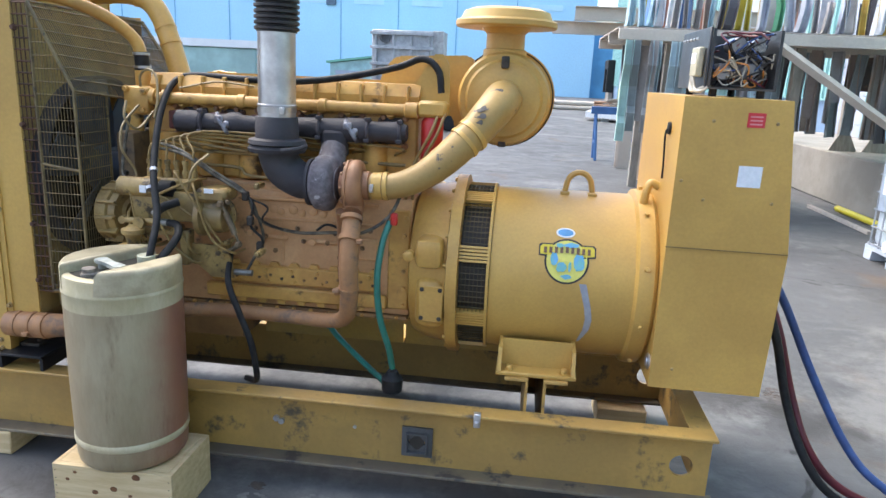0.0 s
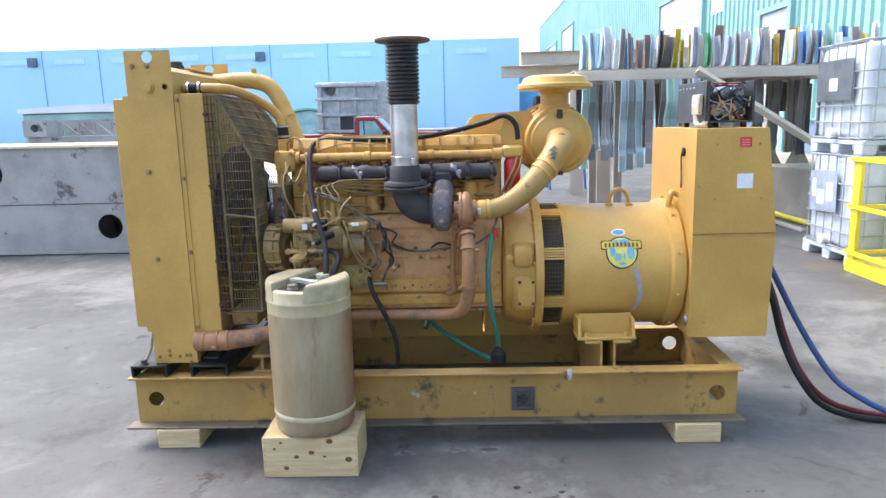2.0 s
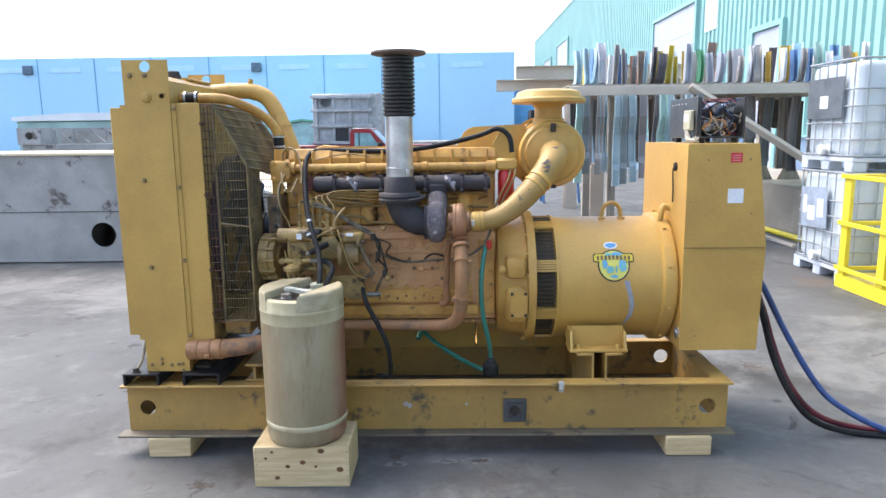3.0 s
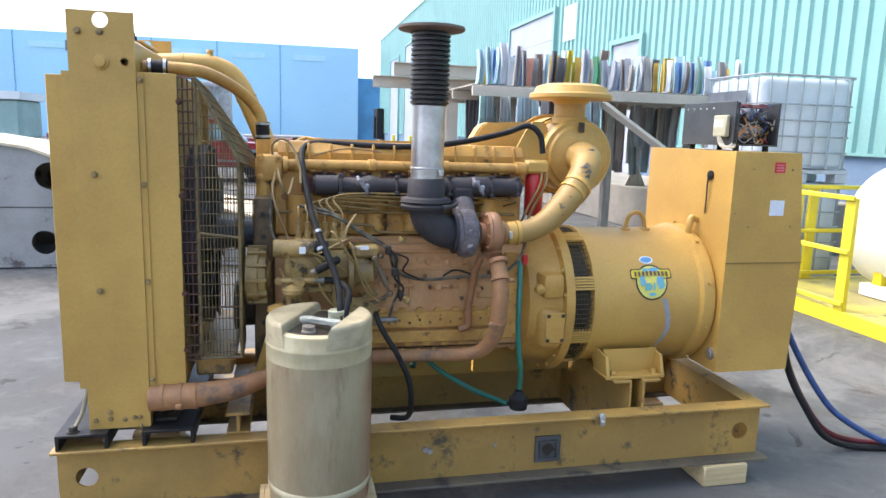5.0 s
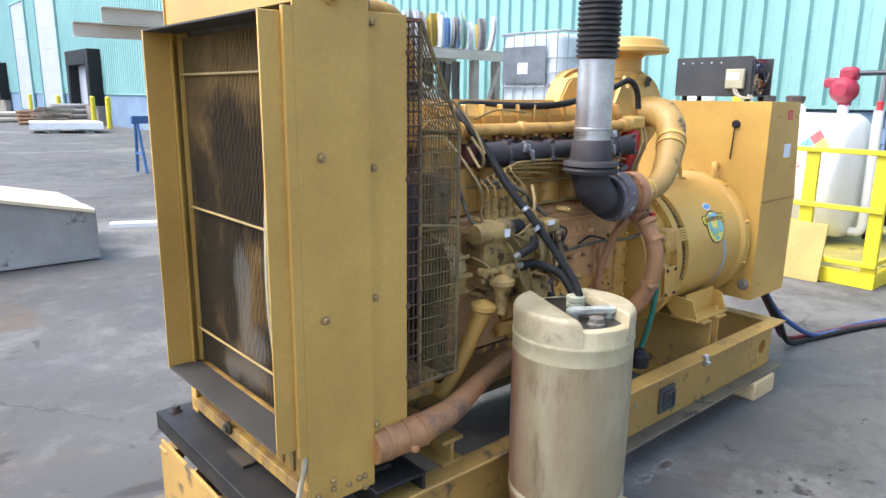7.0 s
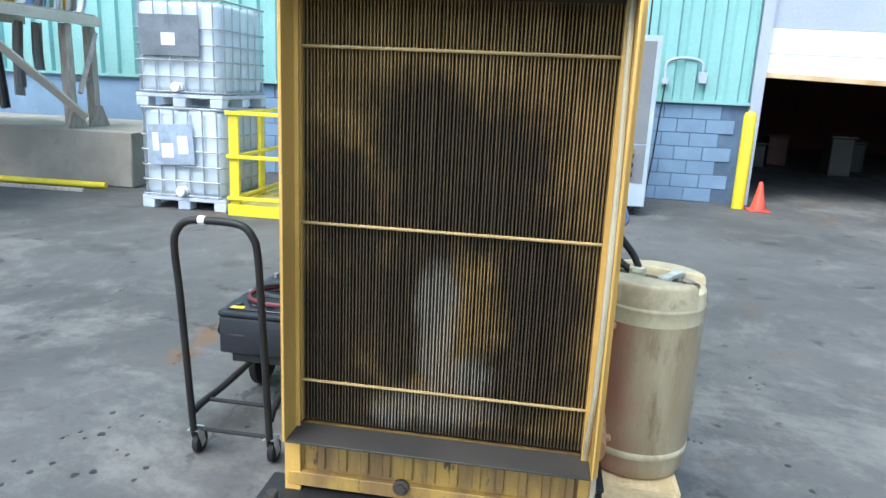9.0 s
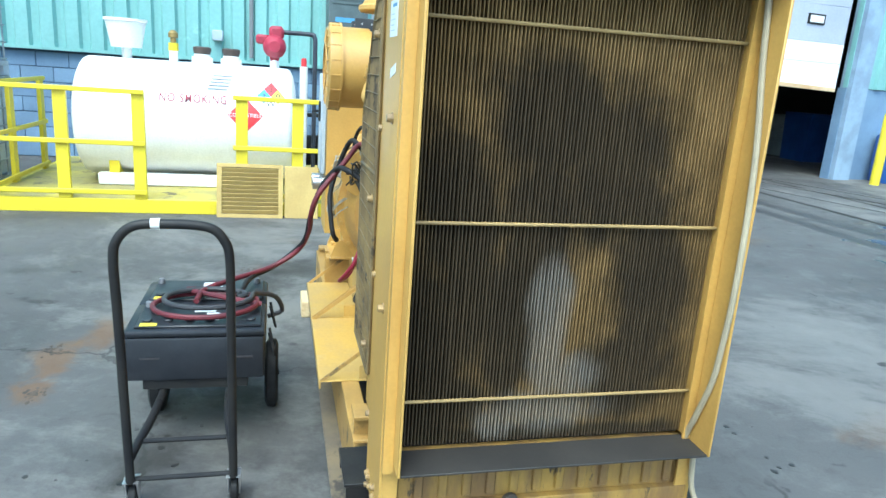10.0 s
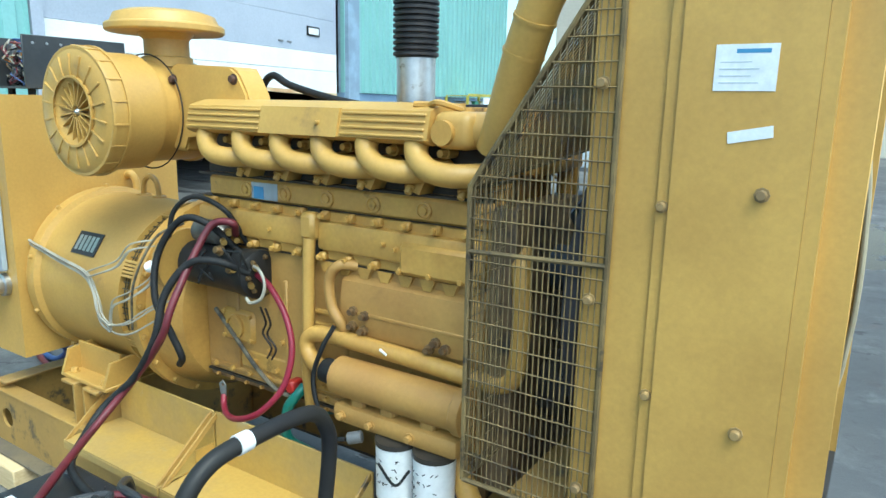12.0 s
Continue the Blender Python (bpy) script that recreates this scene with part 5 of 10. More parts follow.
    for x, y, z in ((1.19, 0.10, 1.0), (1.22, 0.115, 0.90), (1.165, 0.12, 1.09)):
        box(c, x - 0.012, x + 0.012, y - 0.014, y + 0.01, z - 0.018, z + 0.018, 0.004)
    part("plug", c, CRANKED, gen)
    # dark red port faces between head and manifold
    c = BM()
    for k in range(6):
        box(c, 0.815 + k * 0.165, 0.885 + k * 0.165, 0.222, 0.269, 1.315, 1.385, 0.006)
    part("port_gasket", c, mat("port_red", (0.16, 0.045, 0.035), (0.08, 0.03, 0.025), 0.7, scale=20), gen)
    # black fuel hoses down into the drum
    c = BM()
    tube(c, [(0.94, -0.21, 0.86), (0.945, -0.17, 0.95), (0.93, -0.10, 1.04), (0.885, -0.03, 1.15), (0.85, 0.05, 1.25), (0.825, 0.15, 1.38), (0.815, 0.24, 1.465), (0.835, 0.295, 1.507), (0.90, 0.31, 1.52), (1.1, 0.29, 1.515), (1.305, 0.267, 1.516), (1.5, 0.27, 1.54), (1.70, 0.275, 1.585), (1.80, 0.26, 1.62), (1.86, 0.255, 1.58), (1.875, 0.25, 1.5)], 0.013, 10)
    tube(c, [(0.90, 0.03, 0.985), (0.95, 0.0, 0.985), (0.985, -0.07, 0.96), (0.97, -0.14, 0.91), (0.955, -0.19, 0.88)], 0.014, 10)
    part("fuel_hose", c, RUBBER, gen, "black rubber fuel hoses")
    c = BM()
    for p, d in (((0.875, -0.045, 1.13), (0.06, -0.06, -0.1)), ((0.87, 0.0, 1.19), (0.04, -0.08, -0.1))):
        p = Vector(p)
        lathe(c, [(0, 0.0145), (0.012, 0.0145)], p, p + Vector(d), 10)
    part("hose_band", c, ALU, gen)
    # drain hose with valve: green
    c = BM()
    tube(c, [(1.73, 0.07, 1.04), (1.715, 0.02, 0.97), (1.705, -0.01, 0.85), (1.715, 0.0, 0.70), (1.745, 0.04, 0.56), (1.755, 0.07, 0.47)], 0.012, 10)
    tube(c, [(1.72, 0.12, 0.38), (1.60, 0.25, 0.40), (1.45, 0.36, 0.47), (1.36, 0.42, 0.55)], 0.012, 8)
    part("drain_hose", c, GREEN_HOSE, gen, "green drain hose")
    c = BM()
    box(c, 1.735, 1.76, 0.05, 0.075, 1.03, 1.075, 0.005)
    part("valve_lever", c, RED, gen)
    c = BM()
    lathe(c, [(0, 0.04), (0.05, 0.042), (0.06, 0.03), (0.08, 0.02)], (1.755, 0.075, 0.376), (1.755, 0.075, 1), 16)
    part("hose_boot", c, RUBBER, gen)
    c = BM()
    tube(c, [(1.10, 0.12, 0.86), (1.13, 0.02, 0.78), (1.19, -0.03, 0.68), (1.235, -0.04, 0.58), (1.25, -0.03, 0.48), (1.24, 0.0, 0.40), (1.18, 0.05, 0.38)], 0.012, 8)
    part("block_heater_cord", c, RUBBER, gen, "black cord hanging over the skid")


engine_near()


def alternator():
    ax0, ax1 = (1.79, YC, ZC), (3, YC, ZC)
    bm = BM()
    lathe(bm, [(0, 0.25), (0.01, 0.29), (0.06, 0.315), (0.15, 0.33), (0.155, 0.362), (0.195, 0.363), (0.196, 0.33)], ax0, ax1, 48)
    fw = part("flywheel_housing", bm, YEL_FAR, gen)
    c = BM()
    box(c, 1.83, 1.945, 0.055, 0.2, 0.64, 0.84, 0.04, seg=3)
    box(c, 1.85, 1.94, 0.036, 0.0445, 0.68, 0.82, 0.004)
    box(c, 1.83, 1.93, 0.03, 0.2, 0.88, 0.99, 0.025, seg=2)
    lathe(c, [(0, 0.02), (0.03, 0.02), (0.035, 0.012)], (1.81, 0.045, 0.93), (1.81, -1, 0.93), 12)
    part("cover_plate", c, YEL_FAR, fw)
    c = BM()
    for x in (1.862, 1.928):
        for z in (0.695, 0.805):
            bolt(c, (x, 0.036, z), (0, -1, 0), 0.006, 0.006)
    part("cover_bolt", c, CRANKED, fw)
    c = BM()
    for k in range(20):
        a = 2 * math.pi * k / 20 + 0.1
        bolt(c, (1.944, YC + 0.348 * math.cos(a), ZC + 0.348 * math.sin(a)), (-1, 0, 0), 0.008, 0.01)
    part("bolt", c, YEL, fw)
    bm = BM()
    lathe(bm, [(0, 0.285), (0.115, 0.285)], (1.986, YC, ZC), ax1, 40)
    part("rotor_drum", bm, CRANKED, gen)
    c = BM()
    for k in range(8):
        a0 = 2 * math.pi * k / 8 + radians(20)
        for j in range(5):
            a = a0 + radians(j * 2.2)
            m = Matrix.Translation((2.043, YC, ZC)) @ Matrix.Rotation(a, 4, "X")
            box(c, -0.057, 0.057, -0.0045, 0.0045, 0.305, 0.335, 0.0, m)
    lathe(c, [(0, 0.30), (0.002, 0.335), (0.012, 0.335), (0.013, 0.30)], (2.088, YC, ZC), ax1, 48)
    part("vent_bar", c, YEL, gen)
    c = BM()
    for k in range(90):
        a = 2 * math.pi * k / 90
        p, q = [(x, YC + 0.32 * math.cos(a), ZC + 0.32 * math.sin(a)) for x in (1.987, 2.09)]
        cyl(c, p, q, 0.0022, 4)
    for x in (2.0, 2.015, 2.03, 2.045, 2.06, 2.075):
        pts = [(x, YC + 0.321 * math.cos(2 * math.pi * k / 40), ZC + 0.321 * math.sin(2 * math.pi * k / 40)) for k in range(41)]
        tube(c, pts, 0.0018, 4, 1)
    part("vent_screen", c, mat("screen_dirty", (0.12, 0.09, 0.04), (0.07, 0.055, 0.03), 0.7), gen, "dirty wire vent screen", smooth=0)
    bm = BM()
    lathe(bm, [(0, 0.31), (0.002, 0.325), (0.52, 0.325), (0.53, 0.345), (0.56, 0.348), (0.585, 0.345), (0.60, 0.33), (0.615, 0.33)], (2.10, YC, ZC), ax1, 56)
    al = part("alternator_barrel", bm, YEL, gen)
    c = BM()
    for k in range(10):
        a = 2 * math.pi * k / 10 + 0.3
        bolt(c, (2.655, YC + 0.345 * math.cos(a), ZC + 0.345 * math.sin(a)), (0, math.cos(a), math.sin(a)), 0.009, 0.012)
    part("bolt", c, YEL, al)
    c = BM()
    tube(c, [(2.36, 0.36, 1.13), (2.375, 0.36, 1.20), (2.415, 0.36, 1.225), (2.455, 0.36, 1.20), (2.47, 0.36, 1.13)], 0.011, 8)
    box(c, 2.345, 2.38, 0.335, 0.385, 1.128, 1.15, 0.004)
    box(c, 2.45, 2.485, 0.335, 0.385, 1.128, 1.15, 0.004)
    part("lifting_eye", c, YEL, al)

    # decal patches bent round the barrel
    def bent(bm, poly, r, t=0.0008):
        """Polygon in (x, arc height) bent on the near side of the barrel; arc 0 lies level with the axis."""
        def at(p, rr):
            a = math.pi + -p[1] / 0.325
            return Vector((p[0], YC + rr * math.cos(a), ZC + rr * math.sin(a)))
        lo = [bm.verts.new(at(p, r)) for p in poly]
        hi = [bm.verts.new(at(p, r + t)) for p in poly]
        bm.faces.new(lo[::-1])
        bm.faces.new(hi)
        for k in range(len(poly)):
            j = (k + 1) % len(poly)
            bm.faces.new((lo[k], lo[j], hi[j], hi[k]))
        return bm

    def disc(cx, cz, rx, rz, n=24):
        return [(cx + rx * math.cos(2 * math.pi * k / n), cz + rz * math.sin(2 * math.pi * k / n)) for k in range(n)]

    cx, cz = 2.376, 0.118
    bm = bent(BM(), disc(cx, cz, 0.080, 0.083, 32), 0.3262)
    dec = part("maker_decal", bm, INK_DARK, al, "round globe decal with a yellow banner", smooth=0)
    bm = bent(BM(), disc(cx, cz, 0.073, 0.076, 32), 0.327)
    part("globe", bm, mat("decal_gold", (0.68, 0.62, 0.13), (0.60, 0.56, 0.12), 0.4), dec, smooth=0)
    bm = BM()
    rb = random.Random(23)
    for u, v, a, b2 in ((-0.02, -0.022, 0.02, 0.022), (-0.046, 0.004, 0.014, 0.03), (0.045, -0.002, 0.022, 0.034), (0.0, -0.056, 0.02, 0.01), (0.014, 0.058, 0.03, 0.01), (-0.028, 0.056, 0.016, 0.01), (0.012, -0.02, 0.007, 0.02)):
        jag = [(cx + u + a * rb.uniform(0.7, 1.1) * math.cos(k * math.pi / 6), cz + v + b2 * rb.uniform(0.7, 1.1) * math.sin(k * math.pi / 6)) for k in range(12)]
        bent(bm, jag, 0.3278)
    part("land_patch", bm, mat("decal_sea", (0.13, 0.36, 0.62), (0.16, 0.42, 0.4), 0.4, scale=40, bump=0), dec, smooth=0)

    for sgn in (-1, 1):
        for nm, x, z0, z1, m_, r in (("banner_edge", 0.102, 0.012, 0.062, INK_DARK, 0.3264), ("banner", 0.097, 0.017, 0.057, INK_YEL, 0.3272)):
            bm = bent(BM(), [(cx + sgn * 0.05, cz + z0), (cx + sgn * x, cz + z0 + 0.004), (cx + sgn * x, cz + z1 - 0.008), (cx + sgn * (x - 0.008), cz + z1), (cx + sgn * 0.05, cz + z1)][::sgn], r)
            part(nm, bm, m_, dec, smooth=0)
    bm = BM()
    for k in range(9):
        u = cx - 0.084 + k * 0.0195
        lift = 0.004 * (1 - abs(k - 4) / 4.0)
        bent(bm, rect(u, u + 0.0105, cz + 0.025 + lift, cz + 0.047 + lift), 0.33)
    part("banner_mark", bm, mat("banner_ink", (0.16, 0.09, 0.05), None, 0.5, bump=0), dec, smooth=0)
    bm = bent(BM(), disc(2.367, 0.225, 0.034, 0.02), 0.3262)
    d2 = part("oval_decal", bm, PAPER, al, "small white and blue oval sticker", smooth=0)
    bm = bent(BM(), disc(2.367, 0.225, 0.028, 0.014), 0.327)
    part("oval_mark", bm, INK_BLUE, d2, smooth=0)
    bm = BM()
    edge = [(2.425, 2.452, 0.04), (2.438, 2.462, 0.0), (2.452, 2.476, -0.05), (2.460, 2.484, -0.10), (2.456, 2.478, -0.15), (2.446, 2.462, -0.19), (2.440, 2.448, -0.22)]
    for (a0, a1, h0), (b0, b1, h1) in zip(edge, edge[1:]):
        bent(bm, [(b0, h1), (b1, h1), (a1, h0), (a0, h0)], 0.3262)
    part("paint_scrape", bm, mat("scrape_grey", (0.36, 0.37, 0.40), (0.28, 0.29, 0.32), 0.5, scale=20), al, "bare grey paint scrape", smooth=0)
    # data plate on the far side
    m = Matrix.Translation((2.36, YC, ZC)) @ Matrix.Rotation(radians(-56), 4, "X")
    bm = box(BM(), -0.075, 0.075, -0.045, 0.045, 0.325, 0.329, 0.001, m)
    dp = part("data_plate", bm, INK_DARK, al, "black and silver data plate")
    bm = BM()
    for k in range(5):
        box(bm, -0.06 + k * 0.026, -0.042 + k * 0.026, -0.03, 0.03, 0.3292, 0.3296, 0, m)
    part("print_bar", bm, ALU, dp)
    # feet
    for y0, y1, s in ((0.03, 0.17, -1), (0.63, 0.77, 1)):
        bm = BM()
        box(bm, 2.15, 2.445, y0, y1, 0.50, 0.515, 0.003)
        for x in (2.155, 2.425):
            prism(bm, [(y0 if s < 0 else y1, 0.515), (0.12 + (0.04 if s < 0 else 0.52), 0.515), (0.26 if s < 0 else 0.54, 0.62), (y0 + 0.03 if s < 0 else y1 - 0.03, 0.60)], "x", x, x + 0.014)
        box(bm, 2.165, 2.43, (y0 + 0.07 if s < 0 else y1 - 0.08), (y0 + 0.08 if s < 0 else y1 - 0.07), 0.515, 0.62)
        for x in (2.2, 2.40):
            bolt(bm, (x, y0 + 0.03 if s < 0 else y1 - 0.03, 0.515), (0, 0, 1), 0.013, 0.016)
        ft = part("alternator_foot", bm, YEL, gen)
    for x0, x1, xw in ((2.185, 2.272, 2.262), (2.328, 2.415, 2.328)):
        bm = BM()
        box(bm, x0, x1, 0.012, 0.788, 0.488, 0.4995, 0.002)
        box(bm, xw, xw + 0.01, 0.012, 0.788, 0.1005, 0.4875)
        part("cross_channel", bm, YEL_SKID, gen)
    # control and terminal box
    bm = BM()
    prism(bm, [(2.70, 0.51), (3.085, 0.51), (3.10, 1.03), (3.04, 1.535), (2.70, 1.535)], "y", 0.03, 0.77)
    cb = part("terminal_box", bm, YEL, gen)
    c = BM()
    box(c, 2.698, 3.099, 0.026, 0.0295, 1.029, 1.033)
    part("panel_seam", c, mat("seam_dark", (0.3, 0.19, 0.06), None, 0.7, bump=0), cb)
    c = BM()
    for x, z in ((2.775, 0.585), (2.722, 1.26), (2.80, 1.46), (3.0, 1.46), (2.80, 1.2), (3.02, 1.2)):
        lathe(c, [(0, 0.006), (0.003, 0.005), (0.004, 0.003)], (x, 0.03, z), (x, -1, z), 10)
    part("panel_screw", c, MATS["bolt_dull"], cb)
    for nm, r_, z0, z1, m_, lab in (("square_sticker", (2.90, 2.975), 1.25, 1.32, PAPER, "white square sticker"), ("warning_sticker", (2.905, 2.96), 1.445, 1.492, INK_RED, "small red warning sticker")):
        bm = BM()
        box(bm, r_[0], r_[1], 0.0285, 0.0298, z0, z1)
        s = part(nm, bm, m_, cb, lab)
        ink = BM()
        if m_ is INK_RED:
            for k in range(3):
                box(ink, r_[0] + 0.008, r_[1] - 0.008, 0.0279, 0.0284, z0 + 0.008 + k * 0.012, z0 + 0.013 + k * 0.012)
            part("print_bar", ink, mat("pale_red", (0.8, 0.3, 0.3), None, 0.5, bump=0), s)
    c = BM()
    tube(c, [(2.695, 0.20, 1.42), (2.685, 0.2, 1.40), (2.692, 0.21, 1.30), (2.694, 0.215, 1.24)], 0.0035, 8)
    lathe(c, [(0, 0.022), (0.008, 0.022), (0.01, 0.012)], (2.70, 0.20, 1.42), (2, 0.20, 1.42), 12)
    part("gland_cord", c, RUBBER, cb)
    c = BM()
    tube(c, [(2.70, 0.28, 1.20), (2.67, 0.28, 1.21), (2.655, 0.27, 1.18), (2.65, 0.27, 1.13)], 0.016, 10)
    part("conduit_elbow", c, YEL, cb)
    c = BM()
    lathe(c, [(0, 0.03), (0.006, 0.03), (0.008, 0.018), (0.012, 0.018)], (2.70, 0.075, 0.59), (0, 0.075, 0.59), 16)
    part("lifting_hole", c, GALV, cb)
    # breaker panel on the far side
    bm = BM()
    box(bm, 2.755, 3.05, 0.7705, 0.80, 0.86, 1.44, 0.006)
    bp = part("breaker_panel", bm, LIGHT_CAB, cb, "pale grey breaker panel")
    c = BM()
    box(c, 2.86, 2.90, 0.8002, 0.812, 1.16, 1.28, 0.004)
    box(c, 2.875, 2.885, 0.812, 0.85, 1.215, 1.228, 0.003)
    part("breaker_switch", c, BLACK_PAINT, bp)
    c = BM()
    for x in (2.79, 2.93):
        lathe(c, [(0, 0.045), (0.02, 0.045), (0.025, 0.038), (0.07, 0.038), (0.072, 0.028)], (x, 0.7705, 0.80), (x, 1.5, 0.80), 18)
    part("cable_gland", c, ALU, cb)
    # open control panel box on top
    bm = BM()
    box(bm, 2.79, 2.80, 0.19, 0.62, 1.56, 1.765, 0.002)
    box(bm, 2.80, 3.03, 0.19, 0.62, 1.56, 1.568)
    box(bm, 3.02, 3.03, 0.19, 0.62, 1.568, 1.76)
    box(bm, 2.80, 3.02, 0.40, 0.41, 1.568, 1.75)
    box(bm, 2.80, 2.81, 0.185, 0.19, 1.565, 1.76)
    pb = part("control_panel", bm, mat("panel_black", (0.03, 0.032, 0.036), (0.045, 0.047, 0.05), 0.4, scale=8, fine=80), gen, "open black control panel with loose wiring")
    c = BM()
    for x in (2.83, 2.99):
        for y in (0.22, 0.58):
            cyl(c, (x, y, 1.535), (x, y, 1.56), 0.014, 10)
    part("rubber_foot", c, RUBBER, pb)
    c = BM()
    box(c, 2.765, 2.789, 0.22, 0.32, 1.60, 1.70, 0.005)
    part("relay_module", c, mat("module_beige", (0.5, 0.47, 0.33), None, 0.5), pb, "beige relay module")
    c = BM()
    box(c, 2.7635, 2.765, 0.245, 0.31, 1.645, 1.68)
    part("module_label", c, PAPER, pb)
    c = BM()
    for k in range(5):
        bolt(c, (2.79, 0.36 + k * 0.055, 1.735), (-1, 0, 0), 0.004, 0.005)
    part("panel_screw", c, ALU, pb)
    rng = random.Random(5)
    for mtl, cnt in ((RED_CABLE, 7), (BLUE_CABLE, 5), (WHITE_WIRE, 8), (RUBBER, 10), (mat("orange_wire", (0.6, 0.25, 0.05), None, 0.5), 4)):
        c = BM()
        for _ in range(cnt):
            for side in (0, 1):
                y = 0.21 if side == 0 else 0.6
                x0, z0 = rng.uniform(2.83, 3.0), rng.uniform(1.58, 1.74)
                pts = [(x0, y + rng.uniform(-0.02, 0.03) * (1 if side == 0 else -1), z0)]
                for _k in range(3):
                    pts.append((min(3.01, max(2.82, pts[-1][0] + rng.uniform(-0.08, 0.08))), y + rng.uniform(-0.015, 0.06) * (1 if side == 0 else -1), min(1.75, max(1.575, pts[-1][2] + rng.uniform(-0.07, 0.07)))))
                tube(c, pts, 0.0032, 5, 4)
        part("loose_wire", c, mtl, pb, smooth=60)
    c = BM()
    for x, z, r in ((2.86, 1.62, 0.03), (2.95, 1.62, 0.032), (2.90, 1.71, 0.028), (2.97, 1.71, 0.026)):
        for y in (0.23, 0.58):
            cyl(c, (x, y, z), (x, y + (0.10 if y < 0.4 else -0.10), z), r, 14, bev=0.004)
    part("gauge_can", c, mat("gauge_chrome", (0.3, 0.3, 0.32), None, 0.3, metal=0.8), pb)
    c = BM()
    tube(c, [(2.80, 0.2, 1.57), (2.77, 0.19, 1.555), (2.755, 0.21, 1.553), (2.76, 0.25, 1.57), (2.765, 0.27, 1.6)], 0.007, 6)
    tube(c, [(2.81, 0.2, 1.57), (2.78, 0.17, 1.552), (2.765, 0.19, 1.553), (2.77, 0.23, 1.56), (2.765, 0.26, 1.6)], 0.006, 6)
    part("white_lead", c, WHITE_WIRE, pb)


alternator()


def air_cleaner():
    a, b = (2.10, 0.36, 1.485), (2.10, 2, 1.485)
    bm = BM()
    lathe(bm, [(0, 0.05), (0.0, 0.10), (0.008, 0.115), (0.008, 0.14), (0.02, 0.15), (0.02, 0.168), (0.035, 0.178), (0.05, 0.178), (0.055, 0.17), (0.24, 0.17), (0.245, 0.178),
               (0.26, 0.18), (0.265, 0.19), (0.40, 0.19)], a, b, 44)
    ac = part("air_cleaner", bm, YEL, gen)
    # spoked end cover
    bm = BM()
    lathe(bm, [(0, 0.19), (0.0, 0.2), (0.02, 0.203), (0.05, 0.2), (0.062, 0.18), (0.066, 0.13), (0.06, 0.10), (0.03, 0.07), (0.03, 0.02)], (2.10, 0.76, 1.485), b, 44)
    part("end_cover", bm, YEL, ac)
    bm = BM()
    lathe(bm, [(0, 0.105), (0.0, 0.112), (0.012, 0.112), (0.012, 0.105)], (2.10, 0.82, 1.485), b, 32, caps=False)
    for k in range(18):
        t = 2 * math.pi * k / 18
        m = Matrix.Translation((2.10, 0.80, 1.485)) @ Matrix.Rotation(t, 4, "Y")
        box(bm, -0.0035, 0.0035, 0.012, 0.0285, 0.108, 0.178, 0.001, m)
        box(bm, -0.0035, 0.0035, -0.035, 0.014, 0.196, 0.2055, 0.001, m)
        box(bm, -0.002, 0.002, -0.005, 0.018, 0.02, 0.108, 0.0005, m)
    lathe(bm, [(0, 0.198), (0.0, 0.2075), (0.009, 0.2075), (0.009, 0.198)], (2.10, 0.757, 1.485), b, 40, caps=False)
    lathe(bm, [(0, 0.196), (0.0, 0.205), (0.009, 0.203), (0.009, 0.194)], (2.10, 0.806, 1.485), b, 40, caps=False)
    part("cover_rib", bm, YEL, ac)
    bm = BM()
    lathe(bm, [(0, 0.015), (0.02, 0.012), (0.03, 0.005)], (2.10, 0.79, 1.485), b, 10)
    part("wing_nut", bm, ALU, ac)
    bm = BM()
    tube(bm, [(2.10 + 0.194 * math.cos(t), 0.565, 1.485 + 0.194 * math.sin(t)) for t in [k * math.pi / 18 for k in range(37)]], 0.0025, 6, 1)
    part("seal_ring", bm, RUBBER, ac)
    bm = BM()
    lathe(bm, [(0, 0.085), (0.03, 0.085), (0.035, 0.075), (0.09, 0.075), (0.10, 0.085), (0.12, 0.10)], (2.09, 0.48, 1.64), (2.09, 0.48, 3), 28)
    part("inlet_neck", bm, YEL, ac)
    bm = BM()
    lathe(bm, [(0, 0.10), (0.0, 0.19), (0.006, 0.197), (0.022, 0.197), (0.028, 0.192), (0.03, 0.18), (0.06, 0.165), (0.072, 0.13), (0.076, 0.05)], (2.09, 0.48, 1.752), (2.09, 0.48, 3), 40)
    part("rain_cap", bm, YEL, ac)
    bm = BM()
    prism(bm, [(1.975, 1.36), (1.975, 1.625), (1.95, 1.645), (1.67, 1.632), (1.64, 1.615), (1.60, 1.55), (1.585, 1.47), (1.585, 1.42), (1.90, 1.415), (1.905, 1.36)], "y", 0.46, 0.56)
    bmesh.ops.bevel(bm, geom=bm.edges[:], offset=0.008, segments=2, affect="EDGES")
    part("cleaner_bracket", bm, YEL, ac)
    bm = BM()
    for x in (1.95, 1.655):
        bolt(bm, (x, 0.56, 1.594), (0, 1, 0), 0.012, 0.014)
    part("bolt", bm, RUST, ac)
    bm = BM()
    box(bm, 2.085, 2.115, 0.35, 0.362, 1.60, 1.645, 0.004)
    bolt(bm, (2.10, 0.352, 1.63), (0, -1, 0), 0.008)
    box(bm, 2.09, 2.12, 0.352, 0.37, 1.305, 1.325, 0.003)
    part("clip", bm, CRANKED, ac)
    # intake elbow
    bm = BM()
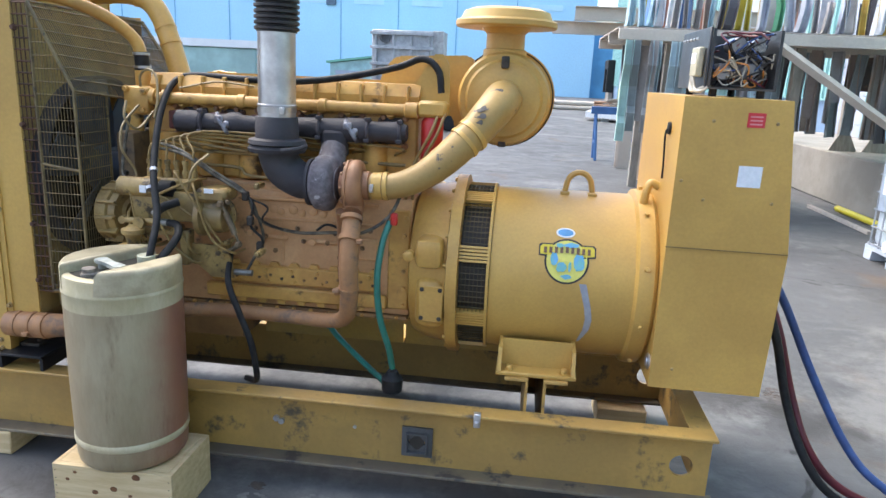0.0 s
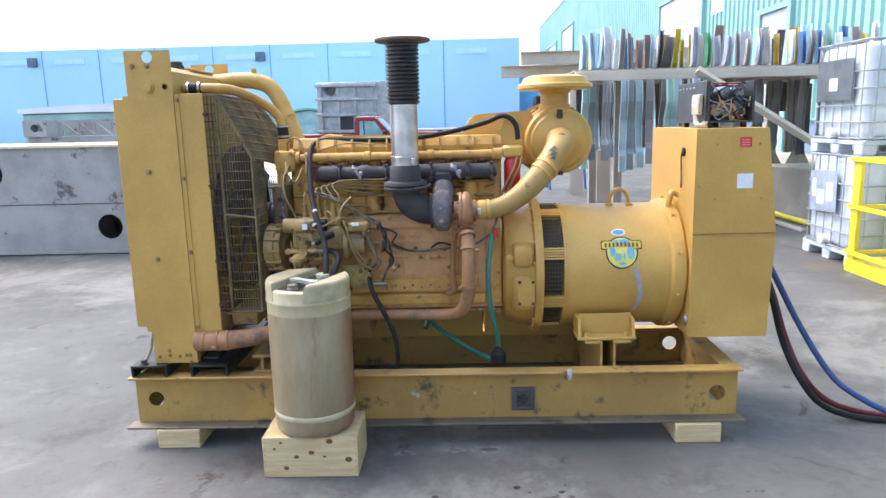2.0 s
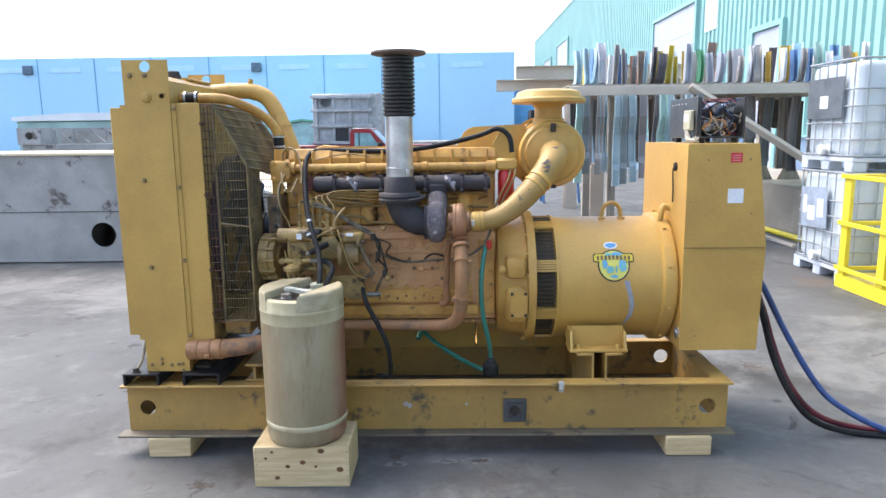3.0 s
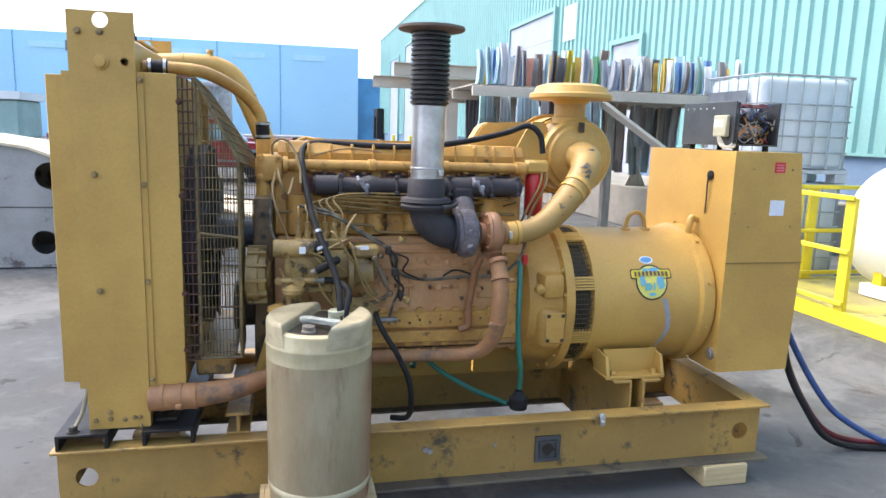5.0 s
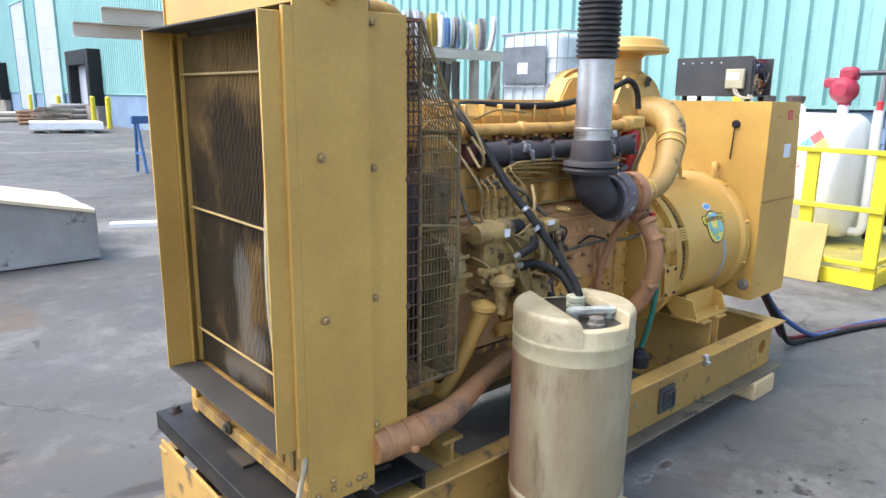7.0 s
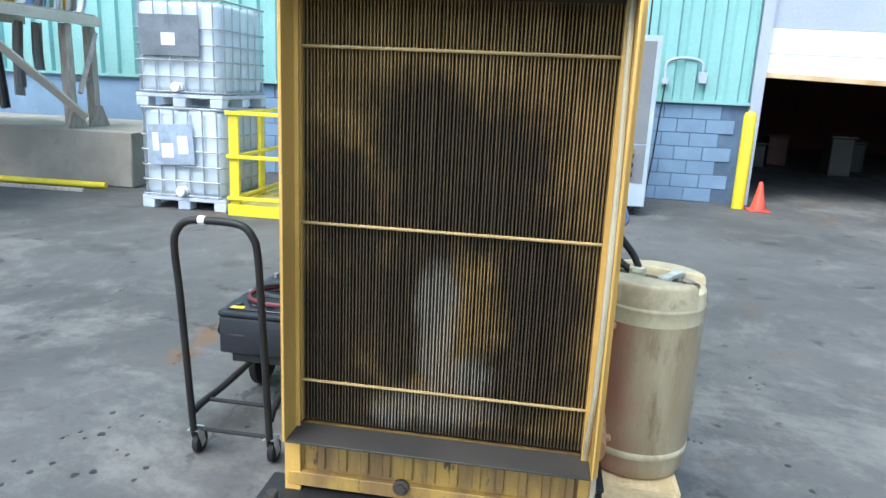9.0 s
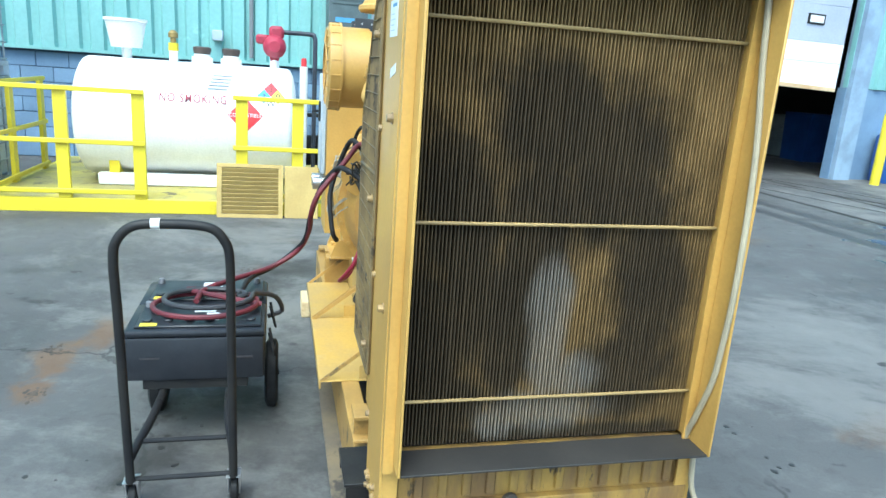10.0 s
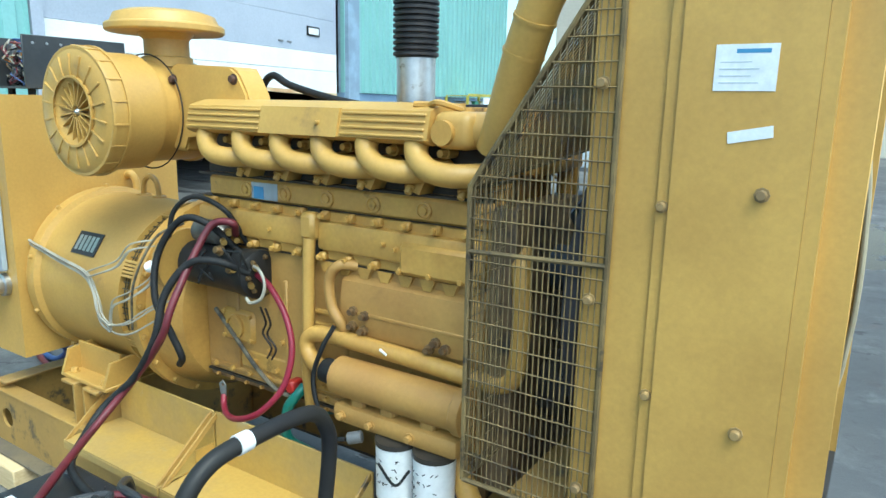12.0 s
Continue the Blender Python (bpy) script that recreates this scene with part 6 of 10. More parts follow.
    tube(bm, [(1.655, 0.08, 1.165), (1.74, 0.08, 1.17), (1.83, 0.085, 1.205), (1.91, 0.11, 1.265), (1.99, 0.145, 1.345), (2.06, 0.20, 1.43), (2.095, 0.28, 1.48), (2.10, 0.37, 1.485)], 0.055, 20,
         radii=[0.045, 0.046, 0.05, 0.056, 0.06, 0.066, 0.07, 0.072])
    el = part("intake_pipe", bm, mat("scuffed_yellow", (0.47, 0.30, 0.09), (0.36, 0.225, 0.07), 0.5, scale=4, fine=90, bump=0.08, stain=(0.075, 0.06, 0.05), stain_at=0.615, stain_scale=11, stain_soft=0.05), gen)
    c = BM()
    for p, q, r in (((1.665, 0.08, 1.165), (1.70, 0.08, 1.167), 0.05), ((1.705, 0.08, 1.167), (1.72, 0.08, 1.168), 0.052), ((1.975, 0.138, 1.33), (1.985, 0.143, 1.34), 0.0645), ((2.0, 0.15, 1.355), (2.012, 0.158, 1.367), 0.066)):
        cyl(c, p, q, r, 20)
    part("pipe_band", c, YEL, el)
    c = BM()
    box(c, 1.66, 1.675, 0.02, 0.035, 1.15, 1.18, 0.003)
    part("clamp_screw", c, GALV, el)
    ch = BM()
    rng = random.Random(3)
    for k in range(60):
        s = rng.random()
        base = Vector((2.03, 0.17, 1.40)).lerp(Vector((2.09, 0.26, 1.475)), s)
        d = Vector((rng.uniform(-0.5, 0.3), -1, rng.uniform(0.0, 1.1))).normalized()
        c0 = base + d * (0.0655 + 0.004 * s)
        sz = rng.uniform(0.004, 0.016)
        t = bmesh.new()
        bmesh.ops.create_circle(t, cap_ends=True, segments=7, radius=sz)
        join(ch, t, Matrix.Translation(c0) @ d.to_track_quat("Z", "Y").to_matrix().to_4x4() @ Matrix.Diagonal((1, rng.uniform(0.4, 1), 1, 1)))
    part("peeled_paint", ch, mat("peel_grey", (0.06, 0.055, 0.055), (0.13, 0.11, 0.09), 0.6, scale=20), el, "peeled grey paint patches", smooth=0)


air_cleaner()


def engine_far():
    # far face of the crankcase, with its casting ribs
    bm = BM()
    box(bm, 0.705, 1.785, 0.5952, 0.602, 0.64, 1.085, 0.003)
    for x in (0.93, 1.16, 1.40, 1.62):
        box(bm, x, x + 0.018, 0.6, 0.609, 0.66, 1.0, 0.004)
    box(bm, 0.72, 1.77, 0.6, 0.611, 0.655, 0.672, 0.004)
    prism(bm, [(0.60, 0.885), (0.622, 0.895), (0.630, 0.93), (0.631, 1.0), (0.622, 1.045), (0.60, 1.062)], "x", 0.705, 1.165)
    box(bm, 0.72, 1.12, 0.628, 0.6335, 0.955, 0.965, 0.002)
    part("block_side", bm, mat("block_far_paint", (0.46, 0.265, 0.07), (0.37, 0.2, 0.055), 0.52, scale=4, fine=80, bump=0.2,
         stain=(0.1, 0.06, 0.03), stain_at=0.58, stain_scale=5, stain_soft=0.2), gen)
    c = BM()
    for k in range(13):
        bolt(c, (0.74 + k * 0.083, 0.611, 0.664), (0, 1, 0), 0.007, 0.01)
    part("bolt", c, YEL_FAR, gen)
    c = BM()
    for x, z in ((1.115, 0.965), (1.075, 0.958), (1.118, 0.922), (1.08, 0.915), (0.84, 0.93), (0.81, 0.918), (0.86, 0.908)):
        lathe(c, [(0, 0.014), (0.012, 0.014), (0.013, 0.009), (0.026, 0.009)], (x, 0.628, z), (x, 2, z), 8)
    part("fitting", c, mat("grimy_fitting", (0.26, 0.15, 0.05), (0.1, 0.06, 0.03), 0.5, scale=25), gen)
    # lower coolant pipe under the guard
    bm = BM()
    tube(bm, [(0.80, 0.62, 0.66), (0.765, 0.625, 0.60), (0.735, 0.63, 0.54), (0.70, 0.63, 0.49), (0.64, 0.625, 0.472), (0.54, 0.61, 0.48), (0.42, 0.59, 0.50)], 0.03, 14)
    part("lower_pipe", bm, YEL_FAR, gen, "yellow lower coolant pipe below the guard")
    # aftercooler / inlet manifold
    bm = BM()
    prism(bm, [(0.50, 1.43), (0.65, 1.432), (0.677, 1.445), (0.66, 1.515), (0.60, 1.532), (0.50, 1.535)], "x", 0.85, 1.745)
    box(bm, 0.74, 0.8495, 0.52, 0.66, 1.425, 1.515, 0.025, seg=3)
    cyl(bm, (0.75, 0.60, 1.47), (0.69, 0.60, 1.47), 0.044, 18)
    man = part("inlet_manifold", bm, YEL, gen)
    c = BM()
    for x0, x1 in ((0.86, 1.12), (1.425, 1.74)):
        for k in range(4):
            z = 1.449 + k * 0.0175
            y = 0.677 - (z - 1.445) * 0.245
            box(c, x0, x1, y - 0.004, y + 0.005, z, z + 0.007, 0.002)
    prism(c, [(0.64, 1.438), (0.684, 1.443), (0.666, 1.517), (0.62, 1.52)], "x", 1.13, 1.42)
    bolt(c, (1.20, 0.674, 1.478), (0, 1, 0), 0.006)
    part("manifold_rib", c, YEL, man)
    for k in range(6):
        x = 0.815 + k * 0.157
        c = BM()
        tube(c, [(x + 0.092, 0.625, 1.452), (x + 0.086, 0.645, 1.428), (x + 0.066, 0.662, 1.397), (x + 0.026, 0.672, 1.374), (x - 0.025, 0.668, 1.366), (x - 0.07, 0.64, 1.366), (x - 0.10, 0.59, 1.37), (x - 0.105, 0.55, 1.37)], 0.029, 14, radii=[0.034, 0.031, 0.029, 0.029, 0.029, 0.029, 0.029, 0.029])
        r = part("runner", c, YEL, man)
        c = BM()
        bolt(c, (x + 0.028, 0.60, 1.413), (0, 1, 0), 0.011, 0.024)
        cyl(c, (x + 0.028, 0.56, 1.413), (x + 0.028, 0.602, 1.413), 0.014, 10)
        bolt(c, (x - 0.04, 0.625, 1.325), (0, 0.6, -0.8), 0.010, 0.018)
        prism(c, [(x - 0.065, 1.305), (x - 0.025, 1.318), (x - 0.03, 1.345), (x - 0.085, 1.345)], "y", 0.562, 0.622)
        part("bolt", c, YEL, r)
    c = BM()
    cyl(c, (0.81, 0.66, 1.465), (0.81, 0.675, 1.465), 0.03, 16)
    tube(c, [(0.80, 0.6, 1.52), (0.84, 0.64, 1.535), (0.88, 0.62, 1.53), (0.92, 0.63, 1.53)], 0.008, 6)
    part("manifold_elbow", c, YEL_FAR, man)
    # black gasket line, rail of round plugs, bolted covers
    c = BM()
    box(c, 0.72, 1.80, 0.50, 0.596, 1.2975, 1.303)
    part("gasket", c, CRANKED, gen)
    # Dark plate stands in for the shade under the manifold
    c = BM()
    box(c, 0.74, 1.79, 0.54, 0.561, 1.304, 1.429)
    part("port_shadow_plate", c, CRANKED, gen, "dark plate standing in for the shade behind the runners")
    bm = BM()
    box(bm, 0.70, 1.74, 0.565, 0.605, 1.233, 1.297, 0.008)
    rail = part("head_rail", bm, YEL_FAR, gen)
    for k in range(6):
        x = 0.735 + k * 0.1655
        c = BM()
        lathe(c, [(0, 0.023), (0.006, 0.023), (0.008, 0.019), (0.004, 0.016), (0.004, 0.011), (0.009, 0.010), (0.009, 0.005)], (x, 0.605, 1.264), (x, 2, 1.264), 16)
        part("round_plug", c, YEL_FAR, rail)
    c = BM()
    box(c, 1.43, 1.54, 0.6052, 0.607, 1.239, 1.29)
    part("data_plate", c, mat("plate_silver", (0.5, 0.56, 0.62), None, 0.35, metal=0.4), rail, "silver and blue data plate")
    c = BM()
    box(c, 1.488, 1.53, 0.607, 0.6078, 1.241, 1.277)
    part("plate_patch", c, INK_BLUE, rail)
    c = BM()
    for k in range(11):
        x = 0.762 + k * 0.0945
        bolt(c, (x, 0.624, 1.219), (0, 1, 0), 0.008, 0.013)
        bolt(c, (x + 0.01, 0.624, 1.10), (0, 1, 0), 0.008, 0.013)
    for x, z in ((0.98, 1.155), (1.02, 1.165), (1.45, 1.155)):
        bolt(c, (x, 0.622, z), (0, 1, 0), 0.006, 0.012)
    part("cover_bolt", c, YEL_FAR, gen)
    c = BM()
    for k in range(11):
        x = 0.762 + k * 0.0945
        box(c, x - 0.012, x + 0.012, 0.59, 0.624, 1.2065, 1.2315, 0.005)
        box(c, x - 0.002, x + 0.022, 0.59, 0.624, 1.0875, 1.1125, 0.005)
    part("cover_lug", c, YEL_FAR, gen)
    for x0, x1 in ((0.71, 1.262), (1.315, 1.78)):
        bm = BM()
        box(bm, x0, x1, 0.56, 0.622, 1.118, 1.203, 0.012, seg=2)
        box(bm, x0 + 0.005, x1 - 0.005, 0.56, 0.604, 1.088, 1.231, 0.004)
        if x0 < 1:
            box(bm, x0, x0 + 0.255, 0.6, 0.634, 1.09, 1.178, 0.012)
        part("side_cover", bm, YEL_FAR, gen)
    bm = BM()
    for k in range(9):
        x = 0.72 + k * 0.07
        prism(bm, [(x, 1.085), (x + 0.05, 1.085), (x + 0.037, 1.055), (x + 0.013, 1.055)], "y", 0.59, 0.612)
    for x, z in ((0.95, 0.92), (0.95, 0.88), (1.22, 0.93), (1.22, 0.89)):
        cyl(bm, (x, 0.607, z), (x + 0.06, 0.607, z), 0.009, 8)
        bolt(bm, (x, 0.595, z), (0, 1, 0), 0.012, 0.016)
    box(bm, 1.40, 1.62, 0.585, 0.607, 0.68, 0.74, 0.006)
    box(bm, 1.55, 1.70, 0.585, 0.614, 0.76, 0.87, 0.012)
    lathe(bm, [(0, 0.04), (0.012, 0.04), (0.014, 0.032), (0.006, 0.03)], (1.63, 0.612, 0.815), (1.63, 2, 0.815), 16)
    for x, z in ((1.565, 0.775), (1.685, 0.775), (1.565, 0.855), (1.685, 0.855), (1.45, 0.70), (1.55, 0.71), (1.42, 0.80), (1.48, 0.76), (1.08, 0.72), (1.25, 0.70)):
        bolt(bm, (x, 0.605, z), (0, 1, 0), 0.008, 0.014)
    box(bm, 1.02, 1.30, 0.585, 0.61, 0.68, 0.72, 0.006)
    part("block_boss", bm, YEL_FAR, gen)
    c = BM()
    box(c, 0.71, 1.79, 0.56, 0.6085, 1.2317, 1.2327)
    box(c, 0.71, 1.79, 0.56, 0.6095, 1.0855, 1.0873)
    box(c, 1.264, 1.313, 0.56, 0.602, 1.09, 1.23)
    box(c, 0.71, 1.785, 0.56, 0.608, 0.633, 0.6385)
    part("gasket", c, CRANKED, gen)
    # dipstick / breather tubes
    bm = BM()
    tube(bm, [(1.278, 0.632, 1.15), (1.278, 0.638, 1.08), (1.282, 0.64, 0.9), (1.288, 0.64, 0.76), (1.295, 0.62, 0.62)], 0.018, 12)
    box(bm, 1.252, 1.308, 0.60, 0.648, 1.145, 1.225, 0.012)
    part("breather_tube", bm, YEL, gen)
    bm = BM()
    tube(bm, [(1.13, 0.60, 1.085), (1.165, 0.635, 1.088), (1.195, 0.643, 1.045), (1.185, 0.645, 0.97), (1.155, 0.645, 0.928), (1.15, 0.63, 0.90)], 0.0155, 12)
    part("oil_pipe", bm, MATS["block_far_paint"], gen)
    bm = BM()
    tube(bm, [(1.19, 0.665, 0.785), (1.235, 0.66, 0.79), (1.275, 0.652, 0.82), (1.275, 0.645, 0.858), (1.23, 0.642, 0.878), (1.1, 0.64, 0.878), (0.90, 0.64, 0.872), (0.72, 0.63, 0.858), (0.65, 0.62, 0.858), (0.615, 0.62, 0.90), (0.605, 0.62, 1.04), (0.615, 0.615, 1.15), (0.63, 0.58, 1.19)], 0.024, 12)
    wp = part("water_pipe", bm, YEL_FAR, gen)
    c = BM()
    tube(c, [(1.0, 0.661, 0.885), (0.975, 0.664, 0.876)], 0.004, 6, 2)
    part("paint_scuff", c, WHITE, wp)
    # oil cooler and filters
    bm = BM()
    lathe(bm, [(0, 0.045), (0.01, 0.055), (0.40, 0.055), (0.405, 0.062), (0.43, 0.062), (0.435, 0.05)], (1.14, 0.675, 0.786), (0, 0.675, 0.786), 22)
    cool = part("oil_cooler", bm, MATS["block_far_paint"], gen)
    c = BM()
    cyl(c, (1.14, 0.675, 0.786), (1.19, 0.668, 0.786), 0.036, 16, bev=0.004)
    part("cooler_hose", c, RUBBER, cool)
    bm = BM()
    box(bm, 0.72, 1.13, 0.60, 0.715, 0.663, 0.722, 0.02, seg=2)
    for x in (0.82, 0.95, 1.05):
        box(bm, x - 0.025, x + 0.025, 0.63, 0.70, 0.712, 0.75, 0.008)
        bolt(bm, (x + 0.04, 0.715, 0.692), (0, 1, 0), 0.010, 0.015)
    fb = part("filter_base", bm, MATS["block_far_paint"], gen)
    for x in (0.925, 0.803):
        bm = BM()
        lathe(bm, [(0, 0.04), (0.012, 0.054), (0.15, 0.056), (0.165, 0.056), (0.17, 0.048)], (x, 0.685, 0.487), (x, 0.685, 2), 24)
        f = part("oil_filter", bm, WHITE, gen, "white spin-on oil filter with pen marks")
        c = BM()
        rg = random.Random(int(x * 100))
        for k in range(24):
            a = rg.uniform(0.5, 2.3)
            z = 0.552 + 0.022 * (k // 6) + rg.uniform(-0.004, 0.004)
            m = Matrix.Translation((x, 0.685, z)) @ Matrix.Rotation(a - math.pi / 2, 4, "Z")
            box(c, -0.005, 0.005, 0.0562, 0.0568, -0.0012, 0.0012, 0, m @ Matrix.Rotation(rg.uniform(-1.2, 1.2), 4, "Y"))
        part("pen_mark", c, INK_DARK, f)
        c = BM()
        lathe(c, [(0, 0.058), (0.014, 0.058)], (x, 0.685, 0.65), (x, 0.685, 2), 20)
        part("filter_band", c, CRANKED, f)
    c = BM()
    cyl(c, (1.01, 0.725, 0.657), (1.045, 0.744, 0.648), 0.017, 14, bev=0.003)
    part("sender", c, mat("sender_grey", (0.13, 0.13, 0.13), None, 0.4), gen)
    c = BM()
    tube(c, [(1.05, 0.747, 0.645), (1.11, 0.755, 0.64), (1.17, 0.72, 0.68), (1.20, 0.71, 0.77), (1.175, 0.70, 0.86), (1.15, 0.675, 0.925)], 0.007, 6)
    tube(c, [(0.94, 0.745, 0.61), (0.88, 0.752, 0.57), (0.84, 0.745, 0.62)], 0.004, 6)
    part("sender_lead", c, RUBBER, gen)
    # starter motor
    bm = BM()
    lathe(bm, [(0, 0.055), (0.01, 0.07), (0.26, 0.07), (0.27, 0.075), (0.31, 0.075), (0.32, 0.06)], (1.79, 0.64, 1.015), (0, 0.64, 1.015), 22)
    sm = part("starter_motor", bm, BLACK_PAINT, gen, "black starter motor with solenoid")
    bm = BM()
    lathe(bm, [(0, 0.03), (0.005, 0.038), (0.11, 0.038), (0.115, 0.03), (0.13, 0.02)], (1.74, 0.65, 1.125), (0, 0.65, 1.125), 16)
    part("solenoid", bm, mat("solenoid_steel", (0.2, 0.195, 0.18), (0.1, 0.095, 0.09), 0.4, metal=0.6, scale=14), sm)
    c = BM()
    for x, y, z in ((1.605, 0.65, 1.135), (1.60, 0.675, 1.11), (1.595, 0.63, 1.11), (1.52, 0.71, 1.045), (1.48, 0.66, 1.045), (1.48, 0.68, 0.995)):
        cyl(c, (x, y, z), (x - 0.03, y + 0.02, z), 0.010, 8)
    part("terminal", c, mat("brass", (0.45, 0.28, 0.08), None, 0.35, metal=0.8), sm)
    c = BM()
    tube(c, [(1.46, 0.68, 1.05), (1.425, 0.69, 1.045), (1.40, 0.695, 1.01), (1.41, 0.70, 0.965), (1.45, 0.705, 0.945), (1.475, 0.70, 0.955)], 0.005, 6)
    part("white_jumper", c, WHITE_WIRE, sm)
    c = BM()
    for k in range(7):
        t = 2 * math.pi * k / 7
        bolt(c, (1.472, 0.64 + 0.055 * math.cos(t), 1.015 + 0.055 * math.sin(t)), (-1, 0, 0), 0.006, 0.01)
    bolt(c, (1.58, 0.70, 1.085), (0, 1, 0.3), 0.012, 0.02)
    bolt(c, (1.52, 0.705, 1.035), (0, 1, 0.2), 0.012, 0.02)
    part("terminal", c, mat("dull_brass", (0.3, 0.2, 0.09), None, 0.4, metal=0.6), sm)
    rg = random.Random(17)
    c = BM()
    for k in range(7):
        p = Vector((1.46 + 0.04 * k, 0.70 - 0.01 * (k % 2), 1.045 + 0.015 * (k % 3)))
        pts = [p]
        for j in range(3):
            pts.append(pts[-1] + Vector((rg.uniform(-0.06, 0.06), rg.uniform(-0.005, 0.03), rg.uniform(-0.07, 0.05))))
        tube(c, pts, 0.0035, 6, 4)
    part("loose_wire", c, RUBBER, sm)
    c = BM()
    for d in (0.0, 0.02):
        tube(c, [(1.44 + d, 0.66, 0.92), (1.43 + d, 0.65, 0.87), (1.45 + d, 0.645, 0.83), (1.42 + d, 0.64, 0.79), (1.44 + d, 0.64, 0.75)], 0.0035, 6)
    part("loose_wire", c, mat("oxblood_wire", (0.03, 0.015, 0.012), None, 0.6), sm)
    bm = BM()
    lathe(bm, [(0, 0.10), (0.03, 0.11), (0.05, 0.11)], (1.86, 0.65, 1.01), (0, 0.65, 1.01), 20)
    part("starter_flange", bm, YEL, gen)
    # starter cables, running to the battery cart
    c = BM()
    tube(c, [(1.57, 0.65, 1.13), (1.545, 0.68, 1.17), (1.60, 0.71, 1.165), (1.612, 0.768, 1.085), (1.59, 0.87, 0.955), (1.60, 0.90, 0.87), (1.68, 0.905, 0.77), (1.76, 0.95, 0.655), (1.74, 1.07, 0.58), (1.62, 1.24, 0.555), (1.53, 1.34, 0.54), (1.41, 1.36, 0.531)], 0.0115, 10)
    part("red_battery_cable", c, RED_CABLE, gen, "dark red battery cable")
    c = BM()
    tube(c, [(1.47, 0.69, 1.03), (1.52, 0.76, 1.07), (1.60, 0.80, 1.06), (1.64, 0.86, 0.97), (1.64, 0.90, 0.85), (1.72, 0.92, 0.72), (1.79, 0.98, 0.63), (1.76, 1.07, 0.57), (1.66, 1.16, 0.55), (1.45, 1.2, 0.533)], 0.0115, 10)
    tube(c, [(1.58, 0.64, 1.08), (1.63, 0.70, 1.16), (1.72, 0.73, 1.17), (1.79, 0.77, 1.06), (1.76, 0.81, 0.93), (1.69, 0.81, 0.83), (1.66, 0.80, 0.76), (1.70, 0.78, 0.72)], 0.011, 10)
    tube(c, [(1.575, 0.60, 1.09), (1.60, 0.66, 1.20), (1.72, 0.68, 1.235), (1.80, 0.70, 1.18), (1.82, 0.71, 1.08)], 0.008, 8)
    part("black_battery_cable", c, RUBBER, gen, "black battery cables")
    c = BM()
    tube(c, [(1.47, 0.66, 1.02), (1.40, 0.67, 0.99), (1.32, 0.69, 0.92), (1.28, 0.71, 0.83), (1.29, 0.74, 0.73), (1.345, 0.775, 0.655), (1.42, 0.785, 0.615), (1.50, 0.765, 0.595), (1.555, 0.735, 0.60), (1.578, 0.716, 0.625)], 0.0095, 10)
    lug = part("loose_cable", c, mat("bright_red_cable", (0.24, 0.014, 0.035), None, 0.45), gen, "loose red cable with a lug")
    c = BM()
    plate(c, [(1.568, 0.615), (1.588, 0.615), (1.596, 0.66), (1.58, 0.675), (1.565, 0.66)], [(1.58, 0.66, 0.006)], "y", 0.714, 0.718, 8)
    part("cable_lug", c, ALU, lug)
    c = BM()
    tube(c, [(1.33, 0.61, 0.68), (1.345, 0.64, 0.65), (1.37, 0.65, 0.60), (1.39, 0.63, 0.50), (1.36, 0.55, 0.42)], 0.016, 10)
    part("drain_hose", c, GREEN_HOSE, gen, "green drain hose")
    c = BM()
    box(c, 1.345, 1.375, 0.60, 0.65, 0.66, 0.70, 0.006)
    part("valve_lever", c, RED, gen)
    # thin sensor wires round the flywheel housing
    c = BM()
    run = [(2.78, 0.615, 1.30), (2.785, 0.625, 1.18), (2.78, 0.66, 1.06), (2.73, 0.70, 0.985), (2.55, 0.722, 0.96), (2.38, 0.742, 0.945), (2.22, 0.755, 0.925), (2.15, 0.765, 0.87), (2.10, 0.78, 0.80), (2.03, 0.785, 0.775), (1.95, 0.775, 0.79), (1.87, 0.75, 0.84), (1.80, 0.72, 0.88)]
    rg = random.Random(41)
    for k in range(5):
        o = Vector((rg.uniform(-0.012, 0.012), rg.uniform(0.0, 0.01), rg.uniform(-0.012, 0.012)))
        tube(c, [Vector(p) + o * (0.4 + 0.2 * i) for i, p in enumerate(run)][:13 if k < 3 else 10], 0.0034, 5, 5)
    for k in range(3):
        o = Vector((rg.uniform(-0.012, 0.012), rg.uniform(0.0, 0.012), rg.uniform(-0.012, 0.012)))
        tube(c, [Vector(p) + o for p in ((2.22, 0.755, 0.925), (2.10, 0.79, 0.96), (2.0, 0.775, 1.0), (1.93, 0.77, 1.06), (1.85, 0.735, 1.08))], 0.003, 5, 5)
        tube(c, [Vector(p) + o for p in ((2.05, 0.785, 0.775), (2.02, 0.79, 0.86), (1.94, 0.785, 0.90), (1.86, 0.75, 0.96), (1.84, 0.745, 1.04))], 0.003, 5, 5)
    part("sensor_wire", c, WHITE_WIRE, gen, "white sensor wiring")
    c = BM()
    tube(c, [(1.72, 0.62, 0.86), (1.62, 0.625, 0.78), (1.52, 0.63, 0.70), (1.42, 0.64, 0.655), (1.35, 0.64, 0.65)], 0.007, 8)
    tube(c, [(1.95, 0.775, 0.78), (1.9, 0.79, 0.95), (1.83, 0.75, 1.1), (1.75, 0.7, 1.15)], 0.004, 6)
    part("wiring_harness", c, MATS["harness"], gen)
    c = BM()
    lathe(c, [(0, 0.012), (0.012, 0.02), (0.035, 0.02), (0.045, 0.012)], (1.83, 0.745, 1.0), (1.83, 0.79, 1.02), 10)
    part("speed_sensor", c, WHITE, gen)
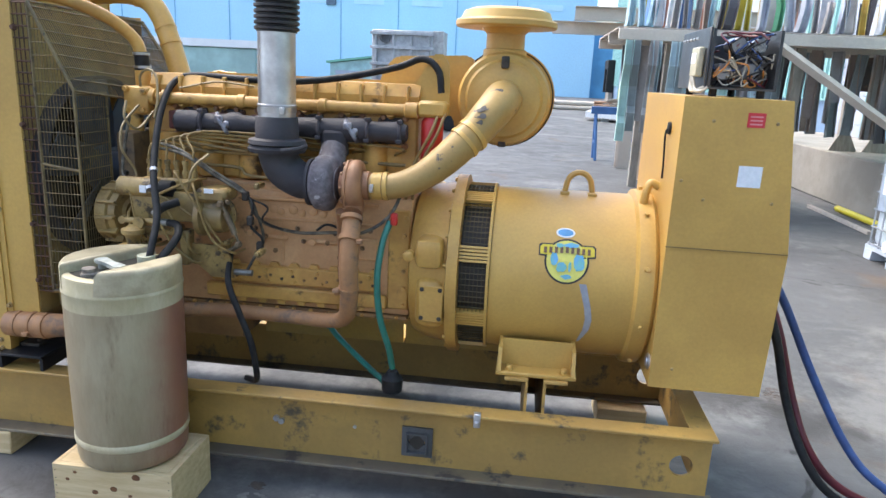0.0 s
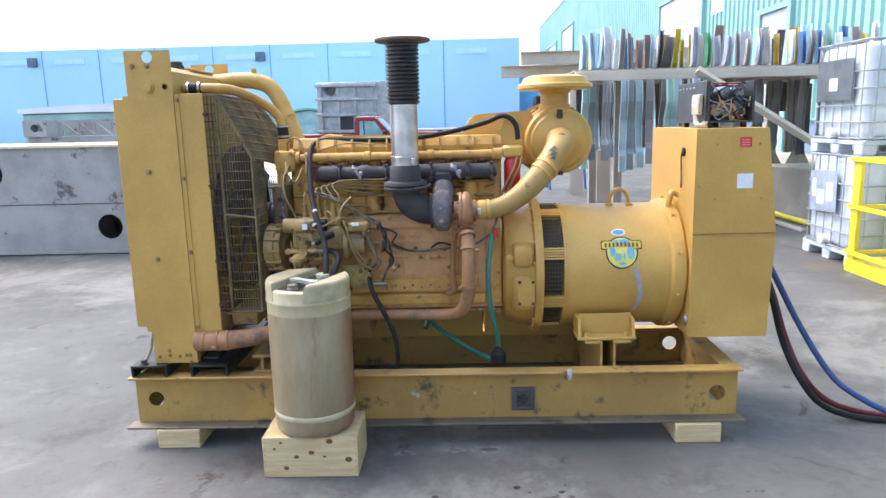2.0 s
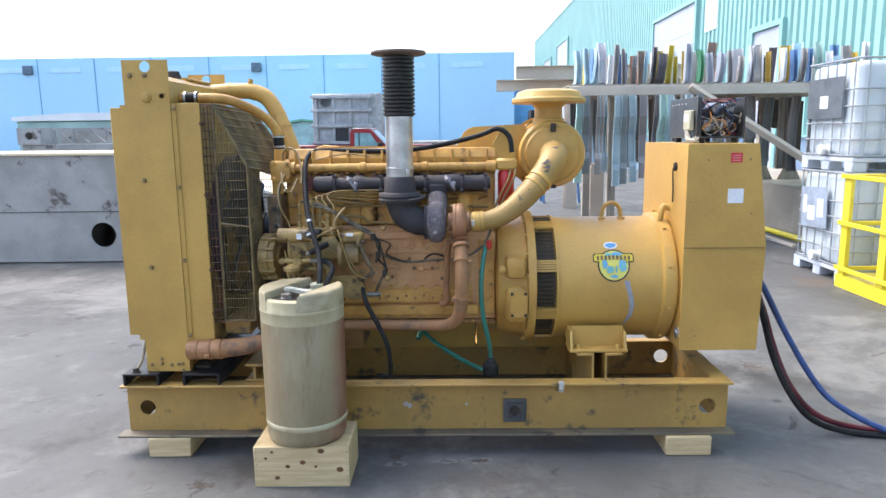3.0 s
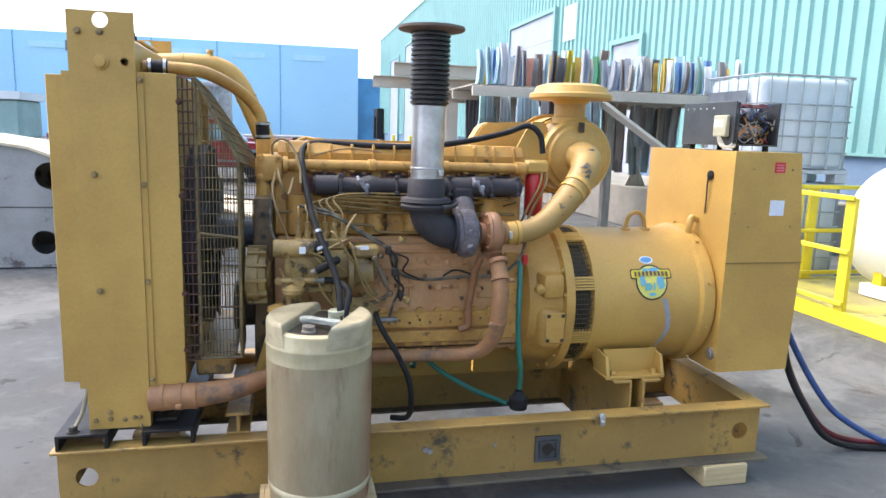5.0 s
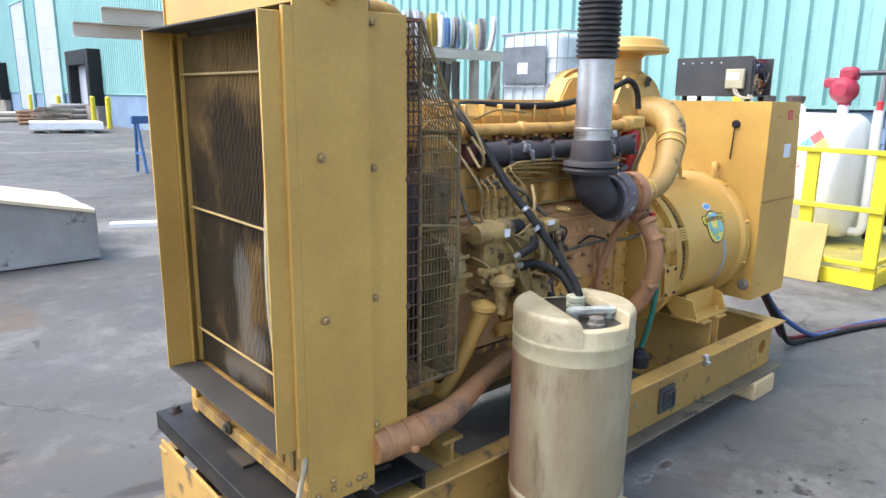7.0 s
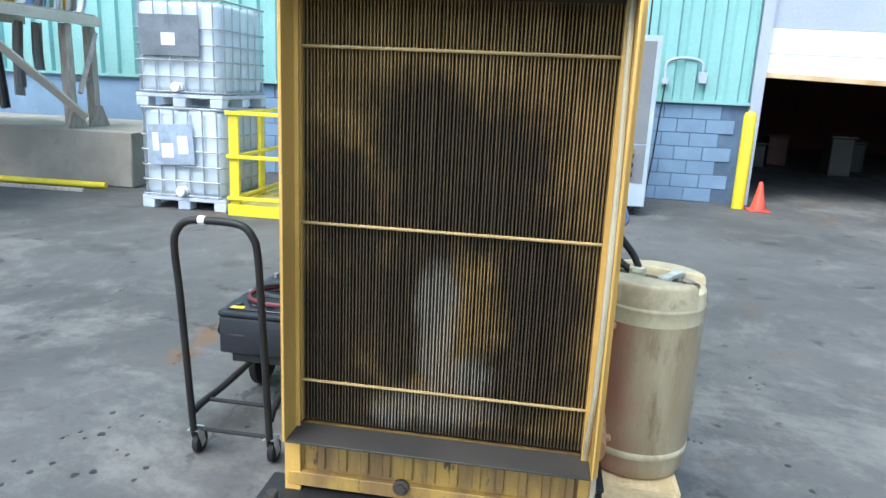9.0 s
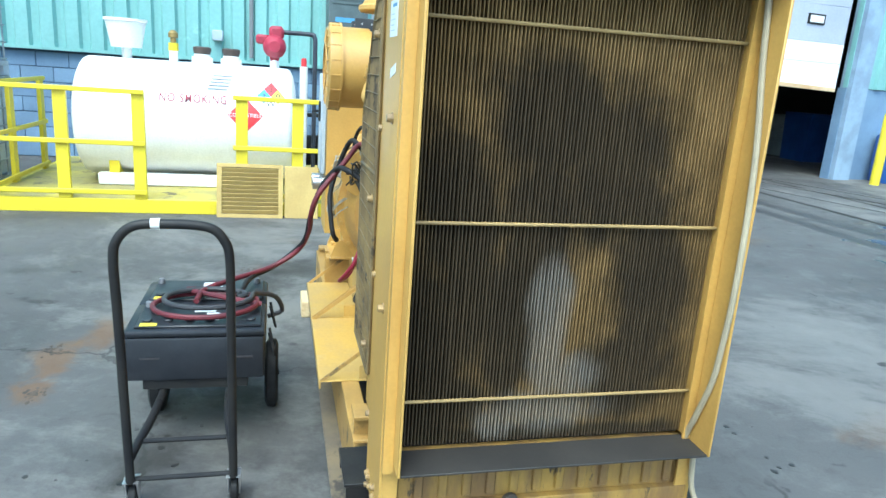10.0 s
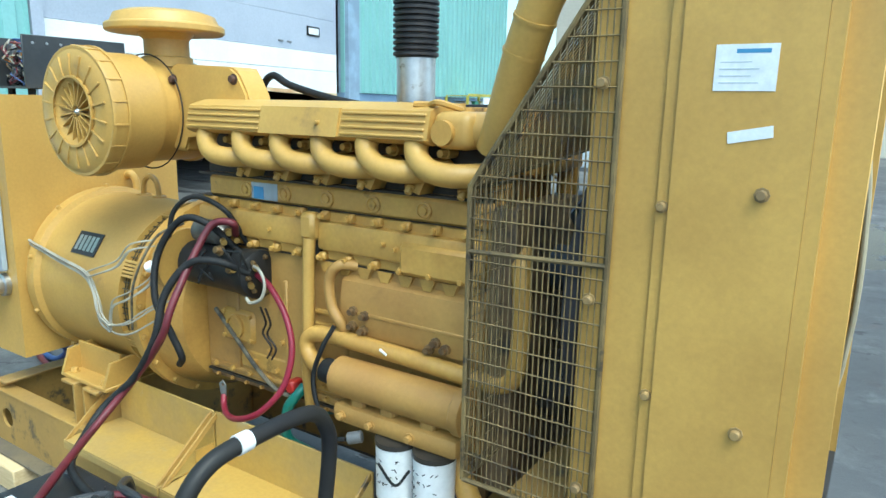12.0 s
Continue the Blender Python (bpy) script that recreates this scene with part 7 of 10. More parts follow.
    # battery trays on the far rail
    TRAY = mat("tray_paint", (0.53, 0.34, 0.08), (0.44, 0.3, 0.1), 0.5, scale=5, fine=70, bump=0.1,
               stain=(0.42, 0.36, 0.24), stain_at=0.58, stain_scale=4, stain_soft=0.14)
    for x0, x1 in ((1.025, 1.695), (1.705, 2.245)):
        bm = BM()
        box(bm, x0, x1, 0.664, 0.884, 0.3385, 0.344, 0.001)
        box(bm, x0, x1, 0.655, 0.6635, 0.335, 0.515, 0.001)
        box(bm, x0, x1, 0.879, 0.885, 0.312, 0.338, 0.001)
        box(bm, x0 + 0.004, x0 + 0.01, 0.664, 0.735, 0.3445, 0.40, 0.001)
        tr = part("battery_tray", bm, TRAY, gen, "empty yellow sheet-metal battery tray")
        for x in (x0 + 0.002, x1 - 0.012):
            c = BM()
            prism(c, [(0.668, 0.515), (0.664, 0.497), (0.862, 0.3445), (0.883, 0.3445)], "x", x, x + 0.007)
            part("tray_strap", c, YEL_SKID, tr)


engine_far()

# ---------------------------------------------------------------- things round the generator
def wood_blocks():
    for x0, x1, y0, y1 in ((0.02, 0.235, -0.075, 0.14), (2.62, 2.845, -0.085, 0.14), (0.02, 0.235, 0.66, 0.88), (2.62, 2.845, 0.66, 0.9)):
        bm = box(BM(), x0, x1, y0, y1, 0.0, 0.0995, 0.005)
        solo("wood_block", bm, WOOD, "sawn pale lumber block under the skid corner", "wood block", "blocks under the skid")


wood_blocks()


def crate():
    e = thing("wooden_crate", (0.865, -0.24, 0), "pale pine crate with nailed boards under the plastic drum", "crate")
    x0, x1, y0, y1 = 0.645, 1.083, -0.375, -0.085
    for nm, b in (("front_board", (x0, x1, y0, y0 + 0.018, 0.0, 0.195)), ("back_board", (x0, x1, y1 - 0.018, y1, 0.0, 0.195)),
                  ("side_board", (x0, x0 + 0.018, y0 + 0.0185, y1 - 0.0185, 0.0, 0.195)), ("side_board", (x1 - 0.018, x1, y0 + 0.0185, y1 - 0.0185, 0.0, 0.195)),
                  ("top_board", (x0 + 0.0185, x1 - 0.0185, y0 + 0.0185, y1 - 0.0185, 0.178, 0.196))):
        p = part(nm, box(BM(), *b, 0.002), WOOD, e)
        if nm == "front_board":
            c = BM()
            rg = random.Random(8)
            for x, z, r in ((0.73, 0.17, 0.008), (0.80, 0.10, 0.012), (0.70, 0.14, 0.008), (0.75, 0.045, 0.013), (0.87, 0.12, 0.014), (0.93, 0.10, 0.008), (1.04, 0.085, 0.017), (0.955, 0.175, 0.016)):
                t = bmesh.new()
                bmesh.ops.create_circle(t, cap_ends=True, segments=10, radius=r)
                join(c, t, Matrix.Translation((x, y0 - 0.0008, z)) @ Matrix.Rotation(radians(90), 4, "X") @ Matrix.Diagonal((1, 0.75, 1, 1)))
            part("knot", c, mat("wood_knot", (0.2, 0.085, 0.03), (0.13, 0.055, 0.02), 0.6, scale=40), p, smooth=0)
            c = BM()
            for k in range(6):
                for x in (x0 + 0.01, x1 - 0.01):
                    cyl(c, (x, y0 - 0.001, 0.02 + k * 0.03), (x, y0 + 0.002, 0.02 + k * 0.03), 0.0022, 6)
            part("nail", c, CRANKED, p)


crate()


def drum():
    cx, cy, z0 = 0.868, -0.228, 0.1965
    e = thing("plastic_drum", (cx, cy, z0), "stained translucent plastic drum partly filled with dark fuel", "drum")
    R, LEVEL, FLOOR, TOP = 0.19, 0.575, 0.688, 0.722
    bm = BM()
    lathe(bm, [(0, 0.155), (0.004, 0.17), (0.016, 0.18), (0.04, 0.1845), (0.085, 0.1855), (0.095, 0.1865), (0.11, 0.1875), (0.30, R), (LEVEL, R)], (cx, cy, z0), (cx, cy, 5), 56)
    ring = BM()
    lathe(ring, [(0, 0.1858), (0.006, 0.1895), (0.022, 0.19), (0.028, 0.1868)], (cx, cy, z0 + 0.082), (cx, cy, 5), 56, caps=False)
    part("moulded_ring", ring, DRUM, e, "paler moulded ring near the base")
    part("fuel_filled_wall", bm, DRUM_WET, e, "brown-tinted lower wall showing the fuel level")
    bm = BM()
    lathe(bm, [(0, R), (0.045, R), (0.05, R + 0.0025), (0.058, R + 0.0025), (0.064, R - 0.001), (FLOOR - LEVEL - 0.014, R - 0.001), (FLOOR - LEVEL - 0.005, R - 0.004),
               (FLOOR - LEVEL, R - 0.012), (FLOOR - LEVEL + 0.001, R - 0.026)], (cx, cy, z0 + LEVEL), (cx, cy, 5), 56, caps=False)
    part("upper_wall", bm, DRUM, e, "yellowed upper wall")
    bm = BM()
    lathe(bm, [(0, R - 0.03), (0.022, R - 0.02), (0.0225, 0.02)], (cx, cy, z0 + FLOOR - 0.024), (cx, cy, 5), 40)
    part("sunken_top", bm, DIRT_POLY, e, "oil-blackened sunken top")
    # raised shoulders either side of the pouring channel
    for mid, half in ((-23.8, 62.5), (156.2, 72.0)):
        t = bmesh.new()
        rings = []
        for inset, h in ((0.0, FLOOR - 0.05), (0.0, TOP - 0.018), (0.0025, TOP - 0.009), (0.008, TOP - 0.002), (0.016, TOP), (0.028, TOP - 0.001)):
            r = R + 0.0005 - inset
            chord = r * math.cos(radians(half)) + 0.0 if h < FLOOR else (R * math.cos(radians(half)) + 0.5 * (h - FLOOR) + (0.004 if inset > 0.01 else 0.0))
            hw = math.acos(min(1, (R * math.cos(radians(half)) if h < FLOOR else chord) / r))
            rings.append([t.verts.new((cx + r * math.cos(radians(mid) + hw * (2 * k / 24 - 1)), cy + r * math.sin(radians(mid) + hw * (2 * k / 24 - 1)), z0 + h)) for k in range(25)])
        for p, q in zip(rings, rings[1:]):
            for k in range(25):
                t.faces.new((p[k], p[(k + 1) % 25], q[(k + 1) % 25], q[k]))
        t.faces.new(rings[-1])
        t.faces.new(rings[0][::-1])
        part("raised_shoulder", t, mat("drum_shoulder", (0.50, 0.435, 0.285), (0.33, 0.275, 0.17), 0.42, scale=9, fine=120, bump=0.08,
             stain=(0.14, 0.11, 0.07), stain_at=0.54, stain_scale=9, stain_soft=0.25), e, "grimy moulded shoulder of the drum top", smooth=50)
    bm = BM()
    bx, by = 0.93, -0.185
    lathe(bm, [(0, 0.03), (0.014, 0.03), (0.016, 0.026), (0.02, 0.026), (0.021, 0.03), (0.036, 0.03), (0.039, 0.026), (0.036, 0.022)], (bx, by, z0 + FLOOR - 0.004), (bx, by, 5), 20)
    part("bung_cap", bm, mat("bung_green", (0.5, 0.5, 0.36), None, 0.5), e, "pale bung cap")
    bm = BM()
    bx, by = 0.825, -0.345
    lathe(bm, [(0, 0.026), (0.01, 0.026), (0.012, 0.022), (0.026, 0.022), (0.028, 0.016)], (bx, by, z0 + FLOOR - 0.004), (bx, by, 5), 16)
    part("small_bung", bm, mat("bung_grime", (0.26, 0.235, 0.2), (0.14, 0.12, 0.1), 0.5, scale=30), e)
    # flat bung spanner: a bar with two rounded heads
    h0, h1 = Vector(((0.82, -0.265, 0.908))), Vector(((0.915, -0.325, 0.908)))
    bm = BM()
    d = (h1 - h0).normalized()
    q = Vector((-d.y, d.x, 0))
    out = []
    L = (h1 - h0).length
    for k in range(9):
        a = math.pi / 2 + math.pi * k / 8
        out.append(h0 + d * 0.024 * math.cos(a) + q * 0.024 * math.sin(a))
    out.append(h0 + d * 0.4 * L - q * 0.012)
    out.append(h0 + d * 0.6 * L - q * 0.012)
    for k in range(9):
        a = -math.pi / 2 + math.pi * k / 8
        out.append(h1 + d * 0.024 * math.cos(a) + q * 0.024 * math.sin(a))
    out.append(h0 + d * 0.6 * L + q * 0.012)
    out.append(h0 + d * 0.4 * L + q * 0.012)
    prism(bm, [(v.x, v.y) for v in out], "z", h0.z - 0.005, h0.z + 0.009)
    bmesh.ops.bevel(bm, geom=[ed for ed in bm.edges if abs(ed.verts[0].co.z - ed.verts[1].co.z) < 0.001], offset=0.003, segments=2, affect="EDGES")
    cyl(bm, (h0.x, h0.y, z0 + FLOOR - 0.004), (h0.x, h0.y, h0.z), 0.014, 12)
    cyl(bm, (h1.x, h1.y, z0 + FLOOR - 0.004), (h1.x, h1.y, h1.z), 0.014, 12)
    part("moulded_handle", bm, mat("handle_pale", (0.46, 0.48, 0.43), (0.3, 0.31, 0.27), 0.5, scale=25), e, "pale moulded handle")


drum()


def battery_cart():
    e = thing("battery_cart", (1.25, 1.34, 0), "black tubular push cart carrying two large batteries", "cart")
    yl, yr = 1.505, 1.18
    bm = BM()
    pts = [(0.785, yl, 0.12), (0.755, yl, 0.45), (0.73, yl, 0.72), (0.708, yl, 0.90), (0.702, yl - 0.014, 0.965), (0.698, yl - 0.06, 1.008), (0.697, 1.36, 1.016), (0.698, yr + 0.06, 1.008), (0.702, yr + 0.014, 0.965), (0.708, yr, 0.90), (0.73, yr, 0.72), (0.755, yr, 0.45), (0.785, yr, 0.12)]
    tube(bm, pts, 0.0145, 12)
    part("push_handle", bm, BLACK_PAINT, e)
    c = BM()
    cyl(c, (0.697, 1.372, 1.016), (0.697, 1.397, 1.016), 0.0165, 12)
    part("tape_band", c, WHITE, e, "white tape band")
    bm = BM()
    for y in (yl, yr):
        tube(bm, [(0.795, y, 0.20), (0.85, y - (0.01 if y > 1.3 else -0.01), 0.215), (1.0, y - (0.03 if y > 1.3 else -0.03), 0.225), (1.15, y - (0.04 if y > 1.3 else -0.04), 0.235)], 0.015, 10)
        cyl(bm, (1.12, y - (0.04 if y > 1.3 else -0.04), 0.235), (1.70, y - (0.04 if y > 1.3 else -0.04), 0.235), 0.014, 10)
        cyl(bm, (1.50, y - (0.04 if y > 1.3 else -0.04), 0.235), (1.54, y - (0.04 if y > 1.3 else -0.04), 0.13), 0.014, 10)
    for x, z in ((0.795, 0.125), (0.88, 0.215), (1.50, 0.215)):
        cyl(bm, (x, yr, z), (x, yl, z), 0.009, 8)
    cyl(bm, (1.54, 1.03, 0.15), (1.54, 1.56, 0.15), 0.012, 8)
    part("frame", bm, BLACK_PAINT, e)
    bm = BM()
    box(bm, 1.20, 1.78, yr - 0.03, yl + 0.03, 0.2495, 0.2895, 0.002)
    part("deck", bm, BLACK_PAINT, e)
    for y in (1.062, 1.53):
        w = part("wheel", lathe(BM(), [(0, 0.07), (0.0, 0.125), (0.012, 0.15), (0.045, 0.15), (0.057, 0.125), (0.057, 0.07)], (1.54, y - 0.028, 0.15), (1.54, y + 2, 0.15), 28), RUBBER, e, "black rubber wheel")
        part("rim", lathe(BM(), [(0, 0.03), (0.004, 0.072), (0.038, 0.072), (0.042, 0.03)], (1.54, y - 0.021, 0.15), (1.54, y + 2, 0.15), 20), GALV, w)
    for y in (yl, yr):
        c = BM()
        lathe(c, [(0, 0.02), (0.0, 0.044), (0.004, 0.048), (0.022, 0.048), (0.026, 0.044), (0.026, 0.02)], (0.83, y - 0.013, 0.048), (0.83, y + 1, 0.048), 20)
        w = part("caster_wheel", c, RUBBER, e)
        c = BM()
        for dy in (-0.02, 0.016):
            prism(c, [(0.815, 0.03), (0.845, 0.045), (0.825, 0.118), (0.785, 0.118)], "y", y + dy, y + dy + 0.004)
        box(c, 0.775, 0.83, y - 0.024, y + 0.024, 0.118, 0.122)
        part("caster_fork", c, GALV, w)
    for x0, x1, z0 in ((1.185, 1.485, 0.29), (1.495, 1.795, 0.29)):
        bm = BM()
        box(bm, x0, x1, 1.088, 1.59, z0, z0 + 0.175, 0.012, seg=2)
        bt = part("battery", bm, BATT, e, "large black lead-acid battery")
        c = BM()
        box(c, x0 - 0.004, x1 + 0.004, 1.084, 1.594, z0 + 0.1755, z0 + 0.205, 0.012, seg=2)
        box(c, x0 + 0.02, x1 - 0.02, 1.10, 1.56, z0 + 0.205, z0 + 0.215, 0.004)
        lid = part("lid", c, BATT, bt)
        c = BM()
        for k in range(6):
            cyl(c, (x0 + 0.075, 1.14 + k * 0.076, z0 + 0.215), (x0 + 0.075, 1.14 + k * 0.076, z0 + 0.224), 0.018, 12, bev=0.003)
        part("vent_cap", c, BATT, bt)
        c = BM()
        for y in (1.13, 1.54):
            lathe(c, [(0, 0.014), (0.02, 0.012), (0.022, 0.009)], (x1 - 0.06, y, z0 + 0.215), (x1 - 0.06, y, 5), 10)
        part("terminal", c, mat("lead", (0.25, 0.25, 0.26), None, 0.5, metal=0.6), bt)
        c = BM()
        box(c, x0 - 0.0055, x0 - 0.004, 1.13, 1.20, z0 + 0.09, z0 + 0.098)
        box(c, x0 - 0.0055, x0 - 0.004, 1.47, 1.54, z0 + 0.09, z0 + 0.098)
        part("grip_slot", c, CAST_IRON, bt)
        c = BM()
        for y in (1.07, 1.59):
            tube(c, [(x0 + 0.05, y, z0 + 0.17), (x0 + 0.04, y + (0.02 if y > 1.3 else -0.02), z0 + 0.09), (x0 + 0.09, y + (0.02 if y > 1.3 else -0.02), z0 + 0.07), (x0 + 0.1, y, z0 + 0.17)], 0.006, 6)
        part("rope_handle", c, RUBBER, bt)
        c = BM()
        box(c, x0 + 0.02, x0 + 0.05, 1.48, 1.54, z0 + 0.2152, z0 + 0.2165)
        part("warning_tag", c, INK_YEL, bt, "small yellow tag")
        c = BM()
        box(c, x1 - 0.13, x1 - 0.06, 1.28, 1.36, z0 + 0.2152, z0 + 0.2168)
        part("top_label", c, PAPER, bt, "white label")


battery_cart()


def coiled_cables():
    z = 0.513
    c = BM()
    pts = [(1.41, 1.20, 0.528)]
    for k in range(26):
        a = radians(-40 + k * 17)
        pts.append((1.39 + 0.16 * math.cos(a), 1.32 + 0.20 * math.sin(a), z + 0.004 + 0.0008 * k))
    pts += [(1.38, 1.13, z + 0.02), (1.40, 1.12, z + 0.01)]
    tube(c, pts, 0.011, 8, 3)
    solo("red_jumper_cable", c, RED_CABLE, "dark red cable coiled on top of the batteries", "cable")
    c = BM()
    pts = [(1.45, 1.2, 0.533)]
    for k in range(22):
        a = radians(-60 + k * 16)
        pts.append((1.41 + 0.13 * math.cos(a), 1.31 + 0.17 * math.sin(a), z + 0.0265 + 0.0006 * k))
    pts += [(1.50, 1.12, z + 0.02), (1.58, 1.05, z - 0.02), (1.62, 1.02, z - 0.1), (1.60, 1.08, z - 0.12)]
    tube(c, pts, 0.011, 8, 3)
    solo("black_jumper_cable", c, mat("grey_cable", (0.03, 0.03, 0.034), (0.05, 0.05, 0.052), 0.5), "black cable coiled on top of the batteries", "cable")

    c = BM()
    box(c, 1.26, 1.33, 1.26, 1.31, 0.5005, 0.512, 0.003)
    solo("white_clamp", c, WHITE, "small white clamp lying on the battery", "clamp")


coiled_cables()


def power_cables():
    ends = [(4.4, 0.0, 0.017), (5.2, -0.30, 0.017), (6.1, -0.60, 0.017), (6.85, -0.80, 0.02), (7.22, -0.80, 0.16), (7.30, -0.72, 0.40), (7.335, -0.70, 0.53)]
    for nm, mtl, pts, o, lab in (
            ("blue_power_cable", BLUE_CABLE, [(3.06, 0.36, 0.96), (3.12, 0.36, 0.93), (3.22, 0.34, 0.80), (3.37, 0.30, 0.50), (3.50, 0.22, 0.26), (3.60, 0.15, 0.155), (3.82, 0.10, 0.045), (4.05, 0.06, 0.017)], 0.0, "thick blue power cable looping from the terminal box to the ground"),
            ("red_power_cable", RED_CABLE, [(3.06, 0.30, 0.93), (3.11, 0.29, 0.89), (3.19, 0.24, 0.70), (3.275, 0.23, 0.44), (3.34, 0.16, 0.26), (3.48, 0.16, 0.11), (3.70, 0.17, 0.03), (4.0, 0.10, 0.017)], 0.06, "thick red power cable looping from the terminal box to the ground"),
            ("black_power_cable", RUBBER, [(3.06, 0.24, 0.90), (3.10, 0.23, 0.86), (3.17, 0.19, 0.68), (3.245, 0.19, 0.43), (3.31, 0.11, 0.25), (3.44, 0.11, 0.10), (3.66, 0.13, 0.02), (4.0, 0.05, 0.017)], 0.1, "thick black power cable looping from the terminal box to the ground")):
        c = BM()
        tube(c, pts + [(x, y - 0.6 * o + (1.4 * o if x > 6 else 0.0), z) for x, y, z in ends], 0.0165, 10, 5)
        solo(nm, c, mtl, lab, "power cable")


power_cables()

# ---------------------------------------------------------------- the yard
bm = BM()
s = 260
n = 4
vs = [[bm.verts.new((-s + 2 * s * i / n, -s + 2 * s * j / n, 0)) for j in range(n + 1)] for i in range(n + 1)]
for i in range(n):
    for j in range(n):
        bm.faces.new((vs[i][j], vs[i + 1][j], vs[i + 1][j + 1], vs[i][j + 1]))
ground = solo("ground", bm, GROUND, "grey stained concrete yard with oil spots and damp patches", "ground", kind="structure", smooth=0)


def corrugated(bm, p0, p1, z0, z1, pitch=0.30, depth=0.055, out=(-1, 0)):
    """Ribbed sheet wall with a second skin behind it, between two plan points."""
    p0, p1 = Vector(p0), Vector(p1)
    L = (p1 - p0).length
    d = (p1 - p0) / L
    o = Vector((d.y, -d.x))
    if o.dot(Vector(out)) < 0:
        o = -o
    prof, u = [], 0.0
    while u < L:
        for f, h in ((0.0, 0), (0.3, 0), (0.4, 1), (0.9, 1)):
            if u + f * pitch <= L:
                prof.append((u + f * pitch, h * depth))
        u += pitch
    prof.append((L, 0))
    back = [(L, -0.10), (0, -0.10)]
    lo, hi = [], []
    for u, h in prof + back:
        q = p0 + d * u + o * h
        lo.append(bm.verts.new((q.x, q.y, z0)))
        hi.append(bm.verts.new((q.x, q.y, z1)))
    m = len(lo)
    for k in range(m):
        bm.faces.new((lo[k], lo[(k + 1) % m], hi[(k + 1) % m], hi[k]))
    return bm


def slab(bm, p0, p1, z0, z1, t0, t1, out=(-1, 0), bev=0.0):
    """Box along a plan line, from t0 to t1 outwards of it."""
    p0, p1 = Vector(p0), Vector(p1)
    d = (p1 - p0).normalized()
    o = Vector((d.y, -d.x))
    if o.dot(Vector(out)) < 0:
        o = -o
    q = [p0 + o * t0, p1 + o * t0, p1 + o * t1, p0 + o * t1]
    return prism(bm, [(v.x, v.y) for v in q], "z", z0, z1)


A0, A1 = (9.0, 60.0), (9.0, -2.55)           # long wall, up to the garage door
B0, B1 = (9.9, -9.4), (11.2, -19.0)          # wall past the garage door
EAVE = 9.4
ha = (8.95, 40.0)
wall = thing("wall_east", (9.0, 20, 0), "teal ribbed metal building wall over blue painted block", "wall", kind="structure")
part("ribbed_sheet", corrugated(BM(), A0, A1, 1.45, EAVE), TEAL, wall, smooth=0)
part("ribbed_sheet", corrugated(BM(), B0, B1, 1.75, EAVE), TEAL, wall, smooth=0)
part("ribbed_sheet", corrugated(BM(), A1, B0, 5.2, EAVE), TEAL, wall, smooth=0)
part("block_base", slab(BM(), (9.0, 60), (9.0, 5.0), 0, 1.43, -0.2, -0.01), BLUE_BLOCK, wall)
part("block_base", slab(BM(), (9.06, 5.0), A1, 0, 1.43, -0.2, -0.015), mat("mortar_blue", (0.10, 0.15, 0.235), None, 0.8, scale=3, fine=60), wall)
part("block_base", slab(BM(), B0, B1, 0, 1.74, -0.2, -0.01), BLUE_BLOCK, wall)
part("flashing", slab(BM(), (9.0, 60), A1, 1.425, 1.47, 0.002, 0.06), TEAL, wall)
part("jamb", slab(BM(), (9.0, -2.56), (9.02, -2.72), 0, 5.2, -0.2, 0.03), DOOR_GREY, wall)
part("jamb", slab(BM(), (9.87, -9.42), (9.93, -9.85), 0, 5.2, -0.2, 0.06), mat("jamb_blue", (0.3, 0.4, 0.52), None, 0.6, scale=2), wall)
roof = solo("roof", prism(BM(), [(8.9, EAVE), (9.0, EAVE + 0.2), (30, 12.5), (30, EAVE)], "y", -19, 60), TEAL, "ribbed metal roof", "roof", kind="structure")

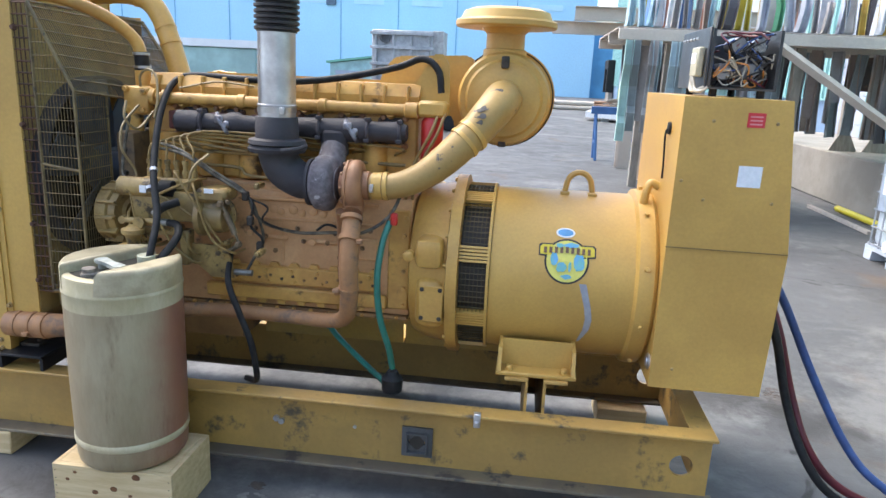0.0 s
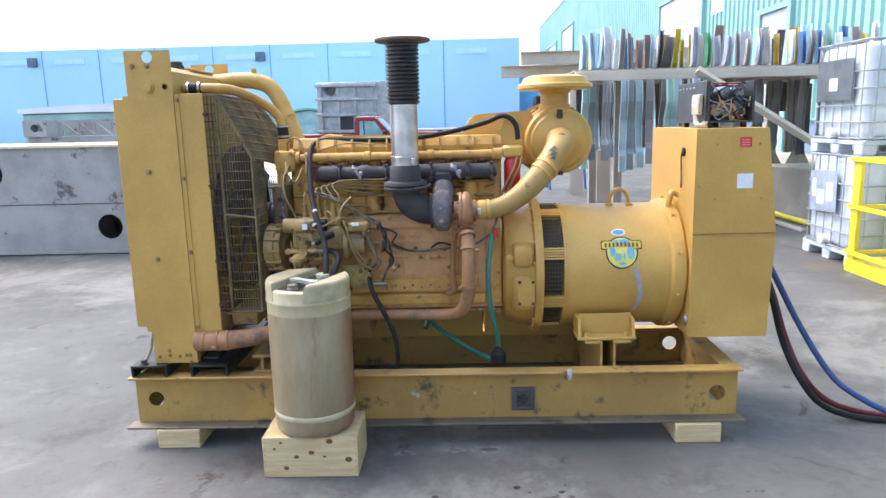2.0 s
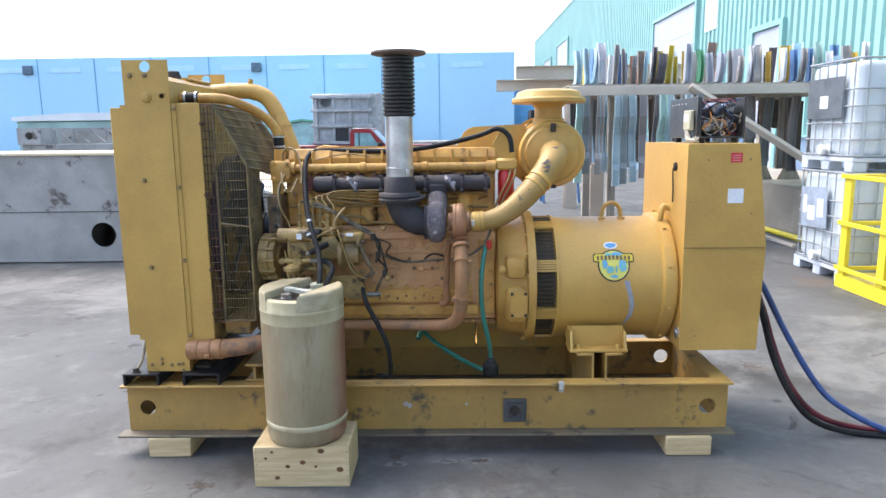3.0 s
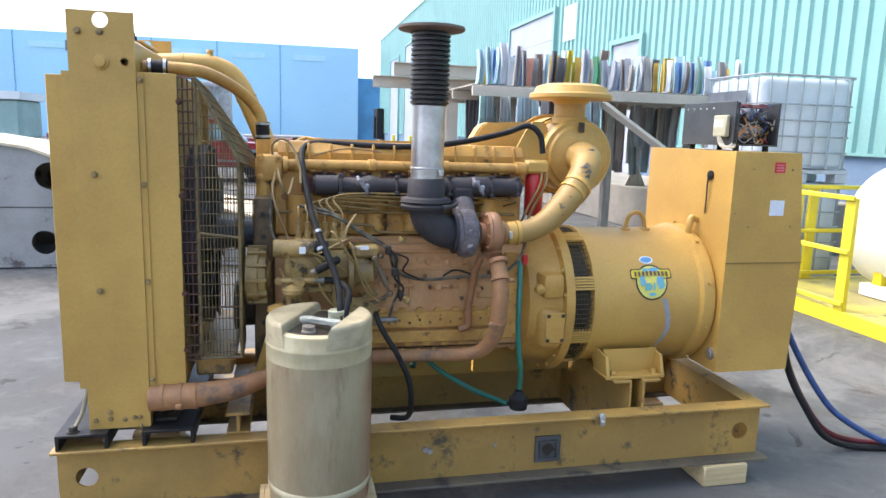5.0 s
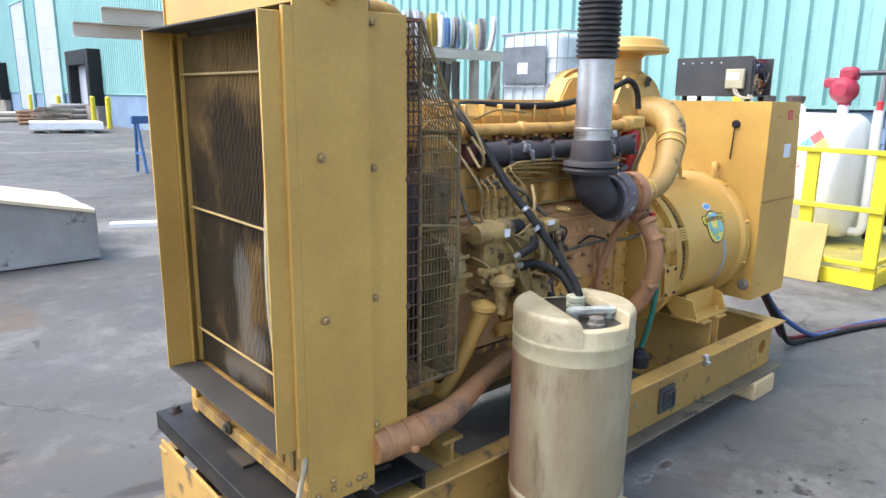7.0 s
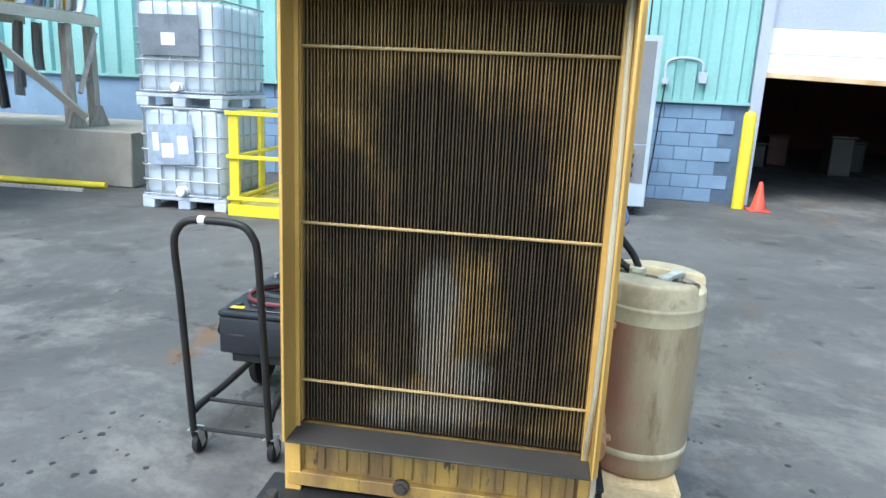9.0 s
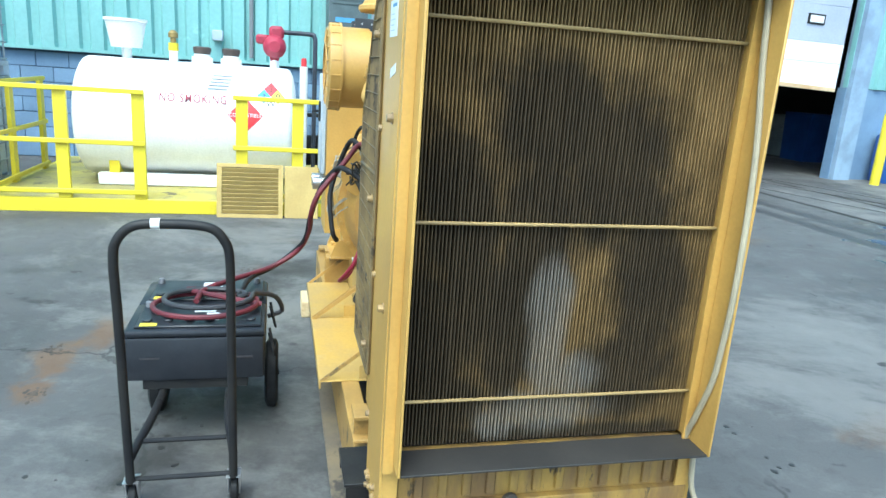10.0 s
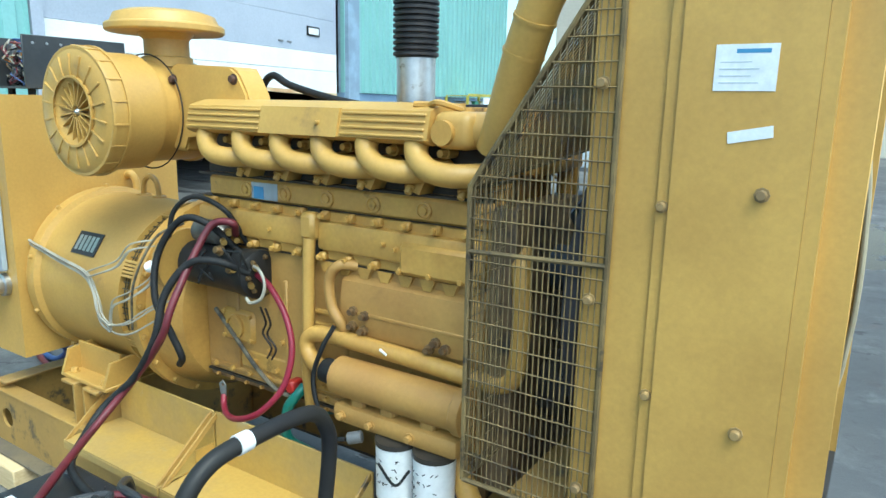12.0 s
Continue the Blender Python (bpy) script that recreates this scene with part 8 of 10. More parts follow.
# garage door: white lowest section, grey ones above, with a small window
gd = thing("garage_door", (9.45, -5.9, 1.88), "partly raised sectional garage door, white lowest section and grey above", "garage door", kind="structure")
for k, (z0, z1, m_) in enumerate(((1.88, 2.50, WHITE), (2.505, 3.15, DOOR_GREY), (3.155, 3.8, DOOR_GREY), (3.805, 4.5, DOOR_GREY), (4.505, 5.19, DOOR_GREY))):
    if k == 0:
        for za, zb in ((2.16, 2.50), (None, 2.152)):
            bm = BM()
            for (x, y), zl in (((9.03, -2.73), 1.90), ((9.86, -9.14), 1.72)):
                for dx in (0.04, 0.10):
                    for z in (zl if za is None else za, zb):
                        bm.verts.new((x + dx, y, z))
            bmesh.ops.convex_hull(bm, input=bm.verts)
            part("door_section", bm, m_, gd)
        bm = BM()
        for (x, y), zl in (((9.03, -2.73), 1.90), ((9.86, -9.14), 1.72)):
            for dx in (0.035, 0.105):
                for z in (zl - 0.07, zl - 0.001):
                    bm.verts.new((x + dx, y, z))
        bmesh.ops.convex_hull(bm, input=bm.verts)
        part("bottom_seal", bm, mat("rusty_edge", (0.5, 0.3, 0.14), (0.65, 0.5, 0.3), 0.7, scale=1.2), gd, "rust-stained bottom edge")
        continue
    sec = part("door_section", slab(BM(), (9.03, -2.73), (9.86, -9.14), z0, z1, -0.10, -0.04), m_, gd)
    if k == 1:
        c = slab(BM(), (9.73, -8.15), (9.785, -8.55), 2.80, 2.98, -0.039, -0.02)
        w = part("window_frame", c, RUBBER, gd)
        part("pane", slab(BM(), (9.737, -8.19), (9.778, -8.51), 2.83, 2.95, -0.019, -0.012), PAPER, gd)
        c = BM()
        for p, q in (((9.62, -7.3), (9.635, -7.42)), ((9.66, -7.55), (9.675, -7.67))):
            slab(c, p, q, 2.62, 2.65, -0.039, -0.02)
        part("latch_plate", c, GREY_CAB, gd)

# room behind the garage door: closing walls whose near-black colours hold the indoor shade
gi = thing("garage_room", (14, -6, 0), "workshop interior behind the raised garage door, coloured dark for indoor shade", "interior", kind="structure")
part("side_wall", box(BM(), 9.25, 22, -2.5, -2.3, 0, 5.3), SHADED_IN, gi)
part("side_wall", box(BM(), 10.9, 22, -13.4, -13.2, 0, 5.3), SHADED_IN, gi)
part("back_wall", box(BM(), 22, 22.2, -13.4, -2.3, 0, 5.3), mat("brick_red_shaded", (0.12, 0.03, 0.025), (0.07, 0.025, 0.02), 0.85, scale=1), gi)
part("inner_ceiling", prism(BM(), [(9.25, -2.3), (10.2, -9.7), (10.75, -13.4), (22.2, -13.4), (22.2, -2.3)], "z", 5.31, 5.4), SHADED_IN, gi)


def barrel(name, x, y, r, h, m_, label):
    bm = lathe(BM(), [(0, r * 0.96), (0.03, r), (h * 0.33, r), (h * 0.34, r * 1.03), (h * 0.36, r), (h * 0.66, r), (h * 0.67, r * 1.03), (h * 0.69, r), (h - 0.03, r), (h, r * 0.95)], (x, y, 0), (x, y, 9), 24)
    return solo(name, bm, m_, label, "barrel")


barrel("fibre_drum", 15.9, -11.4, 0.45, 1.3, mat("kraft", (0.4, 0.25, 0.13), None, 0.7), "brown fibre drum inside the workshop")
barrel("grey_drum", 14.36, -11.9, 0.36, 1.05, mat("drum_grey", (0.26, 0.3, 0.31), None, 0.5), "grey steel drum inside the workshop")
bin_bm = prism(BM(), [(-0.38, 0), (0.38, 0), (0.46, 1.15), (-0.46, 1.15)], "y", -0.38, 0.38)
bmesh.ops.transform(bin_bm, matrix=pose(13.3, -11.7, 0.0), verts=bin_bm.verts)
solo("blue_bin", bin_bm, mat("bin_blue", (0.03, 0.09, 0.3), None, 0.45), "blue plastic bin inside the workshop", "bin")
rg = random.Random(21)
for k in range(7):
    x, y = 13.5 + rg.random() * 3, -7.6 + k * 0.75
    h = rg.uniform(0.4, 0.9)
    c = box(BM(), x, x + 0.5, y, y + 0.45, 0, h, 0.02)
    box(c, x - 0.04, x + 0.54, y - 0.04, y + 0.49, h, h + 0.05, 0.01)
    # Machine colours are darkened for the shade indoors
    solo("workshop_machine", c, mat("shop_" + "abc"[k % 3], ((0.09, 0.025, 0.02), (0.03, 0.04, 0.035), (0.05, 0.045, 0.04))[k % 3], None, 0.5), "workshop machine inside the garage, coloured dark for indoor shade", "machine")
for x, y in ((8.62, -2.5), (9.35, -9.95)):
    c = lathe(BM(), [(0, 0.085), (1.28, 0.085), (1.33, 0.07), (1.36, 0.03)], (x, y, 0), (x, y, 9), 20)
    solo("bollard", c, SAFETY, "yellow steel bollard beside the garage door", "bollard", "bollards")
c = BM()
box(c, 8.36, 8.64, -2.88, -2.6, 0, 0.025, 0.005)
lathe(c, [(0.025, 0.10), (0.40, 0.025), (0.41, 0.02)], (8.5, -2.74, 0), (8.5, -2.74, 9), 20)
solo("traffic_cone", c, CONE_OR, "orange traffic cone beside a bollard", "traffic cone")
barrel("blue_barrel", 9.75, -10.6, 0.3, 0.9, mat("barrel_blue", (0.03, 0.1, 0.35), None, 0.4), "blue plastic barrel by the wall")


def load_cabinet():
    x0, x1, y0, y1, z0, z1 = 7.36, 8.1, -1.05, -0.12, 0.12, 2.22
    e = thing("load_bank_cabinet", (7.7, -0.6, 0), "pale metal cabinet with a dark grey panel and cable sockets", "cabinet")
    part("body", box(BM(), x0, x1, y0, y1, z0, z1, 0.01), LIGHT_CAB, e)
    part("front_panel", box(BM(), x0 - 0.006, x0 - 0.001, y0 + 0.06, y1 - 0.06, 0.92, z1 - 0.07, 0.002), GREY_CAB, e)
    sp = part("socket_panel", box(BM(), x0 - 0.006, x0 - 0.001, y0 + 0.06, y1 - 0.06, 0.42, 0.90, 0.002), GREY_CAB, e)
    part("pull_bar", box(BM(), x0 - 0.03, x0 - 0.007, -0.62, -0.32, 1.22, 1.245, 0.004), ALU, e)
    for j, (m_, n_) in enumerate(((RUBBER, "socket"), (INK_RED, "socket"), (BLUE_CABLE, "socket"), (mat("green_socket", (0.05, 0.4, 0.2), None, 0.4), "socket"))):
        y = -0.82 + j * 0.17
        for k in range(3):
            part(n_, lathe(BM(), [(0, 0.035), (0.03, 0.035), (0.035, 0.025), (0.06, 0.025)], (x0 - 0.006, y, 0.53 + k * 0.12), (0, y, 0.53 + k * 0.12), 14), m_, sp)
    part("base_frame", box(BM(), x0 + 0.04, x1 - 0.04, y0 + 0.04, y1 - 0.04, 0.09, 0.118), BLACK_PAINT, e)
    for y in (y0 + 0.12, y1 - 0.12):
        for x in (x0 + 0.1, x1 - 0.1):
            part("caster_wheel", cyl(BM(), (x, y - 0.015, 0.044), (x, y + 0.015, 0.044), 0.044, 16), RUBBER, e)
    c = BM()
    for y in (-0.95, -0.88, -0.80):
        cyl(c, (8.0, y, 2.22), (8.0, y, 2.85), 0.012, 6)
    part("aerial", c, BLACK_PAINT, e)
    x0 = 8.3
    e = thing("switch_cabinet", (8.6, 0.15, 0), "tall dark grey electrical cabinet with louvres against the wall", "cabinet")
    part("body", box(BM(), x0, 8.93, -0.10, 0.42, 0.1, 2.75, 0.01), mat("cab_dark", (0.10, 0.13, 0.135), None, 0.45), e)
    c = BM()
    for k in range(6):
        box(c, x0 - 0.012, x0 - 0.001, -0.05, 0.37, 2.28 + k * 0.055, 2.305 + k * 0.055, 0.003)
    part("louvre", c, MATS["cab_dark"], e)
    part("label_plate", box(BM(), x0 - 0.004, x0 - 0.001, 0.08, 0.33, 2.05, 2.11), INK_BLUE, e)
    part("warning_strip", box(BM(), x0 - 0.004, x0 - 0.001, 0.16, 0.21, 1.65, 1.95), INK_RED, e)
    part("plinth", box(BM(), x0 + 0.03, 8.9, -0.07, 0.39, 0.0, 0.0995), BLACK_PAINT, e)


load_cabinet()


def wall_conduit():
    c = BM()
    tube(c, [(8.93, -1.35, 1.75), (8.93, -1.35, 1.95), (8.93, -1.45, 2.03), (8.93, -1.7, 2.04), (8.93, -1.84, 1.98), (8.93, -1.86, 1.85)], 0.022, 10)
    box(c, 8.87, 8.94, -1.40, -1.30, 1.66, 1.76, 0.01)
    box(c, 8.87, 8.94, -1.92, -1.80, 1.70, 1.86, 0.01)
    solo("wall_conduit", c, LIGHT_CAB, "grey curved electrical conduit on the ribbed wall", "conduit", kind="structure")
    c = BM()
    tube(c, [(8.86, -1.35, 1.68), (8.85, -1.32, 1.2), (8.80, -1.28, 0.6), (8.72, -1.22, 0.1), (8.6, -1.2, 0.012), (8.3, -1.1, 0.012)], 0.011, 8)
    solo("extension_cord", c, RUBBER, "black cord hanging down the block wall", "cord")

    c = BM()
    cyl(c, (8.92, 1.43, 1.5), (8.92, 1.43, 6.5), 0.03, 10)
    solo("wall_pipe", c, GREY_CAB, "grey vertical pipe on the ribbed wall", "pipe", kind="structure")
    c = box(BM(), 8.80, 8.945, 1.80, 1.94, 1.70, 1.84, 0.01)
    solo("junction_box", c, LIGHT_CAB, "small pale junction box on the ribbed wall", "junction box", kind="structure")


wall_conduit()


# ---------------------------------------------------------------- tank and its railed pit
TX, TZ, TR = 6.74, 0.80, 0.615


def fuel_tank():
    e = thing("fuel_tank", (TX, 1.95, 0.13), "white horizontal steel fuel tank with red lettering and hazard placards", "fuel tank")
    part("shell", lathe(BM(), [(0, 0.02), (0.0, 0.2), (0.012, 0.4), (0.035, 0.53), (0.07, 0.595), (0.11, TR), (2.12, TR), (2.16, 0.595), (2.195, 0.53), (2.218, 0.4), (2.23, 0.2), (2.23, 0.02)], (TX, 0.86, TZ), (TX, 9, TZ), 56), WHITE, e)
    for y in (1.25, 2.70):
        part("saddle", box(BM(), TX - 0.45, TX + 0.45, y - 0.05, y + 0.05, 0.135, 0.40, 0.004), SAFETY, e)
    part("skid_tube", box(BM(), TX - 0.5, TX - 0.38, 1.1, 2.85, 0.135, 0.255, 0.01), WHITE, e)
    top = TZ + TR
    c = BM()
    cyl(c, (TX, 2.62, top - 0.02), (TX, 2.62, 1.53), 0.05, 14)
    lathe(c, [(0, 0.15), (0.26, 0.2), (0.265, 0.215), (0.29, 0.215)], (TX, 2.62, 1.52), (TX, 2.62, 9), 20)
    part("spill_box", c, WHITE, e)
    c = BM()
    cyl(c, (TX - 0.1, 2.14, top - 0.04), (TX - 0.1, 2.14, 1.52), 0.045, 14)
    part("vent_riser", c, WHITE, e)
    c = BM()
    cyl(c, (TX - 0.1, 2.14, 1.52), (TX - 0.1, 2.14, 1.60), 0.05, 8)
    part("vent_nut", c, SAFETY, e)
    c = lathe(BM(), [(0, 0.03), (0.05, 0.03), (0.055, 0.05), (0.10, 0.05), (0.13, 0.02)], (TX - 0.1, 2.14, 1.60), (TX - 0.1, 2.14, 9), 12)
    part("vent_head", c, mat("brass_dull", (0.4, 0.28, 0.1), None, 0.4, metal=0.5), e)
    for y in (1.86, 1.56):
        part("fill_neck", lathe(BM(), [(0, 0.11), (0.08, 0.11), (0.085, 0.085), (0.11, 0.085)], (TX - 0.02, y, top - 0.02), (TX, y, 9), 18), WHITE, e)
        part("fill_cap", lathe(BM(), [(0, 0.08), (0.04, 0.095), (0.07, 0.095), (0.08, 0.07)], (TX - 0.02, y, top + 0.09), (TX, y, 9), 18), mat("cap_brown", (0.09, 0.065, 0.055), None, 0.5), e, "dark brown filler cap")
    c = BM()
    for k in range(5):
        on = [(1.52 + 0.012 * k, 1.30 - 0.032 * k), (1.72 + 0.012 * k, 1.30 - 0.032 * k)]
        a = math.acos(min(1, (on[0][1] - TZ) / TR))
        x = TX - TR * math.sin(a)
        box(c, x - 0.02, x + 0.004, on[0][0], on[1][0], on[0][1] - 0.005, on[0][1] + 0.005)
    part("step_mark", c, INK, e)
    c = BM()
    tube(c, [(TX, 1.10, top - 0.02), (TX, 1.10, 1.50)], 0.05, 14, 1)
    part("pump_riser", c, WHITE, e)
    c = BM()
    lathe(c, [(0, 0.06), (0.05, 0.10), (0.12, 0.125), (0.20, 0.125), (0.25, 0.09), (0.28, 0.06)], (TX + 0.12, 1.10, 1.64), (TX - 0.4, 1.10, 1.64), 20)
    box(c, TX - 0.05, TX + 0.06, 1.05, 1.15, 1.49, 1.58, 0.01)
    box(c, TX - 0.07, TX + 0.07, 1.0, 1.16, 1.72, 1.86, 0.03)
    box(c, TX - 0.05, TX + 0.05, 1.14, 1.30, 1.66, 1.76, 0.02)
    part("transfer_pump", c, mat("pump_red", (0.36, 0.03, 0.06), (0.3, 0.025, 0.05), 0.45, scale=9), e, "dark red transfer pump")
    c = BM()
    tube(c, [(TX, 1.0, 1.80), (TX, 0.72, 1.80), (TX - 0.01, 0.67, 1.77), (TX - 0.02, 0.66, 1.6), (TX - 0.04, 0.66, 0.4), (TX - 0.04, 0.66, 0.14)], 0.025, 10)
    part("dispense_pipe", c, mat("pipe_black", (0.03, 0.035, 0.05), None, 0.4), e)
    c = BM()
    tube(c, [(TX, 0.78, 1.45), (TX, 0.78, 0.5), (TX, 0.80, 0.28), (TX, 0.90, 0.25)], 0.045, 12)
    part("gauge_pipe", c, WHITE, e)
    part("gauge_head", lathe(BM(), [(0, 0.03), (0.08, 0.03), (0.09, 0.02)], (TX, 0.78, 1.45), (TX, 0.78, 9), 12), INK_RED, e)

    # markings bent on the shell
    def on(y, z, off):
        a = (z - TZ) / TR
        return Vector((TX - (TR + off) * math.sqrt(max(0.0, 1 - a * a)), y, TZ + (TR + off) * a))

    def patch(bm, poly, off):
        hi = [bm.verts.new(on(y, z, off + 0.001)) for y, z in poly]
        bm.faces.new(hi)
        return bm

    def dia(y, z, r):
        return [(y - r, z), (y, z + r), (y + r, z), (y, z - r)]

    def quad_grid(poly, n=6):
        """Splits a convex quad so that it follows the curve."""
        a, b, c_, d = [Vector(p) for p in poly]
        out = []
        for i in range(n):
            for j in range(n):
                q = []
                for u, v in ((i, j), (i + 1, j), (i + 1, j + 1), (i, j + 1)):
                    u, v = u / n, v / n
                    q.append(tuple((a * (1 - u) + b * u) * (1 - v) + (d * (1 - u) + c_ * u) * v))
                out.append(q)
        return out

    def sign(name, poly, off, m_, parent, label=""):
        bm = BM()
        for q in quad_grid(poly):
            patch(bm, q, off)
        bmesh.ops.remove_doubles(bm, verts=bm.verts, dist=1e-5)
        return part(name, bm, m_, parent, label, smooth=0)

    rp = sign("hazard_placard", dia(1.385, 0.92, 0.185), 0.002, WHITE, e, "red diamond hazard placard")
    sign("placard_field", dia(1.385, 0.92, 0.178), 0.004, INK_RED, rp)
    nf = sign("rating_diamond", dia(1.13, 1.12, 0.15), 0.002, WHITE, e, "four-colour hazard rating diamond")
    cy, cz, h = 1.13, 1.12, 0.072
    sign("red_quarter", dia(cy, cz + h, h), 0.004, INK_RED, nf)
    sign("blue_quarter", dia(cy + h, cz, h), 0.004, mat("haz_blue", (0.08, 0.3, 0.7), None, 0.5, bump=0), nf)
    sign("yellow_quarter", dia(cy - h, cz, h), 0.004, INK_YEL, nf)

    def words(name, text, size, y, z, off, m_, parent, wide=1.0):
        cu = bpy.data.curves.new(name, "FONT")
        cu.body, cu.size = text, size
        cu.align_x, cu.align_y = "CENTER", "CENTER"
        cu.space_character = 1.18
        cu.offset = size * 0.006
        tmp = new("tmp_text", cu)
        dg = bpy.context.evaluated_depsgraph_get()
        dg.update()
        me = bpy.data.meshes.new_from_object(tmp.evaluated_get(dg))
        bpy.data.objects.remove(tmp)
        bm = bmesh.new()
        bm.from_mesh(me)
        bmesh.ops.triangulate(bm, faces=bm.faces)
        for v in bm.verts:
            v.co = on(y - v.co.x * wide, z + v.co.y, off)
        return part(name, bm, m_, parent, smooth=0)

    words("lettering", "NO SMOKING", 0.118, 1.90, 1.055, 0.009, mat("sign_maroon", (0.3, 0.03, 0.06), None, 0.5, bump=0), e, 0.78)
    words("lettering", "COMBUSTIBLE", 0.052, 1.385, 0.92, 0.006, WHITE, rp, 0.85)
    words("lettering", "3", 0.07, 1.385, 0.80, 0.006, WHITE, rp)
    words("lettering", "3", 0.09, cy, cz + h, 0.006, INK_DARK, nf)
    words("lettering", "0", 0.09, cy - h, cz, 0.006, INK_DARK, nf)
    words("lettering", "2", 0.07, cy + h, cz, 0.006, INK_DARK, nf)
    words("lettering", "W", 0.09, cy, cz - h, 0.006, INK_DARK, nf)


fuel_tank()


def pit():
    e = thing("containment_pit", (6.6, 1.95, 0), "low yellow spill containment tray round the fuel tank", "containment tray", kind="structure")
    X0, X1, Y0, Y1 = 5.50, 8.2, 0.26, 3.68
    part("tray_floor", box(BM(), X0 + 0.05, X1, Y0 + 0.05, Y1 - 0.05, 0.09, 0.13), mat("tray_yellow_dirty", (0.5, 0.42, 0.08), (0.3, 0.26, 0.1), 0.6, scale=2.5, fine=50, stain=(0.12, 0.1, 0.06), stain_at=0.56, stain_scale=3), e)
    for b in ((X0, X0 + 0.049, Y0, Y1, 0.0, 0.13), (X1, X1 + 0.05, Y0, Y1, 0, 0.13), (X0 + 0.05, X1, Y0, Y0 + 0.049, 0, 0.13), (X0 + 0.05, X1, Y1 - 0.049, Y1, 0, 0.13)):
        part("tray_edge", box(BM(), *b, 0.004), SAFETY, e)
    for y0, y1 in ((2.27, 3.66), (0.28, 1.45)):
        r = thing("safety_railing", (X0, (y0 + y1) / 2, 0.13), "yellow steel safety railing in front of the fuel tank", "railing", "railings of the tank pit")
        ys = (y0 + 0.04, (y0 + y1) / 2, y1 - 0.06)
        for y in ys:
            part("post", box(BM(), X0 + 0.01, X0 + 0.055, y - 0.055, y + 0.055, 0.1305, 1.13, 0.004), SAFETY, r)
        for z in (1.13, 0.66, 0.20):
            part("rail", box(BM(), X0 - 0.02, X0 + 0.008, y0 - 0.02, y1 + 0.02, z - 0.022, z + 0.022, 0.006), SAFETY, r)
    for y in (3.62, 0.33):
        r = thing("safety_railing", (6.4, y, 0.13), "yellow steel safety railing at the end of the tank pit", "railing", "railings of the tank pit")
        for x in (6.28, 7.2):
            part("post", box(BM(), x - 0.055, x + 0.055, y - 0.02, y + 0.02, 0.1305, 1.13, 0.004), SAFETY, r)
        for z in (1.13, 0.66, 0.20):
            part("rail", box(BM(), X0 + 0.06, 7.25, y - 0.045, y - 0.022, z - 0.022, z + 0.022, 0.006), SAFETY, r)
    e = thing("louvre_panel", (5.42, 1.1, 0), "tan louvred steel panel leaning on the railing", "panel")
    lean = Matrix.Translation((5.385, 0, 0)) @ Matrix.Rotation(radians(10), 4, "Y")
    TAN = mat("tan_panel", (0.5, 0.36, 0.12), (0.44, 0.31, 0.1), 0.5, scale=3, fine=50)
    part("frame", box(box(box(box(BM(), 0, 0.02, 1.0, 1.62, 0, 0.035, 0.002, lean), 0, 0.02, 1.0, 1.62, 0.485, 0.52, 0.002, lean), 0, 0.02, 1.0, 1.045, 0.0355, 0.4845, 0.002, lean), 0, 0.02, 1.575, 1.62, 0.0355, 0.4845, 0.002, lean), TAN, e)
    for k in range(11):
        m = lean @ Matrix.Translation((0.01, 0, 0.06 + k * 0.04)) @ Matrix.Rotation(radians(-35), 4, "Y")
        part("slat", box(BM(), -0.003, 0.003, 1.046, 1.574, -0.019, 0.019, 0, m), TAN, e)
    # Dark sheet behind the slats stands in for the shade between them
    part("back_sheet", box(BM(), 0.021, 0.025, 1.01, 1.61, 0.01, 0.51, 0, lean), mat("louvre_shadow", (0.16, 0.11, 0.05), None, 0.7), e)
    lean2 = Matrix.Translation((5.40, 0, 0)) @ Matrix.Rotation(radians(10), 4, "Y")
    solo("tan_sheet", box(BM(), 0, 0.02, 0.66, 0.985, 0, 0.51, 0.003, lean2), TAN, "plain tan steel sheet leaning on the railing", "panel")
    e = thing("hose_reel", (7.3, 0.62, 0.13), "black hose reel standing in the tank pit", "hose reel")
    part("drum", lathe(BM(), [(0, 0.05), (0, 0.26), (0.02, 0.26), (0.02, 0.17), (0.25, 0.17), (0.25, 0.26), (0.27, 0.26), (0.27, 0.05)], (7.3, 0.55, 0.45), (7.3, 9, 0.45), 24), RUBBER, e)
    c = BM()
    for y in (0.50, 0.87):
        prism(c, [(7.1, 0.131), (7.5, 0.131), (7.34, 0.86), (7.26, 0.86)], "y", y - 0.012, y + 0.012)
    box(c, 7.2, 7.4, 0.5, 0.87, 0.861, 0.90, 0.005)
    part("stand", c, BLACK_PAINT, e)
    tub = BM()
    for k in range(10):
        pts = [(7.3 + 0.178 * math.cos(a), 0.585 + k * 0.023, 0.45 + 0.178 * math.sin(a)) for a in [j * math.pi / 10 for j in range(21)]]
        tube(tub, pts, 0.011, 6, 1)
    part("hose", tub, RUBBER, e)


pit()


# ---------------------------------------------------------------- stacked totes
TOTE_CAGE = mat("tote_cage", (0.40, 0.43, 0.46), (0.3, 0.32, 0.35), 0.4, metal=0.5, scale=9, fine=60, bump=0.1)


